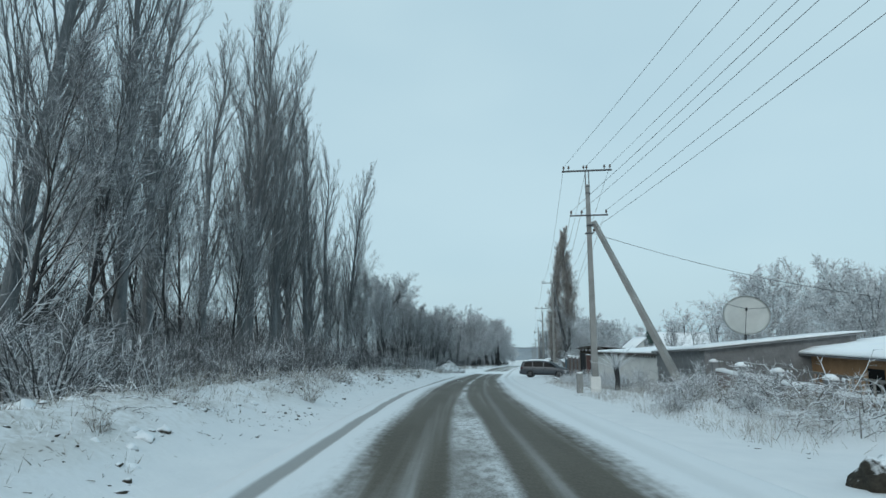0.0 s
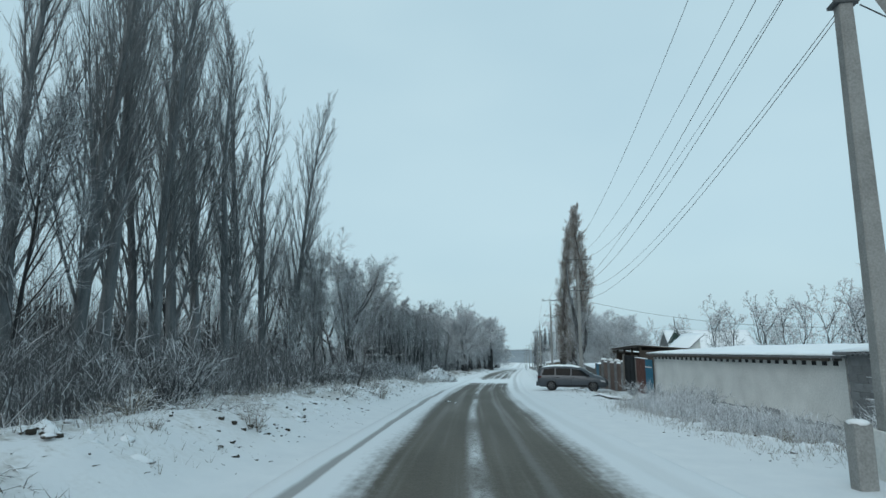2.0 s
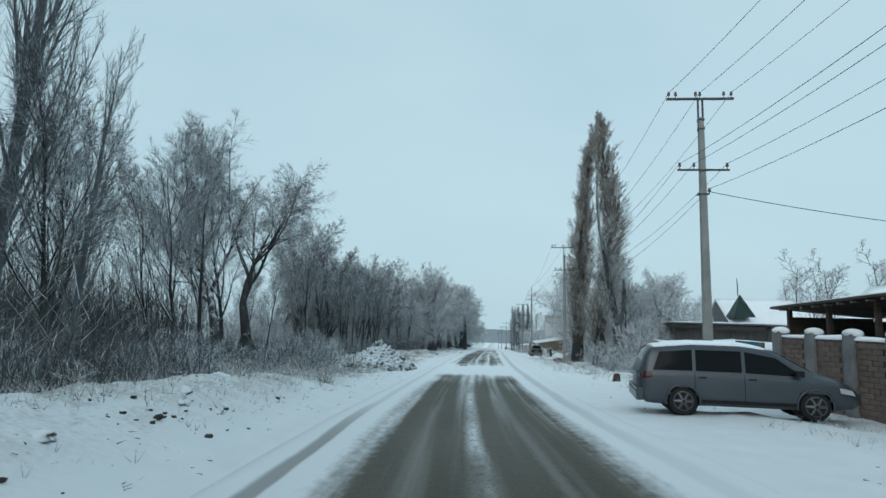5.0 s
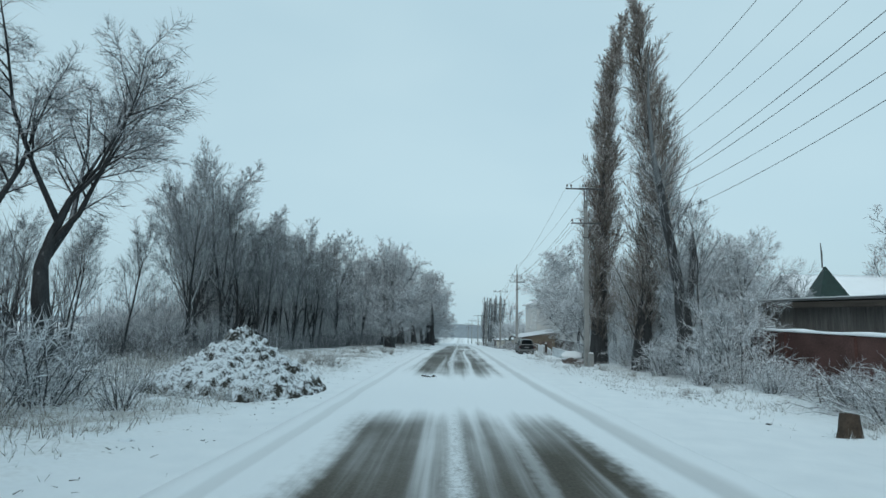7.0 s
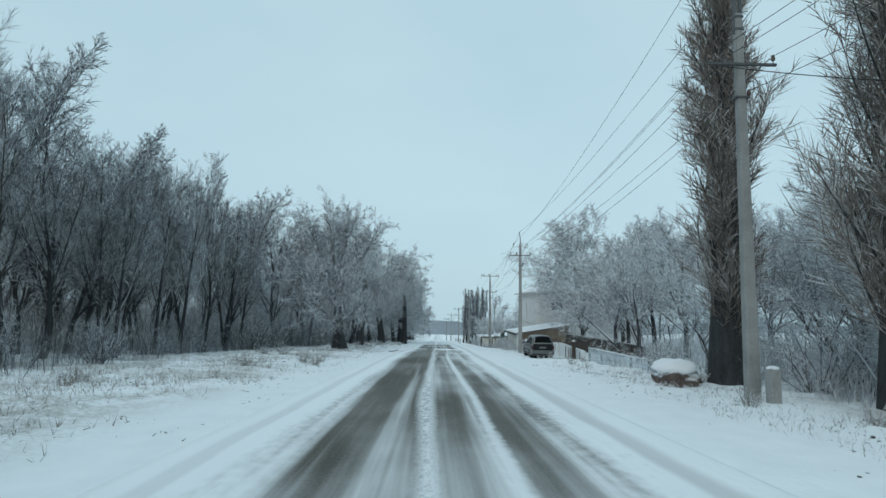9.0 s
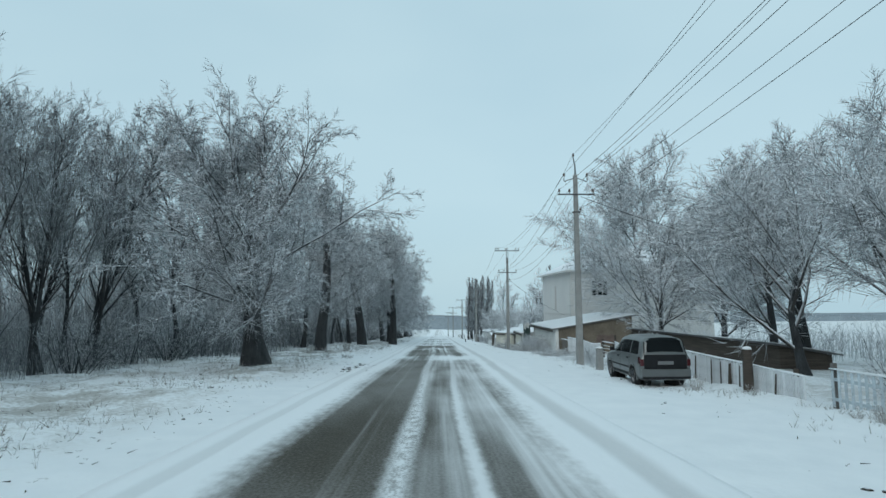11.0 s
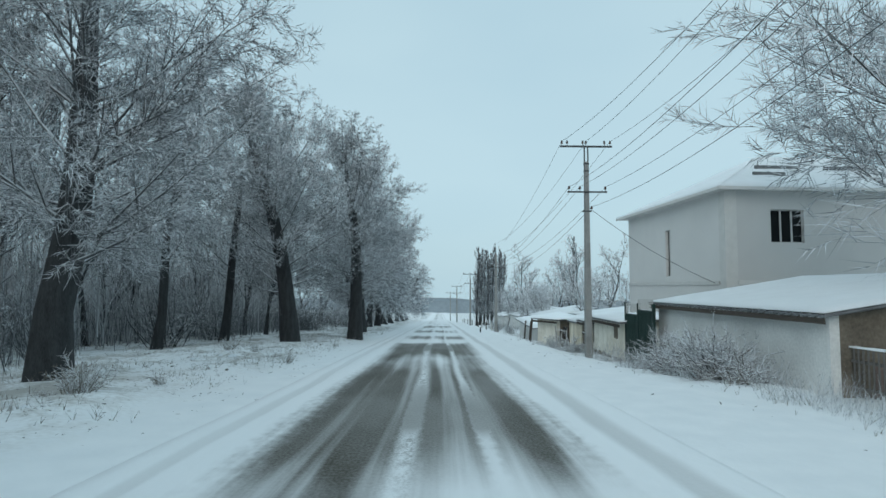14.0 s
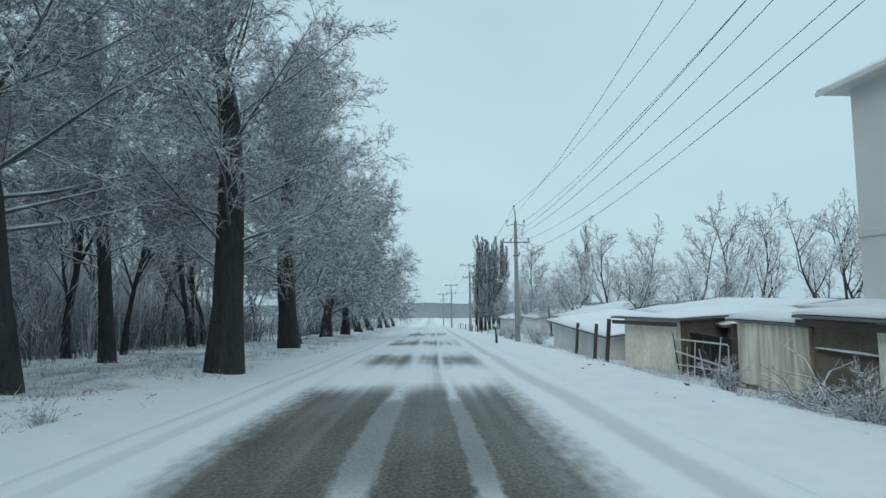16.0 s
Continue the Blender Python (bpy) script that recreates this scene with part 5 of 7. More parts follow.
def along(xf, yf, xn, yn, z=None):
    """A pose whose x runs from the far end to the near end of a front, and whose y runs into the yard."""
    a = math.degrees(math.atan2(yn - yf, xn - xf))
    if z is None:
        z = min(ground(xf, yf), ground(xn, yn), ground((xf + xn) / 2, (yf + yn) / 2))
    return pose(xf, yf, z, 0, 0, a), math.hypot(xn - xf, yn - yf)


def shed(far, near, depth, hf, hb, label, wall=WHITEWASH, side=None, roof=SLATE, eave=0.3, snow=0.16, name="shed", vents=0, group="", z=None, ribs=False, tilt=0.0):
    """A low building with a single-pitch roof, front towards the road."""
    m, ln = along(*far, *near, z)
    m = m @ Matrix.Rotation(-radians(tilt), 4, "Y")
    t = thing(name, m, label, "shed", group)
    side = side or wall
    part("front_wall", boxed(0, ln, 0, 0.24, -1.0, hf, bevel=0.015), wall, t)
    part("back_wall", boxed(0, ln, depth - 0.24, depth, -1.0, hb), side, t)
    for x0 in (0.0, ln - 0.24):
        bm = bmesh.new()
        for v in box(bm, x0 + 0.003, x0 + 0.237, 0.24, depth - 0.24, -1.0, 1.0):
            if v.co.z > 0:
                v.co.z = hf + (hb - hf) * v.co.y / depth
        part("side_wall", bm, side, t)
    k = (hb - hf) / depth
    zr = lambda y: hf + k * y + 0.02

    def roofing(s, q):
        x, y = -eave + s * (ln + 2 * eave), -eave + q * (depth + 2 * eave)
        wave = 0.025 * math.sin(x * 2 * math.pi / 0.32) if ribs else 0.0
        return (x, y, zr(y) + 0.06 + wave), (x, y, zr(y) + wave)
    part("roof", sheet(roofing, int((ln + 2 * eave) / (0.08 if ribs else 0.6)) + 1, 5), roof, t)
    e = eave - 0.03
    part("roof_snow", snow_slab((-e, -e, zr(-e) + 0.08), (ln + e, -e, zr(-e) + 0.08), (ln + e, depth + e, zr(depth + e) + 0.08), (-e, depth + e, zr(depth + e) + 0.08), snow * 0.7, seed=ln), ROOF_SNOW, t, "soft cover of snow", smooth=True)
    for i in range(vents):
        x = 0.5 + i * (ln - 1.0) / max(1, vents - 1)
        # no hole is cut: a black plate gives the vent's shade
        part("vent", boxed(x - 0.14, x + 0.14, -0.012, 0.03, hf - 0.28, hf - 0.08), BLACK, t, "black plate for a shaded opening under the eave")
        part("rafter_end", boxed(x + 0.28, x + 0.36, -eave + 0.05, 0.0, hf - 0.1, hf + 0.0), GREYWOOD, t)
    return t, ln


def blocks(t, ln, h, mat_, w=0.4, bh=0.2, rows=None, y=-0.03, name="block", x0=0.0):
    """Courses of separate blocks set on a wall's face, with recessed joints."""
    bm = boxed(-w / 2 + 0.006, w / 2 - 0.006, 0, 0.028, 0.006, bh - 0.006, bevel=0.006)
    first = part(name, bm, mat_, t)
    first.location = (x0 + w / 2, y, 0)
    n, rows = int((ln - x0) / w), rows or int(h / bh)
    for r in range(rows):
        for c in range(n):
            if r == 0 and c == 0:
                continue
            o = first.copy()
            scene.collection.objects.link(o)
            x = x0 + w / 2 + c * w + (w / 2 if r % 2 else 0)
            if x + w / 2 > ln:
                continue
            o.location = (x, y - 0.004 * ((r * 7 + c * 3) % 3), r * bh)


def ragged(x0, x1, z0, z1, y, seed, thick=0.035, amp=0.09, n=9):
    """A slab of old plaster with a broken outline, standing on a wall's face."""
    bm = bmesh.new()
    cols = []
    for i in range(n + 1):
        x = x0 + (x1 - x0) * i / n
        a = amp * noise.noise((i * 0.9, seed, 1.0)), amp * noise.noise((i * 0.9, seed, 5.0))
        row = []
        for k in range(5):
            f = k / 4
            dx = amp * noise.noise((seed, f * 4.0, i * 3.0)) if i in (0, n) else 0.0
            row.append((x + dx, (z0 + a[0]) * (1 - f) + (z1 + a[1]) * f))
        cols.append([(bm.verts.new((p, y, q)), bm.verts.new((p, y - thick, q))) for p, q in row])
    for a, b in zip(cols, cols[1:]):
        for k in range(4):
            bm.faces.new((a[k][1], b[k][1], b[k + 1][1], a[k + 1][1]))
            bm.faces.new((a[k][0], a[k + 1][0], b[k + 1][0], b[k][0]))
        bm.faces.new((a[0][0], b[0][0], b[0][1], a[0][1]))
        bm.faces.new((a[4][0], a[4][1], b[4][1], b[4][0]))
    for c, flip in ((cols[0], False), (cols[-1], True)):
        for k in range(4):
            bm.faces.new((c[k][0], c[k][1], c[k + 1][1], c[k + 1][0]))
    return bm


# yard at the start: snowy house, wall with capped pillars, big dish
garage, gl = shed((16.0, 39.0), (16.0, 26.6), 6.5, 2.6, 3.3, "long grey block garage with a snow-covered corrugated roof", BLOCK, roof=SLATE, snow=0.18, name="garage", ribs=True, tilt=2.2)
blocks(garage, gl, 2.5, BLOCK, w=0.6, bh=0.28)
wt, wln = along(16.2, 26.3, 16.6, 8.0)
fence0 = thing("yard_wall", wt, "low brown yard wall with snow-capped pillars", "fence")
part("panel", boxed(0, wln, 0.05, 0.2, -0.8, 1.35), BRICK, fence0)
part("rail_snow", snow_slab((0, 0, 1.35), (wln, 0, 1.35), (wln, 0.25, 1.35), (0, 0.25, 1.35), 0.16), ROOF_SNOW, fence0, "ridge of snow", True)
for k in range(6):
    x = 0.2 + k * (wln - 0.4) / 5
    part("pillar", boxed(x - 0.2, x + 0.2, -0.08, 0.32, -0.8, 1.75, bevel=0.02), BLOCK, fence0)
    part("pillar_snow", snow_slab((x - 0.22, -0.1, 1.75), (x + 0.22, -0.1, 1.75), (x + 0.22, 0.34, 1.75), (x - 0.22, 0.34, 1.75), 0.14, seed=k), ROOF_SNOW, fence0, "cap of snow", True)
for k in range(int(wln / 0.32)):
    part("lattice_bar", boxed(k * 0.32, k * 0.32 + 0.05, 0.1, 0.14, 1.5, 1.85), GREYWOOD, fence0)
part("top_rail", boxed(0, wln, 0.08, 0.16, 1.85, 1.91), GREYWOOD, fence0)
house0, hl0 = shed((20.5, 27.5), (21.5, 12.0), 9.0, 2.3, 3.6, "low house with an ochre front and deep roof snow", OCHRE, WHITEWASH, snow=0.3, name="house", eave=0.5)
part("window", boxed(5.0, 6.0, -0.02, 0.06, 0.9, 1.9, bevel=0.01), WINDOW, house0)
dish = thing("satellite_dish", pose(19.3, 31.0, ground(19, 31) + 4.35, 66, 6, -18), "large pale satellite dish mounted on a snowy roof", "satellite dish")
bm = bmesh.new()
rings = []
for i in range(9):
    r = 1.15 * i / 8
    rings.append([bm.verts.new((r * math.cos(a), r * math.sin(a), 0.24 * (r / 1.15) ** 2)) for a in (2 * math.pi * k / 36 for k in range(36))] if i else [bm.verts.new((0, 0, 0))])
for k in range(36):
    bm.faces.new((rings[0][0], rings[1][k], rings[1][(k + 1) % 36]))
    for i in range(1, 8):
        bm.faces.new((rings[i][k], rings[i + 1][k], rings[i + 1][(k + 1) % 36], rings[i][(k + 1) % 36]))
bmesh.ops.solidify(bm, geom=bm.faces[:], thickness=0.03)
part("reflector", bm, DISH, dish, smooth=True)
for a in (0.5, 2.6, 4.7):
    part("strut", tubed([(1.1 * math.cos(a), 1.1 * math.sin(a), 0.22), (0, 0, 0.95)], 0.015, 5), STEEL, dish)
part("feed_horn", tubed([(0, 0, 0.8), (0, 0, 1.05)], [0.06, 0.04], 8), BLACK, dish)
part("mast", tubed([(0, 0, -0.05), (0.0, -0.9, -0.5), (0.0, -2.0, -0.9)], 0.06, 8), STEEL, dish)

# long whitewashed shed, vents under its eave
lsh, lsl = shed((13.5, 59.2), (16.4, 40.0), 6.5, 2.7, 3.1, "long whitewashed shed with vents under a snowy roof", WHITEWASH, snow=0.16, vents=30, name="long_shed", eave=0.35, tilt=1.3)
for k in range(6):
    part("eave_board", boxed(k * 3.2 + 0.05, k * 3.2 + 3.1, -0.37, -0.335, 2.55 + 0.02 * (k % 3), 2.69), DARKWOOD, lsh, "dark weathered eave board")
for x0, x1, h, sd in ((0.5, 3.5, 0.3, 1.0), (4.2, 6.0, 0.45, 2.0), (8.0, 12.5, 0.35, 3.0), (13.5, 15.0, 0.5, 4.0), (16.0, 18.8, 0.3, 5.0)):
    part("plaster_scar", ragged(x0, x1, -0.7, h, 0.0, sd, 0.012, 0.22, 14), BLOCK, lsh, "grey damp patch at the foot")
shed((17.3, 77.5), (18.2, 74.2), 2.6, 2.6, 4.7, "outbuilding with a steep snowy roof behind the gate", WHITEWASH, snow=0.2, name="outbuilding")
# gate front: blue and rusty panels, black gate, brick wall with capped pillars
gm, gln = along(11.1, 68.6, 13.35, 59.5)
gate = thing("yard_gate", gm, "yard gate of black, rusty red and blue metal panels", "gate")


def panel(t, x0, x1, h, mat_, label="", lean=0.0, ribs=0, y=0.0):
    bm = boxed(x0, x1, y, y + 0.05, -0.3, h, bevel=0.008)
    for i in range(ribs):
        x = x0 + (i + 0.5) * (x1 - x0) / ribs
        part("rib", boxed(x - 0.025, x + 0.025, y - 0.02, y - 0.002, -0.2, h - 0.05), mat_, t)
    return part("panel", bm, mat_, t, label)


panel(gate, 8.78, 9.85, 2.85, BLUE, "blue painted sheet", ribs=0, y=-0.15)
part("frame", boxed(8.8, 9.8, -0.19, -0.152, 2.3, 2.37), PALE, gate)
panel(gate, 7.85, 8.75, 2.85, RUST, "rusty red sheet", ribs=2, y=-0.1)
panel(gate, 6.98, 7.82, 2.9, RUST, "rusty red sheet", ribs=2, y=-0.04)
panel(gate, 4.72, 6.85, 3.0, BLACK, "black open gate leaf", ribs=3)
for x in (4.62, 6.92):
    part("post", boxed(x - 0.07, x + 0.07, -0.07, 0.07, -0.4, 3.06, bevel=0.01), GREYWOOD, gate)
part("lintel_snow", snow_slab((7.0, -0.12, 2.9), (8.72, -0.12, 2.86), (8.72, 0.1, 2.86), (7.0, 0.1, 2.9), 0.05), ROOF_SNOW, gate, "ridge of snow", True)
brickwall = thing("brick_wall", gm, "brown brick yard wall with snow-capped pillars", "wall")
part("core", boxed(0.0, 4.5, 0.02, 0.25, -0.6, 2.3), BRICK, brickwall)
for x in (0.1, 1.55, 3.0, 4.4):
    part("pillar", boxed(x - 0.17, x + 0.17, -0.12, 0.32, -0.6, 2.5, bevel=0.02), BLOCK, brickwall)
    bm = bmesh.new()
    bmesh.ops.create_icosphere(bm, subdivisions=2, radius=0.27, matrix=Matrix.Translation((x, 0.1, 2.52)) @ Matrix.Diagonal((1, 1, 0.5, 1)))
    part("pillar_snow", bm, ROOF_SNOW, brickwall, "cap of snow", True)
part("coping_snow", snow_slab((0, -0.02, 2.3), (4.4, -0.02, 2.3), (4.4, 0.28, 2.3), (0, 0.28, 2.3), 0.12), ROOF_SNOW, brickwall, "ridge of snow", True)
for c0_ in (0.28, 1.73, 3.18):
    blocks(brickwall, c0_ + 1.06, 2.25, BRICK, w=0.35, bh=0.15, y=-0.012, name="brick", x0=c0_)
blue_gate = thing("blue_gate", along(10.75, 71.2, 11.0, 69.0)[0], "pale blue metal wicket gate between posts", "gate")
panel(blue_gate, 0.3, 1.6, 2.2, BLUE, "faded blue sheet", ribs=2)
for x in (0.2, 1.75):
    part("post", boxed(x - 0.08, x + 0.08, -0.06, 0.1, -0.4, 2.2, bevel=0.01), GREYWOOD, blue_gate)
shed((10.6, 79.5), (10.9, 71.5), 3.0, 2.0, 2.2, "grey plank shed behind the wall", GREYWOOD, snow=0.12, name="plank_shed")
lean = thing("lean_to", along(12.6, 71.2, 13.5, 64.5)[0], "dark open lean-to with a thin snowy roof", "shed")
part("roof", sheet(lambda u, v: tuple((-0.3 + 7.3 * u, -0.4 + 4.2 * v, 3.5 + 0.42 * u - 0.3 * v + q) for q in (0.07, 0.0)), 14, 4), DARKWOOD, lean)
# back wall blackened to put the lean-to's inner shade into its colour
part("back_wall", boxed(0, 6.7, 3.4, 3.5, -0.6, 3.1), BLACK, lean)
part("roof_snow", snow_slab((-0.25, -0.36, 3.575), (6.95, -0.36, 3.992), (6.95, 3.7, 3.702), (-0.25, 3.7, 3.285), 0.06), ROOF_SNOW, lean, "thin cover of snow", True)
for k in range(4):
    part("post", boxed(0.1 + k * 2.15, 0.24 + k * 2.15, 0.0, 0.14, -0.6, 3.49 + 0.12 * k), DARKWOOD, lean)
for k in range(11):
    part("rafter_end", boxed(0.2 + k * 0.62, 0.28 + k * 0.62, -0.36, -0.1, 3.43 + 0.0357 * k, 3.495 + 0.0357 * k), GREYWOOD, lean)
for x0, z0 in ((0.0, 3.4), (6.62, 3.75)):
    part("side_wall", boxed(x0, x0 + 0.08, 0.15, 3.39, -0.6, z0 - 0.2), DARKWOOD, lean)
# snow-topped log before the gate
log = thing("felled_log", pose(8.8, 55.3, ground(8.8, 55.3) + 0.06), "felled log lying under a layer of snow", "log")
dx, dy = 10.6 - 8.8, 50.2 - 55.3
pts = [(dx * s + 0.08 * math.sin(s * 9), dy * s, 0.02 * math.sin(s * 7) + ground(8.8 + dx * s, 55.3 + dy * s) - ground(8.8, 55.3)) for s in (0, 0.25, 0.5, 0.75, 1)]
part("trunk", tubed(pts, [0.05, 0.07, 0.08, 0.085, 0.08], 9), DARK_BARK, log, smooth=True)
part("snow", tubed([(a, b, c + 0.06) for a, b, c in pts], [0.03, 0.06, 0.075, 0.075, 0.05], 8), ROOF_SNOW, log, "snow lying along it", True)
stump = thing("tree_stump", pose(8.05, 80.6, ground(8.05, 80.6) - 0.05, -8, 10, 20), "dark cut stump in the snow", "stump")
part("wood", tubed([(0, 0, -0.1), (0, 0, 0.15), (0, 0, 0.5)], [0.27, 0.21, 0.17], 10), CUTWOOD, stump)

# long red-brown yard wall and the plank barn behind
rw, rwl = along(13.9, 100, 14.7, 76)
redwall = thing("long_yard_wall", rw, "long red-brown plastered yard wall with snow on top", "wall")
part("wall", boxed(0, rwl, 0, 0.3, -0.8, 2.45, bevel=0.02), REDWALL, redwall)
for k in range(6):
    part("pier", boxed(1 + k * 4.3, 1.5 + k * 4.3, -0.1, 0.0, -0.8, 2.4), REDWALL, redwall)
part("coping_snow", snow_slab((0, -0.06, 2.45), (rwl, -0.06, 2.45), (rwl, 0.36, 2.45), (0, 0.36, 2.45), 0.12), ROOF_SNOW, redwall, "ridge of snow", True)
barn, bl = shed((16.5, 101), (17.2, 83), 7, 3.9, 3.75, "grey plank barn with a dark fascia and snowy roof", GREYWOOD, snow=0.14, name="plank_barn", eave=0.5)
part("fascia", boxed(-0.5, bl + 0.5, -0.55, -0.51, 3.6, 3.85), DARKWOOD, barn)
for k in range(60):
    part("plank", boxed(k * bl / 60 + 0.01, (k + 1) * bl / 60 - 0.015, -0.03, -0.002, 0.2, 3.75), GREYWOOD, barn)
spire = thing("gabled_house", pose(26.8, 113.8, ground(26.8, 113.8)), "snow-roofed house with a small pointed gable and finial", "house")
part("walls", boxed(0, 12, 0, 8, -1, 4.2), WHITEWASH, spire)


def gable(t, x0, x1, y0, y1, z0, ridge, snow=0.18):
    ym = (y0 + y1) / 2
    bm = bmesh.new()
    a = [bm.verts.new(p) for p in ((x0, y0, z0), (x0, y1, z0), (x0, ym, ridge), (x1, y0, z0), (x1, y1, z0), (x1, ym, ridge))]
    for f in ((0, 1, 2), (3, 5, 4), (0, 2, 5, 3), (2, 1, 4, 5), (0, 3, 4, 1)):
        bm.faces.new([a[i] for i in f])
    part("roof", bm, SLATE, t)
    for q in (y0, y1):
        part("roof_snow", snow_slab((x0 - 0.1, q, z0 + 0.02), (x1 + 0.1, q, z0 + 0.02), (x1 + 0.1, ym, ridge + 0.02), (x0 - 0.1, ym, ridge + 0.02), snow, seed=q), ROOF_SNOW, t, "soft cover of snow", True)


gable(spire, -0.4, 12.4, -0.5, 8.5, 4.2, 7.2)
bm = bmesh.new()
bmesh.ops.create_cone(bm, segments=4, radius1=1.6, radius2=0.06, depth=2.4, matrix=Matrix.Translation((0.6, -0.2, 6.4)) @ Matrix.Rotation(radians(45), 4, "Z"))
part("turret_roof", bm, GREEN, spire, "dark pointed little roof")
part("finial", tubed([(0.4, -0.2, 7.5), (0.4, -0.2, 8.6), (0.35, -0.2, 9.4)], [0.05, 0.06, 0.03], 6), STEEL, spire)

# boulder, rubble heap


def rocky(name, x, y, rx, ry, h, material, label, category, seed, detail=4, rough=0.35):
    bm = bmesh.new()
    bmesh.ops.create_icosphere(bm, subdivisions=detail, radius=1.0)
    for v in bm.verts:
        k = 1 + rough * noise.noise(v.co * 1.7 + Vector((seed, 0, 0))) + rough * 0.5 * noise.noise(v.co * 4.5 + Vector((0, seed, 0))) + rough * 0.22 * noise.noise(v.co * 11 + Vector((0, seed, 3)))
        v.co = Vector((v.co.x * rx * k, v.co.y * ry * k, v.co.z * h * k))
    ob = part(name, bm, material, None, label, smooth=True)
    ob.location = (x, y, ground(x, y))
    return tagged(ob, label, category)


rocky("boulder", 7.95, 110.6, 0.85, 0.65, 0.62, STONE, "brown boulder with a thick cap of snow", "boulder", 3.0)
rocky("boulder", 12.75, 5.5, 0.36, 0.4, 0.36, DIRT, "dark rough boulder half buried in the snowbank", "boulder", 8.0, 3)
cap = rocky("snow_cap", 7.85, 110.6, 0.75, 0.6, 0.3, ROOF_SNOW, "cushion of snow lying on a boulder", "snow", 5.0, 3, 0.2)
cap.location.z += 0.6
heap = bmesh.new()
N = 96
hv = {}
for i in range(N + 1):
    for j in range(N + 1):
        x, y = (i / N - 0.5) * 6.4, (j / N - 0.5) * 8.6
        r = math.hypot(x / 2.4, y / 3.5)
        z = 1.65 * max(0.0, 1 - r) ** 1.05 * (1 + 0.25 * noise.noise((x * 0.7, y * 0.7, 1)))
        if z > 0.02:
            z += 0.12 * noise.noise((x * 2.3, y * 2.3, 4)) + 0.26 * abs(noise.noise((x * 4.2, y * 4.2, 6))) + 0.2 * abs(noise.noise((x * 8.0, y * 8.0, 2)))
        hv[i, j] = heap.verts.new((x, y, z - 0.12 * step01(r, 0.85, 1.05) + ground(-6.0 + x, 85.3 + y) - ground(-6.0, 85.3)))
for i in range(N):
    for j in range(N):
        heap.faces.new((hv[i, j], hv[i + 1, j], hv[i + 1, j + 1], hv[i, j + 1]))
hp = part("earth_mound", heap, DIRT, None, smooth=True)
hp.location = (-6.0, 85.3, ground(-6.0, 85.3) - 0.08)
tagged(hp, "mound of dark earth clods dusted with snow", "mound")

for x, y, w, h in ((-1.05, 92.5, 0.3, 0.1), (1.5, 46.8, 0.14, 0.04), (0.9, 48.2, 0.16, 0.05)):
    rocky("dirty_clod", x, y, w, w * 0.7, h, CLOD, "dark clod of dirty snow lying on the road", "clod", x, 3, 0.5)

# picket fences


def picket_fence(far, near, h, label, material=PALEBLUE, gap=0.16, w=0.07, rails=2, group="picket fences", ragged=0.03, posts=2.2, post_mat=GREYWOOD, horizontal=False):
    m, ln = along(*far, *near)
    t = thing("picket_fence", m, label, "fence", group)
    rnd = random.Random(int(far[1] * 10))
    if horizontal:
        for r in range(int(h / gap)):
            part("rail", tubed([(0, 0, r * gap), (ln * 0.5, 0.03, r * gap + rnd.uniform(-0.03, 0.03)), (ln, 0, r * gap + rnd.uniform(-0.04, 0.04))], 0.018, 5), material, t)
    else:
        first = None
        for k in range(int(ln / gap)):
            if first is None:
                first = part("picket", boxed(-w / 2, w / 2, -0.012, 0.012, 0.08, h, bevel=0.004), material, t)
                o = first
            else:
                o = first.copy()
                scene.collection.objects.link(o)
            o.location = (k * gap + w / 2, 0, rnd.uniform(-ragged, ragged))
        for r in range(rails):
            z = h * (0.25 + 0.5 * r)
            part("rail", boxed(0, ln, 0.014, 0.06, z - 0.035, z + 0.035), material, t)
    for k in range(int(ln / posts) + 1):
        part("post", boxed(k * posts - 0.05, k * posts + 0.05, 0.02, 0.12, -0.5, h + rnd.uniform(0.02, 0.2), bevel=0.01), post_mat, t)
    part("rail_snow", snow_slab((0, -0.03, h), (ln, -0.03, h), (ln, 0.07, h), (0, 0.07, h), 0.05), ROOF_SNOW, t, "thin line of snow", True)
    return t


pale_fence = picket_fence((8.95, 137.0), (8.6, 127.0), 1.0, "pale close-set picket fence dusted with snow", FROSTWOOD, gap=0.115, w=0.085, posts=1.9, post_mat=DARKWOOD)
for x, r, q in ((3.2, 0.03, 0.02), (4.6, 0.025, -0.03), (5.35, 0.025, -0.05), (5.95, 0.055, 0.04), (6.1, 0.03, -0.1), (6.65, 0.025, 0.0), (8.7, 0.03, 0.05)):
    part("stake", tubed([(x, -0.09, -0.3), (x + 0.3 * q, -0.08, 0.4), (x + q, -0.06, 0.93)], [r, r * 0.9, r * 0.7], 6), DARKWOOD, pale_fence, "thin dark stake")
picket_fence((8.6, 126), (9.3, 115), 0.9, "pale picket fence dusted with snow", gap=0.2)
picket_fence((9.95, 144.2), (9.3, 139.3), 1.0, "white picket fence with snowy rails", FROSTWOOD)
lt = thing("lattice_panel", along(9.25, 139.1, 9.0, 137.2)[0], "white diamond lattice fence panel between dark posts", "fence")
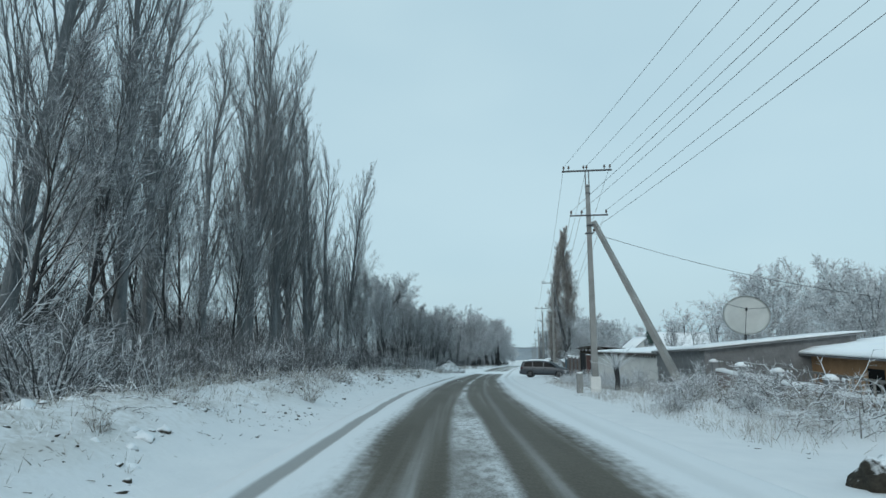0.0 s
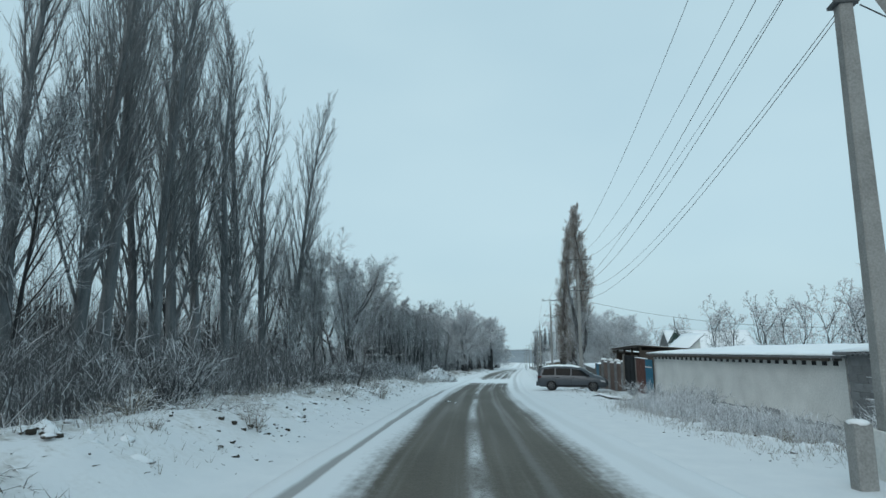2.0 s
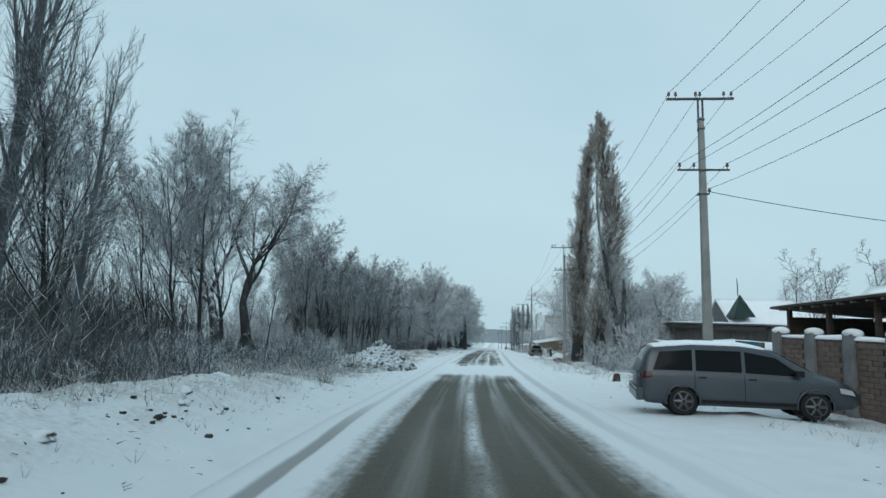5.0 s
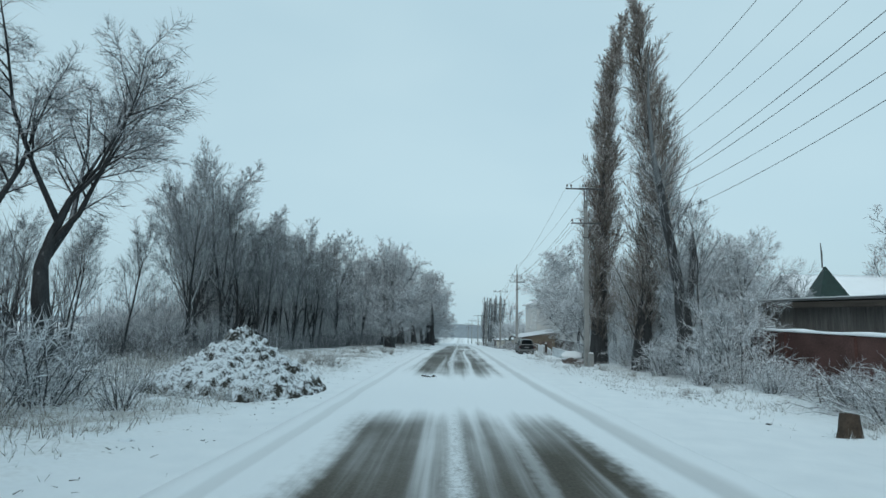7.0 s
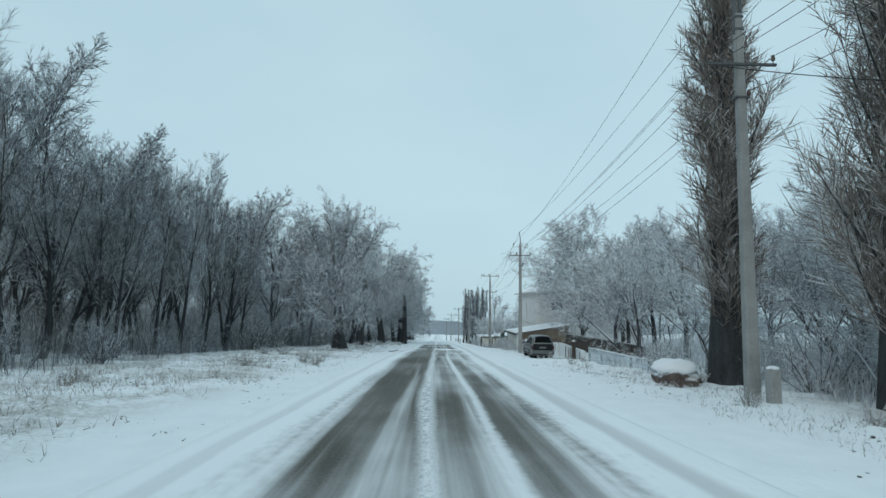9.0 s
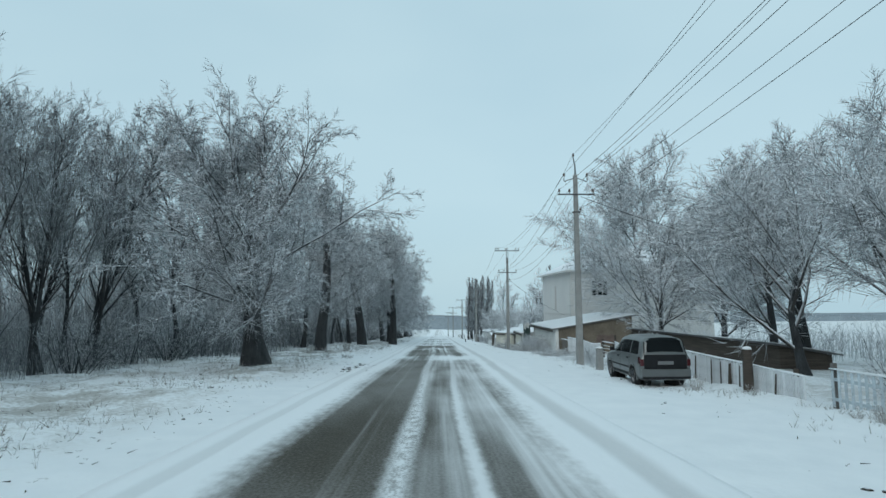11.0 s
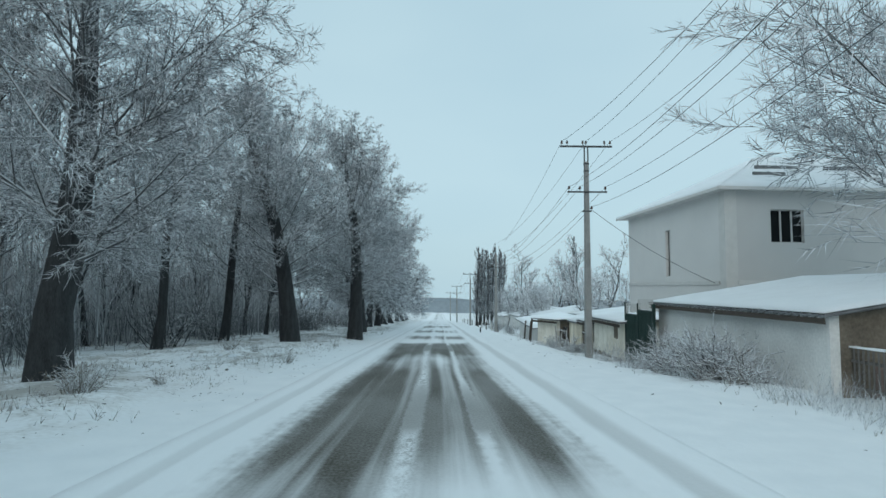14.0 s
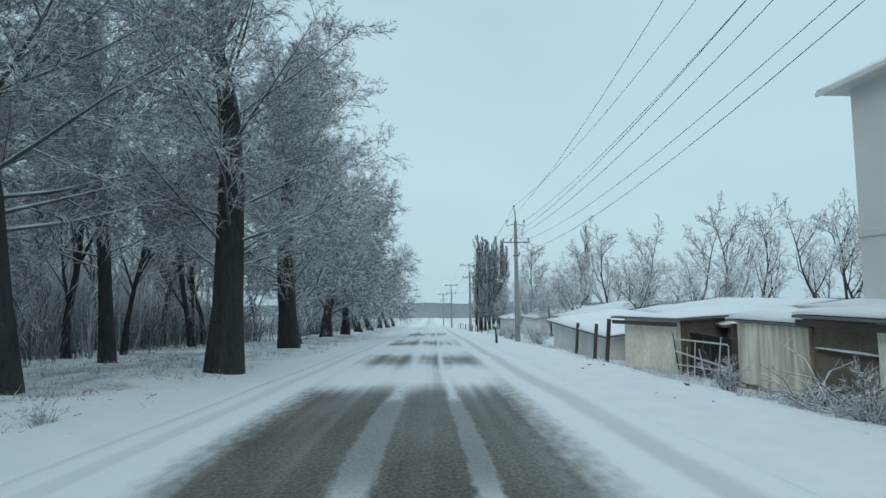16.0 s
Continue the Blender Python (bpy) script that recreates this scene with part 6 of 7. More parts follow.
for k in range(9):
    x = -0.9 + k * 0.3
    for sgn in (1, -1):
        a, b = (x, 0.1), (x + 0.95, 1.05)
        pts_ = [(max(0.0, min(1.85, u)), v) for u, v in ((a[0], a[1]), (b[0], b[1]))]
        pts_ = [(u, a[1] + (u - a[0])) for u, v in pts_]
        if pts_[1][0] - pts_[0][0] > 0.1:
            part("slat", tubed([((u if sgn > 0 else 1.85 - u), 0.012 * sgn, v) for u, v in pts_], 0.016, 4), PALE, lt)
for z in (0.1, 1.07):
    part("rail", boxed(0, 1.85, -0.025, 0.025, z - 0.025, z + 0.025), PALE, lt)
for x in (0.0, 1.85):
    part("post", boxed(x - 0.05, x + 0.05, 0.03, 0.13, -0.4, 1.3, bevel=0.01), DARKWOOD, lt)
pp = thing("fence_post", pose(8.42, 129.4, ground(8.42, 129.4)), "thick dark wooden fence post capped with snow", "post")
part("shaft", tubed([(0, 0, -0.4), (0, 0, 1.22)], [0.15, 0.13], 10), DARKWOOD, pp)
part("snow_cap", tubed([(0, 0, 1.222), (0, 0, 1.28), (0, 0, 1.31)], [0.13, 0.11, 0.03], 10), ROOF_SNOW, pp, "cap of snow", True)
dg = thing("dark_gate", along(13.75, 105.6, 13.9, 102.9)[0], "dark sheet-metal yard gate with a white post", "gate")
for x0, x1 in ((0.15, 1.38), (1.42, 2.65)):
    part("leaf", boxed(x0, x1, 0, 0.05, -0.1, 2.0, bevel=0.01), BLACK, dg)
    for z in (0.15, 1.0, 1.85):
        part("rail", boxed(x0 + 0.02, x1 - 0.02, -0.035, -0.002, z - 0.03, z + 0.03), STEEL, dg)
part("post", boxed(-0.1, 0.12, -0.08, 0.14, -0.4, 1.9, bevel=0.015), PALE, dg, "white painted post")
part("post", boxed(2.68, 2.86, -0.08, 0.1, -0.4, 2.1, bevel=0.015), DARKWOOD, dg)


def sheet_fence(far, near, n, seed):
    """Metal sheets hung between posts, their top edges sagging."""
    m, ln = along(*far, *near)
    t = thing("sheet_fence", m, "pale blue metal sheet fence sagging between posts", "fence", "sheet fences")
    w = ln / n
    for k in range(n):
        hh = 1.12 - 0.1 * ((k + seed) % 2)
        part("panel", sheet(lambda a, b: tuple((k * w + (w - 0.08) * a, q + 0.05 * math.sin(a * 5 + k + seed) * b, -0.3 + b * (hh + 0.3 - 0.13 * math.sin(a * math.pi))) for q in (0.0, 0.03)), 12, 6), FROSTWOOD, t, smooth=True)
        part("panel_snow", tubed([(k * w + (w - 0.08) * a, 0.015 + 0.05 * math.sin(a * 5 + k + seed), hh - 0.13 * math.sin(a * math.pi) + 0.02) for a in (0, 0.25, 0.5, 0.75, 1)], 0.035, 6), ROOF_SNOW, t, "thin line of snow", True)
    for k in range(n + 1):
        part("post", boxed(k * w - 0.08, k * w - 0.0, 0.06, 0.16, -0.4, 1.42, bevel=0.01), DARKWOOD, t)
    return t


sheet_fence((9.05, 153.0), (9.4, 149.2), 1, 0)
sheet_fence((9.62, 147.2), (9.95, 144.4), 1, 1)
picket_fence((9.42, 149.05), (9.6, 147.35), 1.0, "ladder-like fence of thin snowy rails", FROSTWOOD, gap=0.2, horizontal=True, post_mat=DARKWOOD, posts=1.65)
picket_fence((8.97, 154.0), (9.04, 153.1), 1.15, "wattle fence of thin snowy sticks", FROSTWOOD, gap=0.12, horizontal=True, posts=0.85)
picket_fence((8.76, 156.3), (8.96, 154.05), 1.2, "fence of thin upright frosted sticks", FROSTWOOD, gap=0.1, w=0.05)
picket_fence((8.6, 158.2), (8.75, 156.35), 1.2, "fence of thin upright sticks", GREYWOOD, gap=0.14, w=0.04)

# dark barn in the trees and the roadside shed with corrugated roof
shed((12.95, 154.5), (14.2, 138), 2.4, 1.75, 1.35, "dark plank barn behind the garden trees", DARKWOOD, snow=0.05, name="dark_barn")
rs, rsl = shed((8.0, 168.6), (8.15, 158.0), 6.0, 2.05, 3.05, "roadside shed with pale wall, brown plastered end and snowy corrugated roof", WHITEWASH, MUD, roof=SLATE, snow=0.12, name="roadside_shed", ribs=True, z=-7.4)

for x0, z0, z1, sd in ((1.0, 0.2, 0.9, 31.0), (3.2, 0.9, 1.6, 32.0)):
    scar = part("plaster_scar", ragged(x0, x0 + 1.5, z0, z1, 0.0, sd, 0.012, 0.2), BRICK, rs, "bare brick where the plaster fell")
    scar.matrix_basis = Matrix.Translation((rsl, 0, 0)) @ Matrix.Rotation(radians(90), 4, "Z")
part("eave_board", boxed(-0.25, rsl + 0.25, -0.29, -0.25, 1.86, 2.0), DARKWOOD, rs, "dark eave board")

# two-storey house
hz = ground(11.6, 177)
house = thing("two_storey_house", pose(12.3, 171.6, 0, 0, 0, 4.5), "two-storey beige rendered house with a snowy hip roof", "house")
HW, HD, EAVE = 15.0, 11.7, -0.1


def wall_with(name, ln, z0, z1, holes, m, material, t=0.35):
    """A wall along x with real openings (x0, x1, z0, z1)."""
    xs = sorted({0.0, ln, *(v for h in holes for v in h[:2])})
    zs = sorted({z0, z1, *(v for h in holes for v in h[2:])})
    bm = bmesh.new()
    for a, b in zip(xs, xs[1:]):
        for c, d in zip(zs, zs[1:]):
            if not any(h[0] <= a and b <= h[1] and h[2] <= c and d <= h[3] for h in holes):
                box(bm, a, b, 0, t, c, d)
    bmesh.ops.remove_doubles(bm, verts=bm.verts[:], dist=0.0005)
    bm.transform(m)
    return part(name, bm, material, house)


def pane(x0, x1, z0, z1, m, lights):
    w = part("window", boxed(x0, x1, 0.16, 0.19, z0, z1), WINDOW, house, "dark glazed window")
    w.matrix_basis = m
    bm = bmesh.new()
    n = len(lights)
    xs = [x0 + (x1 - x0) * i / lights[0] for i in range(lights[0] + 1)]
    for x in xs:
        box(bm, x - 0.035, x + 0.035, 0.1, 0.158, z0 + 0.04, z1 - 0.04)
    box(bm, x0, x1, 0.1, 0.158, z0, z0 + 0.05)
    box(bm, x0, x1, 0.1, 0.158, z1 - 0.05, z1)
    f = part("window_frame", bm, PALE, w)
    return w


I4 = Matrix.Identity(4)
front_w = [(2.25, 3.9, -2.55, -0.95), (8.1, 9.7, -2.55, -0.95)]
wall_with("front_wall", HW, hz - 1, EAVE, front_w, I4, BEIGE)
for h in front_w:
    pane(*h, I4, (3,))
SIDE = Matrix.Translation((0, HD, 0)) @ Matrix.Rotation(radians(-90), 4, "Z")
side_w = [(HD - 6.25, HD - 5.65, -4.05, -1.4)]
wall_with("road_wall", HD, hz - 1, EAVE, side_w, SIDE, BEIGE)
for h in side_w:
    pane(*h, SIDE, (2,))
part("back_wall", boxed(0.36, HW, HD - 0.35, HD - 0.003, hz - 1, EAVE), BEIGE, house)
part("yard_wall", boxed(HW - 0.35, HW - 0.003, 0.36, HD - 0.36, hz - 1, EAVE), BEIGE, house)
part("corner_pilaster", boxed(-0.04, 0.55, -0.05, 0.5, hz - 1, EAVE - 0.02, bevel=0.02), PALE, house, "pale corner strip")
part("string_course", boxed(0.56, HW + 0.02, -0.06, -0.003, -4.55, -4.35, bevel=0.02), PALE, house)
part("string_course", boxed(-0.06, -0.003, 0.52, HD + 0.02, -4.55, -4.35, bevel=0.02), PALE, house)
part("soffit", boxed(-0.55, HW + 0.55, -0.55, HD + 0.55, EAVE, EAVE + 0.09), PALE, house)
part("gutter", boxed(-0.62, HW + 0.62, -0.64, -0.56, EAVE - 0.03, EAVE + 0.12, bevel=0.02), BEIGE, house)
part("gutter", boxed(-0.64, -0.56, -0.55, HD + 0.62, EAVE - 0.03, EAVE + 0.12, bevel=0.02), BEIGE, house)
e, rz = EAVE + 0.09, EAVE + 3.0
c0, c1, c2, c3 = (-0.56, -0.56, e), (HW + 0.56, -0.56, e), (HW + 0.56, HD + 0.56, e), (-0.56, HD + 0.56, e)
r0, r1 = (5.6, HD / 2, rz), (HW - 5.6, HD / 2, rz)
bm = bmesh.new()
vv = [bm.verts.new(p) for p in (c0, c1, c2, c3, r0, r1)]
for f in ((0, 1, 5, 4), (2, 3, 4, 5), (1, 2, 5), (3, 0, 4), (0, 3, 2, 1)):
    bm.faces.new([vv[i] for i in f])
part("roof", bm, SLATE, house)
for a, b, c, d in ((c0, c1, r1, r0), (c2, c3, r0, r1), (c1, c2, r1, r1), (c3, c0, r0, r0)):
    part("roof_snow", snow_slab(a, b, c, d, 0.13, lift=0.015, seed=a[0]), ROOF_SNOW, house, "smooth cover of snow", True)
for x0, x1, s in ((3.2, 5.6, 0.5), (2.2, 3.9, 0.28), (7.0, 9.2, 0.5), (9.5, 11.5, 0.3)):
    y = -0.56 + s * (HD / 2 + 0.56)
    z = e + s * (rz - e)
    part("snow_guard", boxed(x0, x1, y - 0.04, y, z + 0.12, z + 0.3), SLATE, house, "grey snow-guard rail")

# green gate and the row of yellowed sheds
gt, gtl = along(7.35, 171.0, 7.45, 167.7)
green = thing("green_gate", gt, "dark green corrugated gate with a pale openwork top", "gate")
for x0, x1, h in ((0.05, 1.55, 2.2), (1.65, 3.25, 2.42)):
    panel(green, x0, x1, h, GREEN, ribs=int((x1 - x0) / 0.14))
    bm = boxed(x0, x1, 0.0, 0.04, h + 0.4, h + 0.46)
    box(bm, x0, x0 + 0.05, 0.0, 0.04, h, h + 0.4)
    box(bm, x1 - 0.05, x1, 0.0, 0.04, h, h + 0.4)
    for k in range(int((x1 - x0) / 0.2)):
        x = x0 + 0.1 + k * 0.2
        box(bm, x, x + 0.03, 0.005, 0.035, h + 0.05, h + 0.39)
        box(bm, x - 0.05, x + 0.1, 0.01, 0.03, h + 0.18 + 0.08 * (k % 2), h + 0.23 + 0.08 * (k % 2))
    part("openwork", bm, PALE, green, "pale openwork crest with snow")
for x in (0.0, 1.6, 3.3):
    part("post", boxed(x - 0.05, x + 0.06, -0.03, 0.09, -0.5, 2.7, bevel=0.01), GREEN, green)



SG = "yellowed sheds by the road"
sa, la = shed((7.2, 176.2), (7.3, 171.1), 3, 1.95, 2.15, "limewashed shed with a stained yellow wall and snowy roof", YELLOWWASH, snow=0.16, name="shed", group=SG)
part("eave_board", boxed(-0.2, la + 0.2, -0.29, -0.25, 1.78, 1.92), DARKWOOD, sa, "dark split eave board")
part("plinth", ragged(0.1, la - 0.1, -0.6, 0.28, 0.0, 2.0, 0.03, 0.16, 14), MUD, sa, "bare mud where the plaster fell")
part("plaster_scar", ragged(la - 1.5, la - 0.9, 1.2, 1.85, 0.0, 4.0, 0.012, 0.2), MUD, sa)
sb, lb = shed((7.25, 179.2), (7.35, 176.4), 2.6, 1.8, 2.0, "mud-plastered shed with a broken front and snowy roof", MUD, snow=0.15, name="shed", group=SG)
part("plaster_pier", ragged(lb - 0.95, lb - 0.45, -0.5, 1.78, 0.0, 6.0, 0.07, 0.12), YELLOWWASH, sb, "leaning strip of pale plaster")
# the wall is whole here; the gap's shade is a black slab on it
part("dark_gap", ragged(lb - 0.42, lb + 0.05, 0.2, 1.76, 0.0, 8.0, 0.02, 0.1), BLACK, sb, "black slab for the shade of a gap in the wall")
part("plaster_remnant", ragged(lb - 0.3, lb + 0.12, -0.5, 0.75, 0.0, 9.0, 0.06, 0.16), WHITEWASH, sb)
part("eave_board", boxed(-0.2, lb + 0.2, -0.29, -0.25, 1.62, 1.76), DARKWOOD, sb, "dark split eave board")
part("beam", boxed(0.15, lb - 1.0, -0.07, -0.002, 1.05, 1.14), DARKWOOD, sb)
part("snow_ledge", snow_slab((0.15, -0.08, 1.14), (lb - 1.0, -0.08, 1.14), (lb - 1.0, -0.01, 1.14), (0.15, -0.01, 1.14), 0.04), ROOF_SNOW, sb, "thin line of snow", True)
part("board", tubed([(0.3, -0.5, 0.05), (1.3, -0.35, 0.42)], 0.06, 6), DARKWOOD, sb)
sc_, lc = shed((7.12, 182.3), (7.3, 179.5), 2.2, 1.8, 1.82, "limewashed shed with brown streaks under a thick snow cap", STAINED, snow=0.36, name="shed", group=SG, eave=0.14)
part("plinth", ragged(0.1, lc - 0.1, -0.6, 0.2, 0.0, 12.0, 0.03, 0.14, 10), MUD, sc_, "bare mud where the plaster fell")
part("corner_post", boxed(-0.1, 0.02, -0.12, -0.0, -0.4, 1.75, bevel=0.01), DARKWOOD, sc_)
sd_, ld = shed((6.0, 188.5), (7.1, 186.4), 2.6, 1.85, 1.9, "limewashed shed with a smooth yellow front and thin roof", YELLOWWASH, MUD, snow=0.08, name="shed", group=SG, eave=0.35)
part("eave_board", boxed(-0.3, ld + 0.3, -0.34, -0.3, 1.66, 1.8), DARKWOOD, sd_, "dark split eave board")
shed((6.9, 207), (6.6, 192), 4, 1.75, 2.3, "low pale shed with a broken snowy roof", WHITEWASH, snow=0.14, name="shed", group=SG, eave=0.5)
shed((10.3, 184), (10.0, 174), 4, 2.0, 2.35, "snowy back shed behind the row", MUD, snow=0.2, name="shed", group=SG)
shed((9.6, 196), (9.2, 187), 4, 1.9, 2.3, "snowy back shed behind the row", DARKWOOD, snow=0.16, name="shed", group=SG)
shed((12.5, 206), (13, 196), 6, 2.2, 2.9, "snowy outbuilding beyond the sheds", WHITEWASH, snow=0.25, name="outbuilding")
# collapsed sticks between the sheds
sticks = thing("stick_fence", along(7.0, 186.2, 7.1, 182.6)[0], "broken fence of snowy sticks and dark boards", "fence")
sr = random.Random(3)
for k in range(16):
    x = k * 0.22
    part("stick", tubed([(x, sr.uniform(-0.1, 0.1), -0.2), (x + sr.uniform(-0.25, 0.25), sr.uniform(-0.1, 0.2), sr.uniform(0.9, 1.5))], [0.03, 0.018], 5), DARKWOOD if k % 3 else PALE, sticks)
for z, w in ((0.35, 0.2), (0.8, -0.15), (1.2, 0.1)):
    part("rail", tubed([(0, -0.06, z), (3.5, -0.06, z + w)], 0.028, 5), PALE, sticks)
part("backing", boxed(0, 3.5, 0.5, 0.55, -0.3, 1.4), BLACK, sticks)
for x, y in ((5.6, 189.6), (6.0, 193.0), (6.1, 197)):
    pp = thing("old_post", pose(x, y, ground(x, y), 3, 4, 0), "dark weathered post leaning before a shed", "post", "old posts")
    part("shaft", boxed(-0.07, 0.07, -0.06, 0.06, -0.4, 1.7, bevel=0.015), DARKWOOD, pp)
for k in range(12):
    x, y = 4.6 - k * 0.18, 208 + k * 7
    pp = thing("old_post", pose(x, y, ground(x, y), 0, 0, 0), "small pale roadside post in the snow", "post", "roadside posts")
    part("shaft", boxed(-0.07, 0.07, -0.07, 0.07, -0.3, 0.9, bevel=0.02), PALE if k % 2 else DARKWOOD, pp)
pp = thing("bollard", pose(2.4, 202, ground(2.4, 202)), "small black roadside bollard in the snow", "bollard")
part("shaft", tubed([(0, 0, -0.2), (0, 0, 0.5)], 0.07, 10), BLACK, pp)
for x, y in ((11, 215), (10, 232), (9, 250)):
    shed((x - 0.5, y + 9), (x, y), 6, 2.2, 3.4, "low village house with a snowy roof down the road", WHITEWASH, snow=0.25, name="house", group="houses down the road")

# far hills and woods closing the valley, distance haze put into their colour
for k, (y0, z0, amp, sd) in enumerate(((640, -20, 5, 1.0), (900, -30, 16, 4.0))):
    verts, faces = [], []
    nx = 160
    for i in range(nx + 1):
        x = -900 + 1800 * i / nx
        h = amp * (0.7 + 0.5 * noise.noise((x * 0.006, sd, 0)) + 0.25 * noise.noise((x * 0.05, sd, 0)))
        verts += [(x, y0, z0 - 20), (x, y0 + 10, z0 + h), (x, y0 + 120, z0 + h * 0.8)]
    for i in range(nx):
        a = i * 3
        faces += [(a, a + 3, a + 4, a + 1), (a + 1, a + 4, a + 5, a + 2)]
    tagged(mesh_object("far_woods", verts, faces, HAZED_WOODS), "far wooded ridge closing the valley, haze put into its colour", "backdrop", kind="structure")

# ---- parked cars ----


def car(name, m, label, stations, paint, wheel_x, track, tyre, windows, screens, seams, side_lamps, fittings, snow=0.05):
    """stations: x, floor, belt, roof, half width, half roof width, from the rear to the nose."""
    t = thing(name, m, label, "car")
    cols = np.array(stations).T
    x_min, x_max = stations[0][0], stations[-1][0]

    def half(x):
        """Half section from the floor's middle round to the roof's middle."""
        zf, zb, zr, w, wr = (float(np.mean([np.interp(x + d, cols[0], c) for d in (-0.06, -0.03, 0, 0.03, 0.06)])) for c in cols[1:])
        h = max(zr - zb, 0.03)
        k = min(1.0, h / 0.3)
        side = [(0.975 * w, zf + 0.14), (0.995 * w, zf + 0.32 * (zb - zf)), (w, zf + 0.55 * (zb - zf)), (0.99 * w, zf + 0.86 * (zb - zf)), (0.965 * w, zb)]
        side += [(0.955 * w + (wr - 0.955 * w) * q ** 1.2, zb + (h - 0.09 * k) * q) for q in (0.05, 0.3, 0.55, 0.8, 1.0)]
        top = [(wr - 0.05 * k, zr - 0.035 * k), (wr - 0.14 * k, zr - 0.008 * k), (wr * 0.5, zr + 0.012), (0, zr + 0.02)]
        return [(0, zf), (0.8 * w, zf), (0.92 * w, zf + 0.04)], side, top

    def side_y(x, z):
        sd = half(x)[1]
        return float(np.interp(z, [q[1] for q in sd], [q[0] for q in sd]))

    def glass_z(x, f):
        zb, zr = np.interp(x, cols[0], cols[2]), np.interp(x, cols[0], cols[3])
        return zb + 0.03 + f * (zr - 0.12 - zb - 0.03)

    def roof_z(x, y):
        _, sd, tp = half(x)
        q = [*reversed(tp), sd[-1]]
        return float(np.interp(abs(y), [v[0] for v in q], [v[1] for v in q]))

    def patch(part_name, corners, material, lift, nu=8, nv=4, label=""):
        """A thin plate lying on the side; corners (x, z): low rear, low front, high front, high rear."""
        for sgn in (1, -1):
            def fn(u, v):
                lo = [corners[0][i] * (1 - u) + corners[1][i] * u for i in (0, 1)]
                hi = [corners[3][i] * (1 - u) + corners[2][i] * u for i in (0, 1)]
                x, z = lo[0] * (1 - v) + hi[0] * v, lo[1] * (1 - v) + hi[1] * v
                y = side_y(x, z)
                return (x, sgn * (y + lift), z), (x, sgn * (y - 0.012), z)
            part(part_name, sheet(fn, nu, nv), material, t, label, smooth=False)

    bm = bmesh.new()
    n = 76
    rings = []
    for i in range(n + 1):
        x = x_min + (x_max - x_min) * i / n
        pts = [q for group in half(x) for q in group]
        rings.append([bm.verts.new((x, y, z)) for y, z in pts] + [bm.verts.new((x, -y, z)) for y, z in pts[-2:0:-1]])
    k = len(rings[0])
    for a, b in zip(rings, rings[1:]):
        for i in range(k):
            q = [a[i], a[(i + 1) % k], b[(i + 1) % k], b[i]]
            c = sum((v.co for v in q), Vector()) / 4
            if any(math.hypot(c.x - wx, c.z - tyre) < tyre * 1.16 for wx in wheel_x) and abs(c.y) > track - 0.12:
                continue
            bm.faces.new(q)
    bm.faces.new(rings[0])
    bm.faces.new(rings[-1][::-1])
    part("body", bm, paint, t, smooth=True)
    for x0, x1, x2, x3 in windows:  # bottom from x0 to x1, top from x2 to x3
        patch("side_window", [(x0, glass_z(x0, 0.02)), (x1, glass_z(x1, 0.02)), (x3, glass_z(x3, 0.95)), (x2, glass_z(x2, 0.95))], WINDOW, 0.008)
    for nm, xa, xb, wy in screens:
        part(nm, sheet(lambda u, v: tuple((xa + (xb - xa) * v, wy * (2 * u - 1) * (1 - 0.1 * v if xb < 0 else 1 + 0.12 * v), roof_z(xa + (xb - xa) * v, wy * (2 * u - 1)) + q) for q in (0.012, -0.012)), 10, 6), WINDOW, t)
    for x in seams:
        zb = float(np.interp(x, cols[0], cols[2]))
        patch("door_seam", [(x, 0.36), (x + 0.014, 0.36), (x + 0.014, zb), (x, zb)], BLACK, 0.003, 1, 6)
        patch("door_handle", [(x + 0.09, zb - 0.13), (x + 0.26, zb - 0.13), (x + 0.26, zb - 0.09), (x + 0.09, zb - 0.09)], BLACK, 0.025, 2, 1)
    for nm, material, corners in side_lamps:
        patch(nm, corners, material, 0.012, 3, 3)
    sx0, sx1 = wheel_x[0] + tyre * 1.2, wheel_x[1] - tyre * 1.2
    patch("sill", [(sx0, 0.30), (sx1, 0.30), (sx1, 0.38), (sx0, 0.38)], BLACK, 0.006, 8, 1)
    for sgn in (1, -1):
        for wx in wheel_x:
            part("wheel_well", tubed([(wx, sgn * (track - 0.34), tyre), (wx, sgn * (track - 0.09), tyre)], tyre * 1.22, 20), BLACK, t)
            arc = []
            for i in range(17):
                an = radians(-14 + 208 * i / 16)
                x, z = wx + tyre * 1.17 * math.cos(an), tyre + tyre * 1.17 * math.sin(an)
                arc.append((x, sgn * (side_y(x, z) - 0.004), z))
            part("arch_trim", tubed(arc, 0.03, 6), paint, t, smooth=True)
            prof = [(-0.06, 0.88), (-0.05, 0.97), (-0.03, 1.0), (0.11, 1.0), (0.135, 0.97), (0.15, 0.88), (0.152, 0.7)]
            wh = part("wheel", tubed([(wx, sgn * (track + a), tyre) for a, _ in prof], [tyre * r for _, r in prof], 28), RUBBER, t, smooth=True)
            bm = tubed([(wx, sgn * (track + 0.12), tyre), (wx, sgn * (track + 0.154), tyre)], [tyre * 0.69, tyre * 0.66], 24)
            tube(bm, [(wx, sgn * (track + 0.15), tyre), (wx, sgn * (track + 0.172), tyre)], [tyre * 0.2, tyre * 0.16], 12)
            # solid disc coloured black for the shade between the spokes
            part("rim", bm, BLACK, wh, "black disc for the shade behind the spokes")
            for j in range(6):
                an = j * math.pi / 3
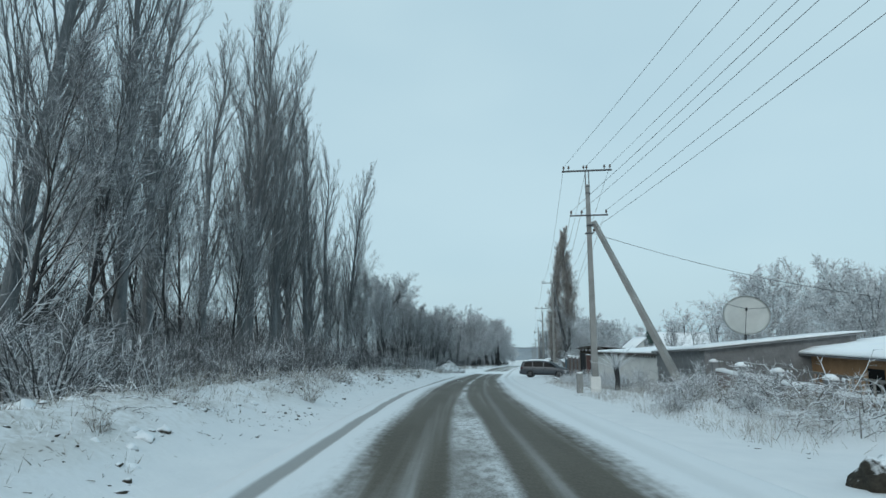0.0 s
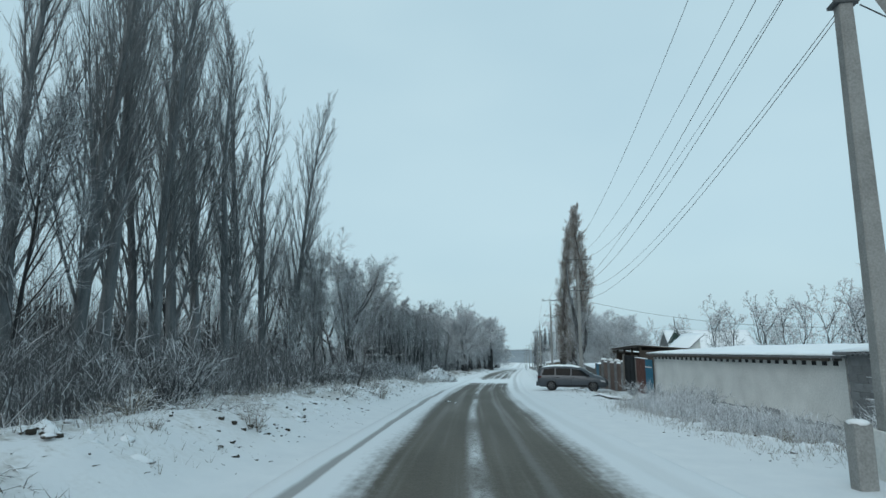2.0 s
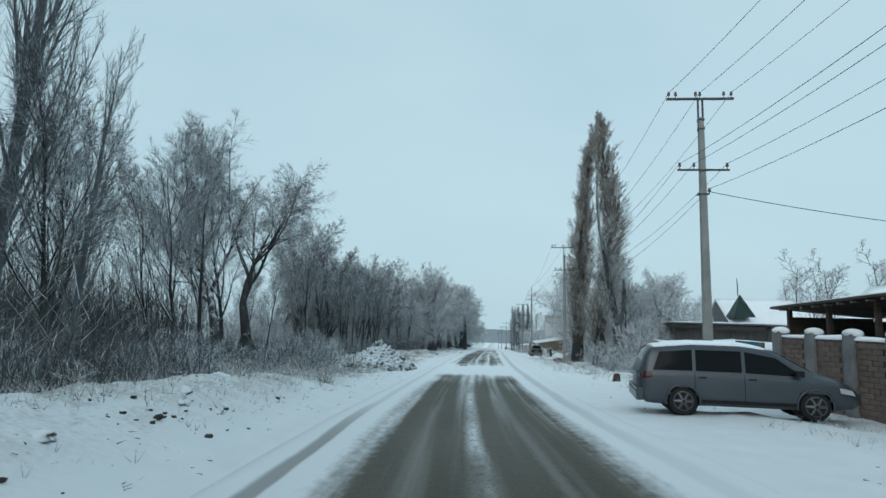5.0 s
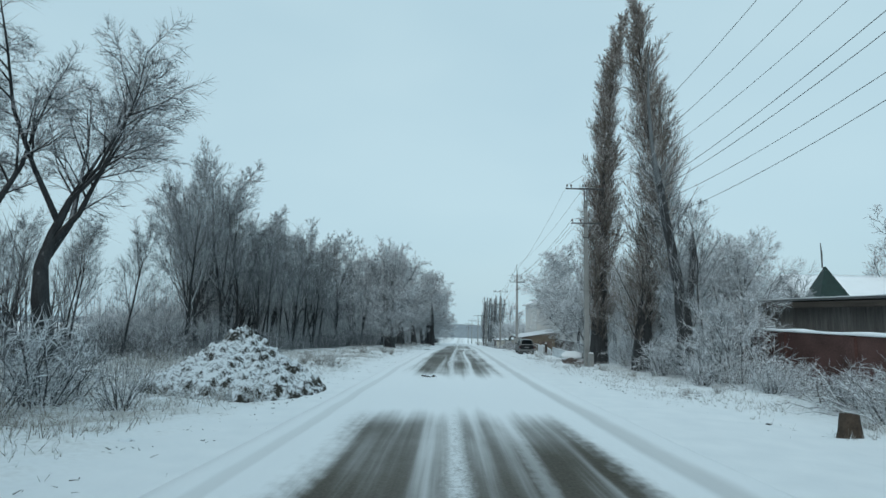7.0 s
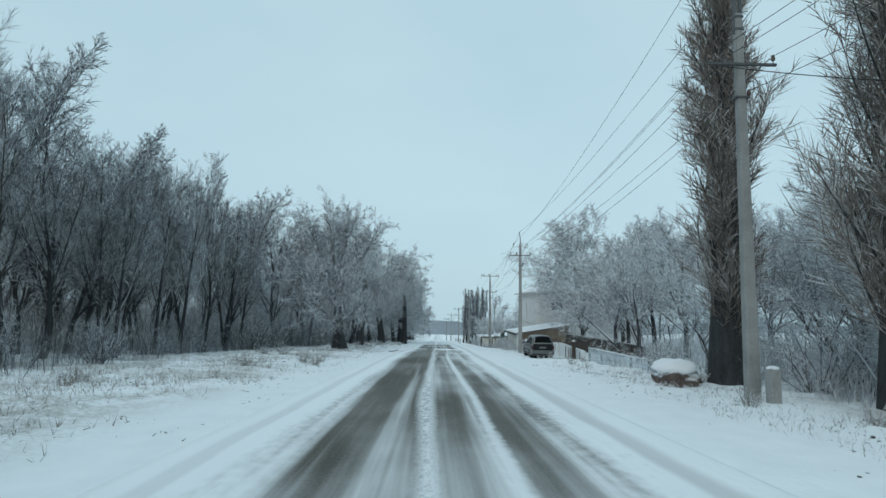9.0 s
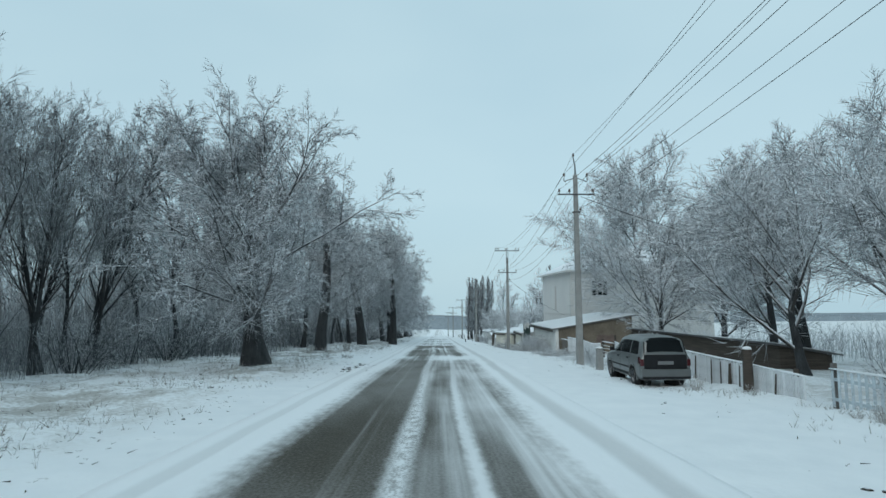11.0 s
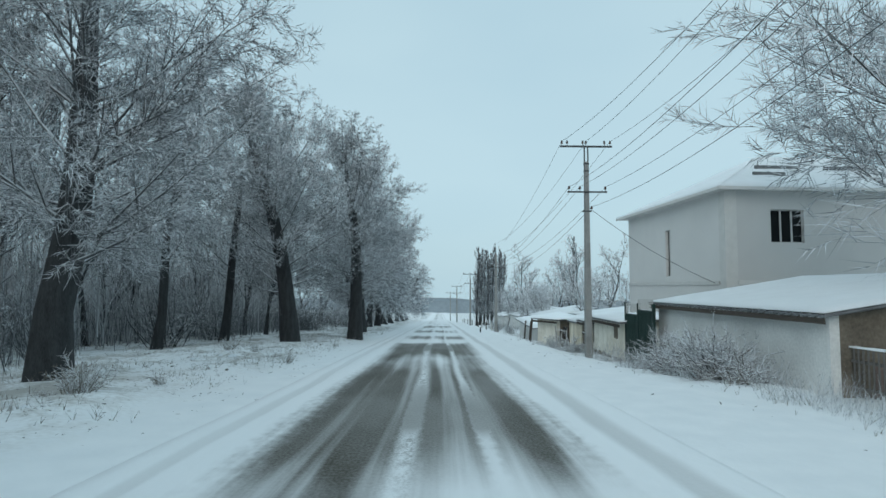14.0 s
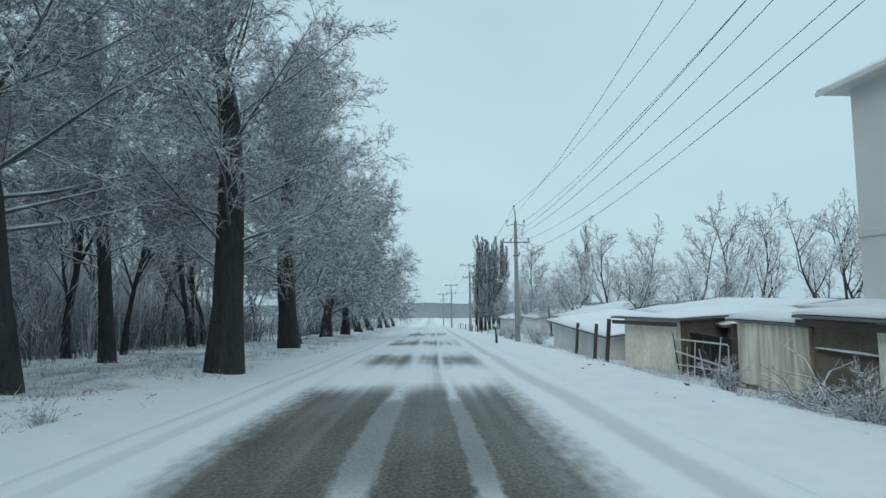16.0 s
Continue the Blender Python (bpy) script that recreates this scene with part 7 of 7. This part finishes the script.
                part("spoke", tubed([(wx + tyre * 0.1 * math.cos(an), sgn * (track + 0.168), tyre + tyre * 0.1 * math.sin(an)), (wx + tyre * 0.64 * math.cos(an), sgn * (track + 0.16), tyre + tyre * 0.64 * math.sin(an))], [tyre * 0.13, tyre * 0.1], 5), RIM, wh)
            ring = [(wx + tyre * 0.66 * math.cos(2 * math.pi * i / 24), sgn * (track + 0.156), tyre + tyre * 0.66 * math.sin(2 * math.pi * i / 24)) for i in range(25)]
            part("rim_edge", tubed(ring, 0.016, 5), RIM, wh, "grey alloy rim edge")
    for nm, material, dims in fittings:
        part(nm, boxed(*dims, bevel=0.014), material, t)
    if snow:
        top = [q for q in stations if q[3] > max(cols[3]) - 0.12]
        a, b = top[0], top[-1]
        part("roof_snow", sheet(lambda u, v: tuple((a[0] + (b[0] - a[0]) * u, (2 * v - 1) * (a[5] - 0.05), roof_z(a[0] + (b[0] - a[0]) * u, (2 * v - 1) * (a[5] - 0.05)) + q * (min(1.0, 6 * min(u, 1 - u, v, 1 - v)) * (0.8 + 0.4 * noise.noise((u * 5, v * 4, 2.0)))) + 0.004) for q in (snow, 0.0)), 24, 12), ROOF_SNOW, t, "thin layer of snow", True)
    return t


vx, vy = 8.35, 64.8
car("minivan", pose(vx, vy, ground(vx, vy) - 0.02, 0, 0, -6) @ Matrix.Scale(1.1, 4), "grey minivan parked across the verge with snow on its roof",
    [(-2.43, 0.45, 0.86, 0.90, 0.74, 0.68), (-2.39, 0.31, 0.96, 1.12, 0.85, 0.73), (-2.30, 0.25, 1.0, 1.40, 0.885, 0.71), (-2.14, 0.23, 1.01, 1.60, 0.895, 0.70), (-1.2, 0.22, 1.01, 1.69, 0.905, 0.70), (-0.1, 0.22, 1.0, 1.68, 0.905, 0.70), (0.55, 0.22, 0.98, 1.60, 0.905, 0.69),
     (1.05, 0.22, 0.97, 1.33, 0.90, 0.69), (1.5, 0.22, 0.95, 1.06, 0.895, 0.72), (1.95, 0.24, 0.87, 0.95, 0.88, 0.72), (2.28, 0.27, 0.72, 0.80, 0.82, 0.66), (2.42, 0.36, 0.58, 0.62, 0.68, 0.58)],
    TAUPE, (-1.45, 1.42), 0.735, 0.33, [(-2.12, -1.22, -1.95, -1.2), (-1.14, -0.12, -1.12, -0.1), (-0.04, 1.22, -0.02, 0.66)],
    [("windscreen", 0.66, 1.42, 0.56), ("rear_window", -2.34, -2.16, 0.60)], [-1.18, -0.08], [("tail_lamp", REDLAMP, [(-2.37, 0.84), (-2.14, 0.86), (-2.14, 1.0), (-2.34, 1.0)]), ("headlamp", CLEARLAMP, [(1.95, 0.66), (2.26, 0.6), (2.2, 0.72), (1.92, 0.78)])],
    [("tail_lamp", REDLAMP, (-2.43, -2.38, -0.82, -0.5, 0.82, 0.96)), ("tail_lamp", REDLAMP, (-2.43, -2.38, 0.5, 0.82, 0.82, 0.96)), ("bar", PLATE, (-2.455, -2.435, -0.26, 0.26, 0.66, 0.77)), ("bumper", TAUPE, (-2.52, -2.36, -0.84, 0.84, 0.3, 0.6)), ("bumper_strip", BLACK, (-2.53, -2.5, -0.8, 0.8, 0.5, 0.54)),
     ("mirror", BLACK, (0.98, 1.16, -1.06, -0.9, 1.0, 1.14)), ("mirror", BLACK, (0.98, 1.16, 0.9, 1.06, 1.0, 1.14))])
sx, sy = 6.53, 132.75
car("hatchback", pose(sx, sy, ground(sx, sy) - 0.02, 0, 0, 92) @ Matrix.Diagonal((0.95, 0.95, 1.07, 1)), "silver hatchback with dark tailgate parked on the snowy verge",
    [(-1.99, 0.34, 0.86, 0.92, 0.80, 0.72), (-1.96, 0.27, 0.90, 1.08, 0.84, 0.70), (-1.90, 0.24, 0.93, 1.36, 0.85, 0.67), (-1.80, 0.22, 0.94, 1.47, 0.85, 0.66), (-1.0, 0.21, 0.94, 1.51, 0.855, 0.65), (-0.1, 0.21, 0.93, 1.50, 0.855, 0.65), (0.35, 0.21, 0.91, 1.42, 0.855, 0.645),
     (0.78, 0.21, 0.90, 1.18, 0.85, 0.65), (1.12, 0.21, 0.89, 0.99, 0.85, 0.68), (1.6, 0.23, 0.80, 0.88, 0.83, 0.68), (1.9, 0.27, 0.66, 0.72, 0.76, 0.62), (2.0, 0.35, 0.54, 0.57, 0.63, 0.54)],
    SILVER, (-1.25, 1.22), 0.69, 0.31, [(-1.68, -0.98, -1.52, -0.96), (-0.9, -0.02, -0.88, 0.0), (0.06, 0.92, 0.08, 0.44)],
    [("windscreen", 0.42, 1.08, 0.54), ("rear_window", -1.975, -1.80, 0.72)], [-0.94, 0.02], [("tail_lamp", REDLAMP, [(-1.92, 0.72), (-1.78, 0.74), (-1.80, 0.92), (-1.90, 0.92)]), ("side_strip", BLACK, [(-0.9, 0.52), (0.86, 0.52), (0.86, 0.57), (-0.9, 0.57)])],
    [("tailgate", BLACK, (-2.0, -1.9, -0.72, 0.72, 0.57, 0.99)), ("tail_lamp", REDLAMP, (-2.005, -1.9, -0.84, -0.725, 0.66, 0.86)), ("tail_lamp", REDLAMP, (-2.005, -1.9, 0.725, 0.84, 0.66, 0.86)), ("bar", PLATE, (-2.02, -2.002, -0.26, 0.26, 0.70, 0.80)), ("bumper", SILVER, (-2.05, -1.86, -0.82, 0.82, 0.32, 0.57)), ("bumper_strip", BLACK, (-2.06, -1.9, -0.8, 0.8, 0.28, 0.36)),
     ("headlamp", CLEARLAMP, (1.75, 1.97, -0.74, -0.5, 0.58, 0.7)), ("mirror", BLACK, (0.62, 0.78, -0.98, -0.84, 0.94, 1.06)), ("mirror", BLACK, (0.62, 0.78, 0.84, 0.98, 0.94, 1.06))], snow=0)
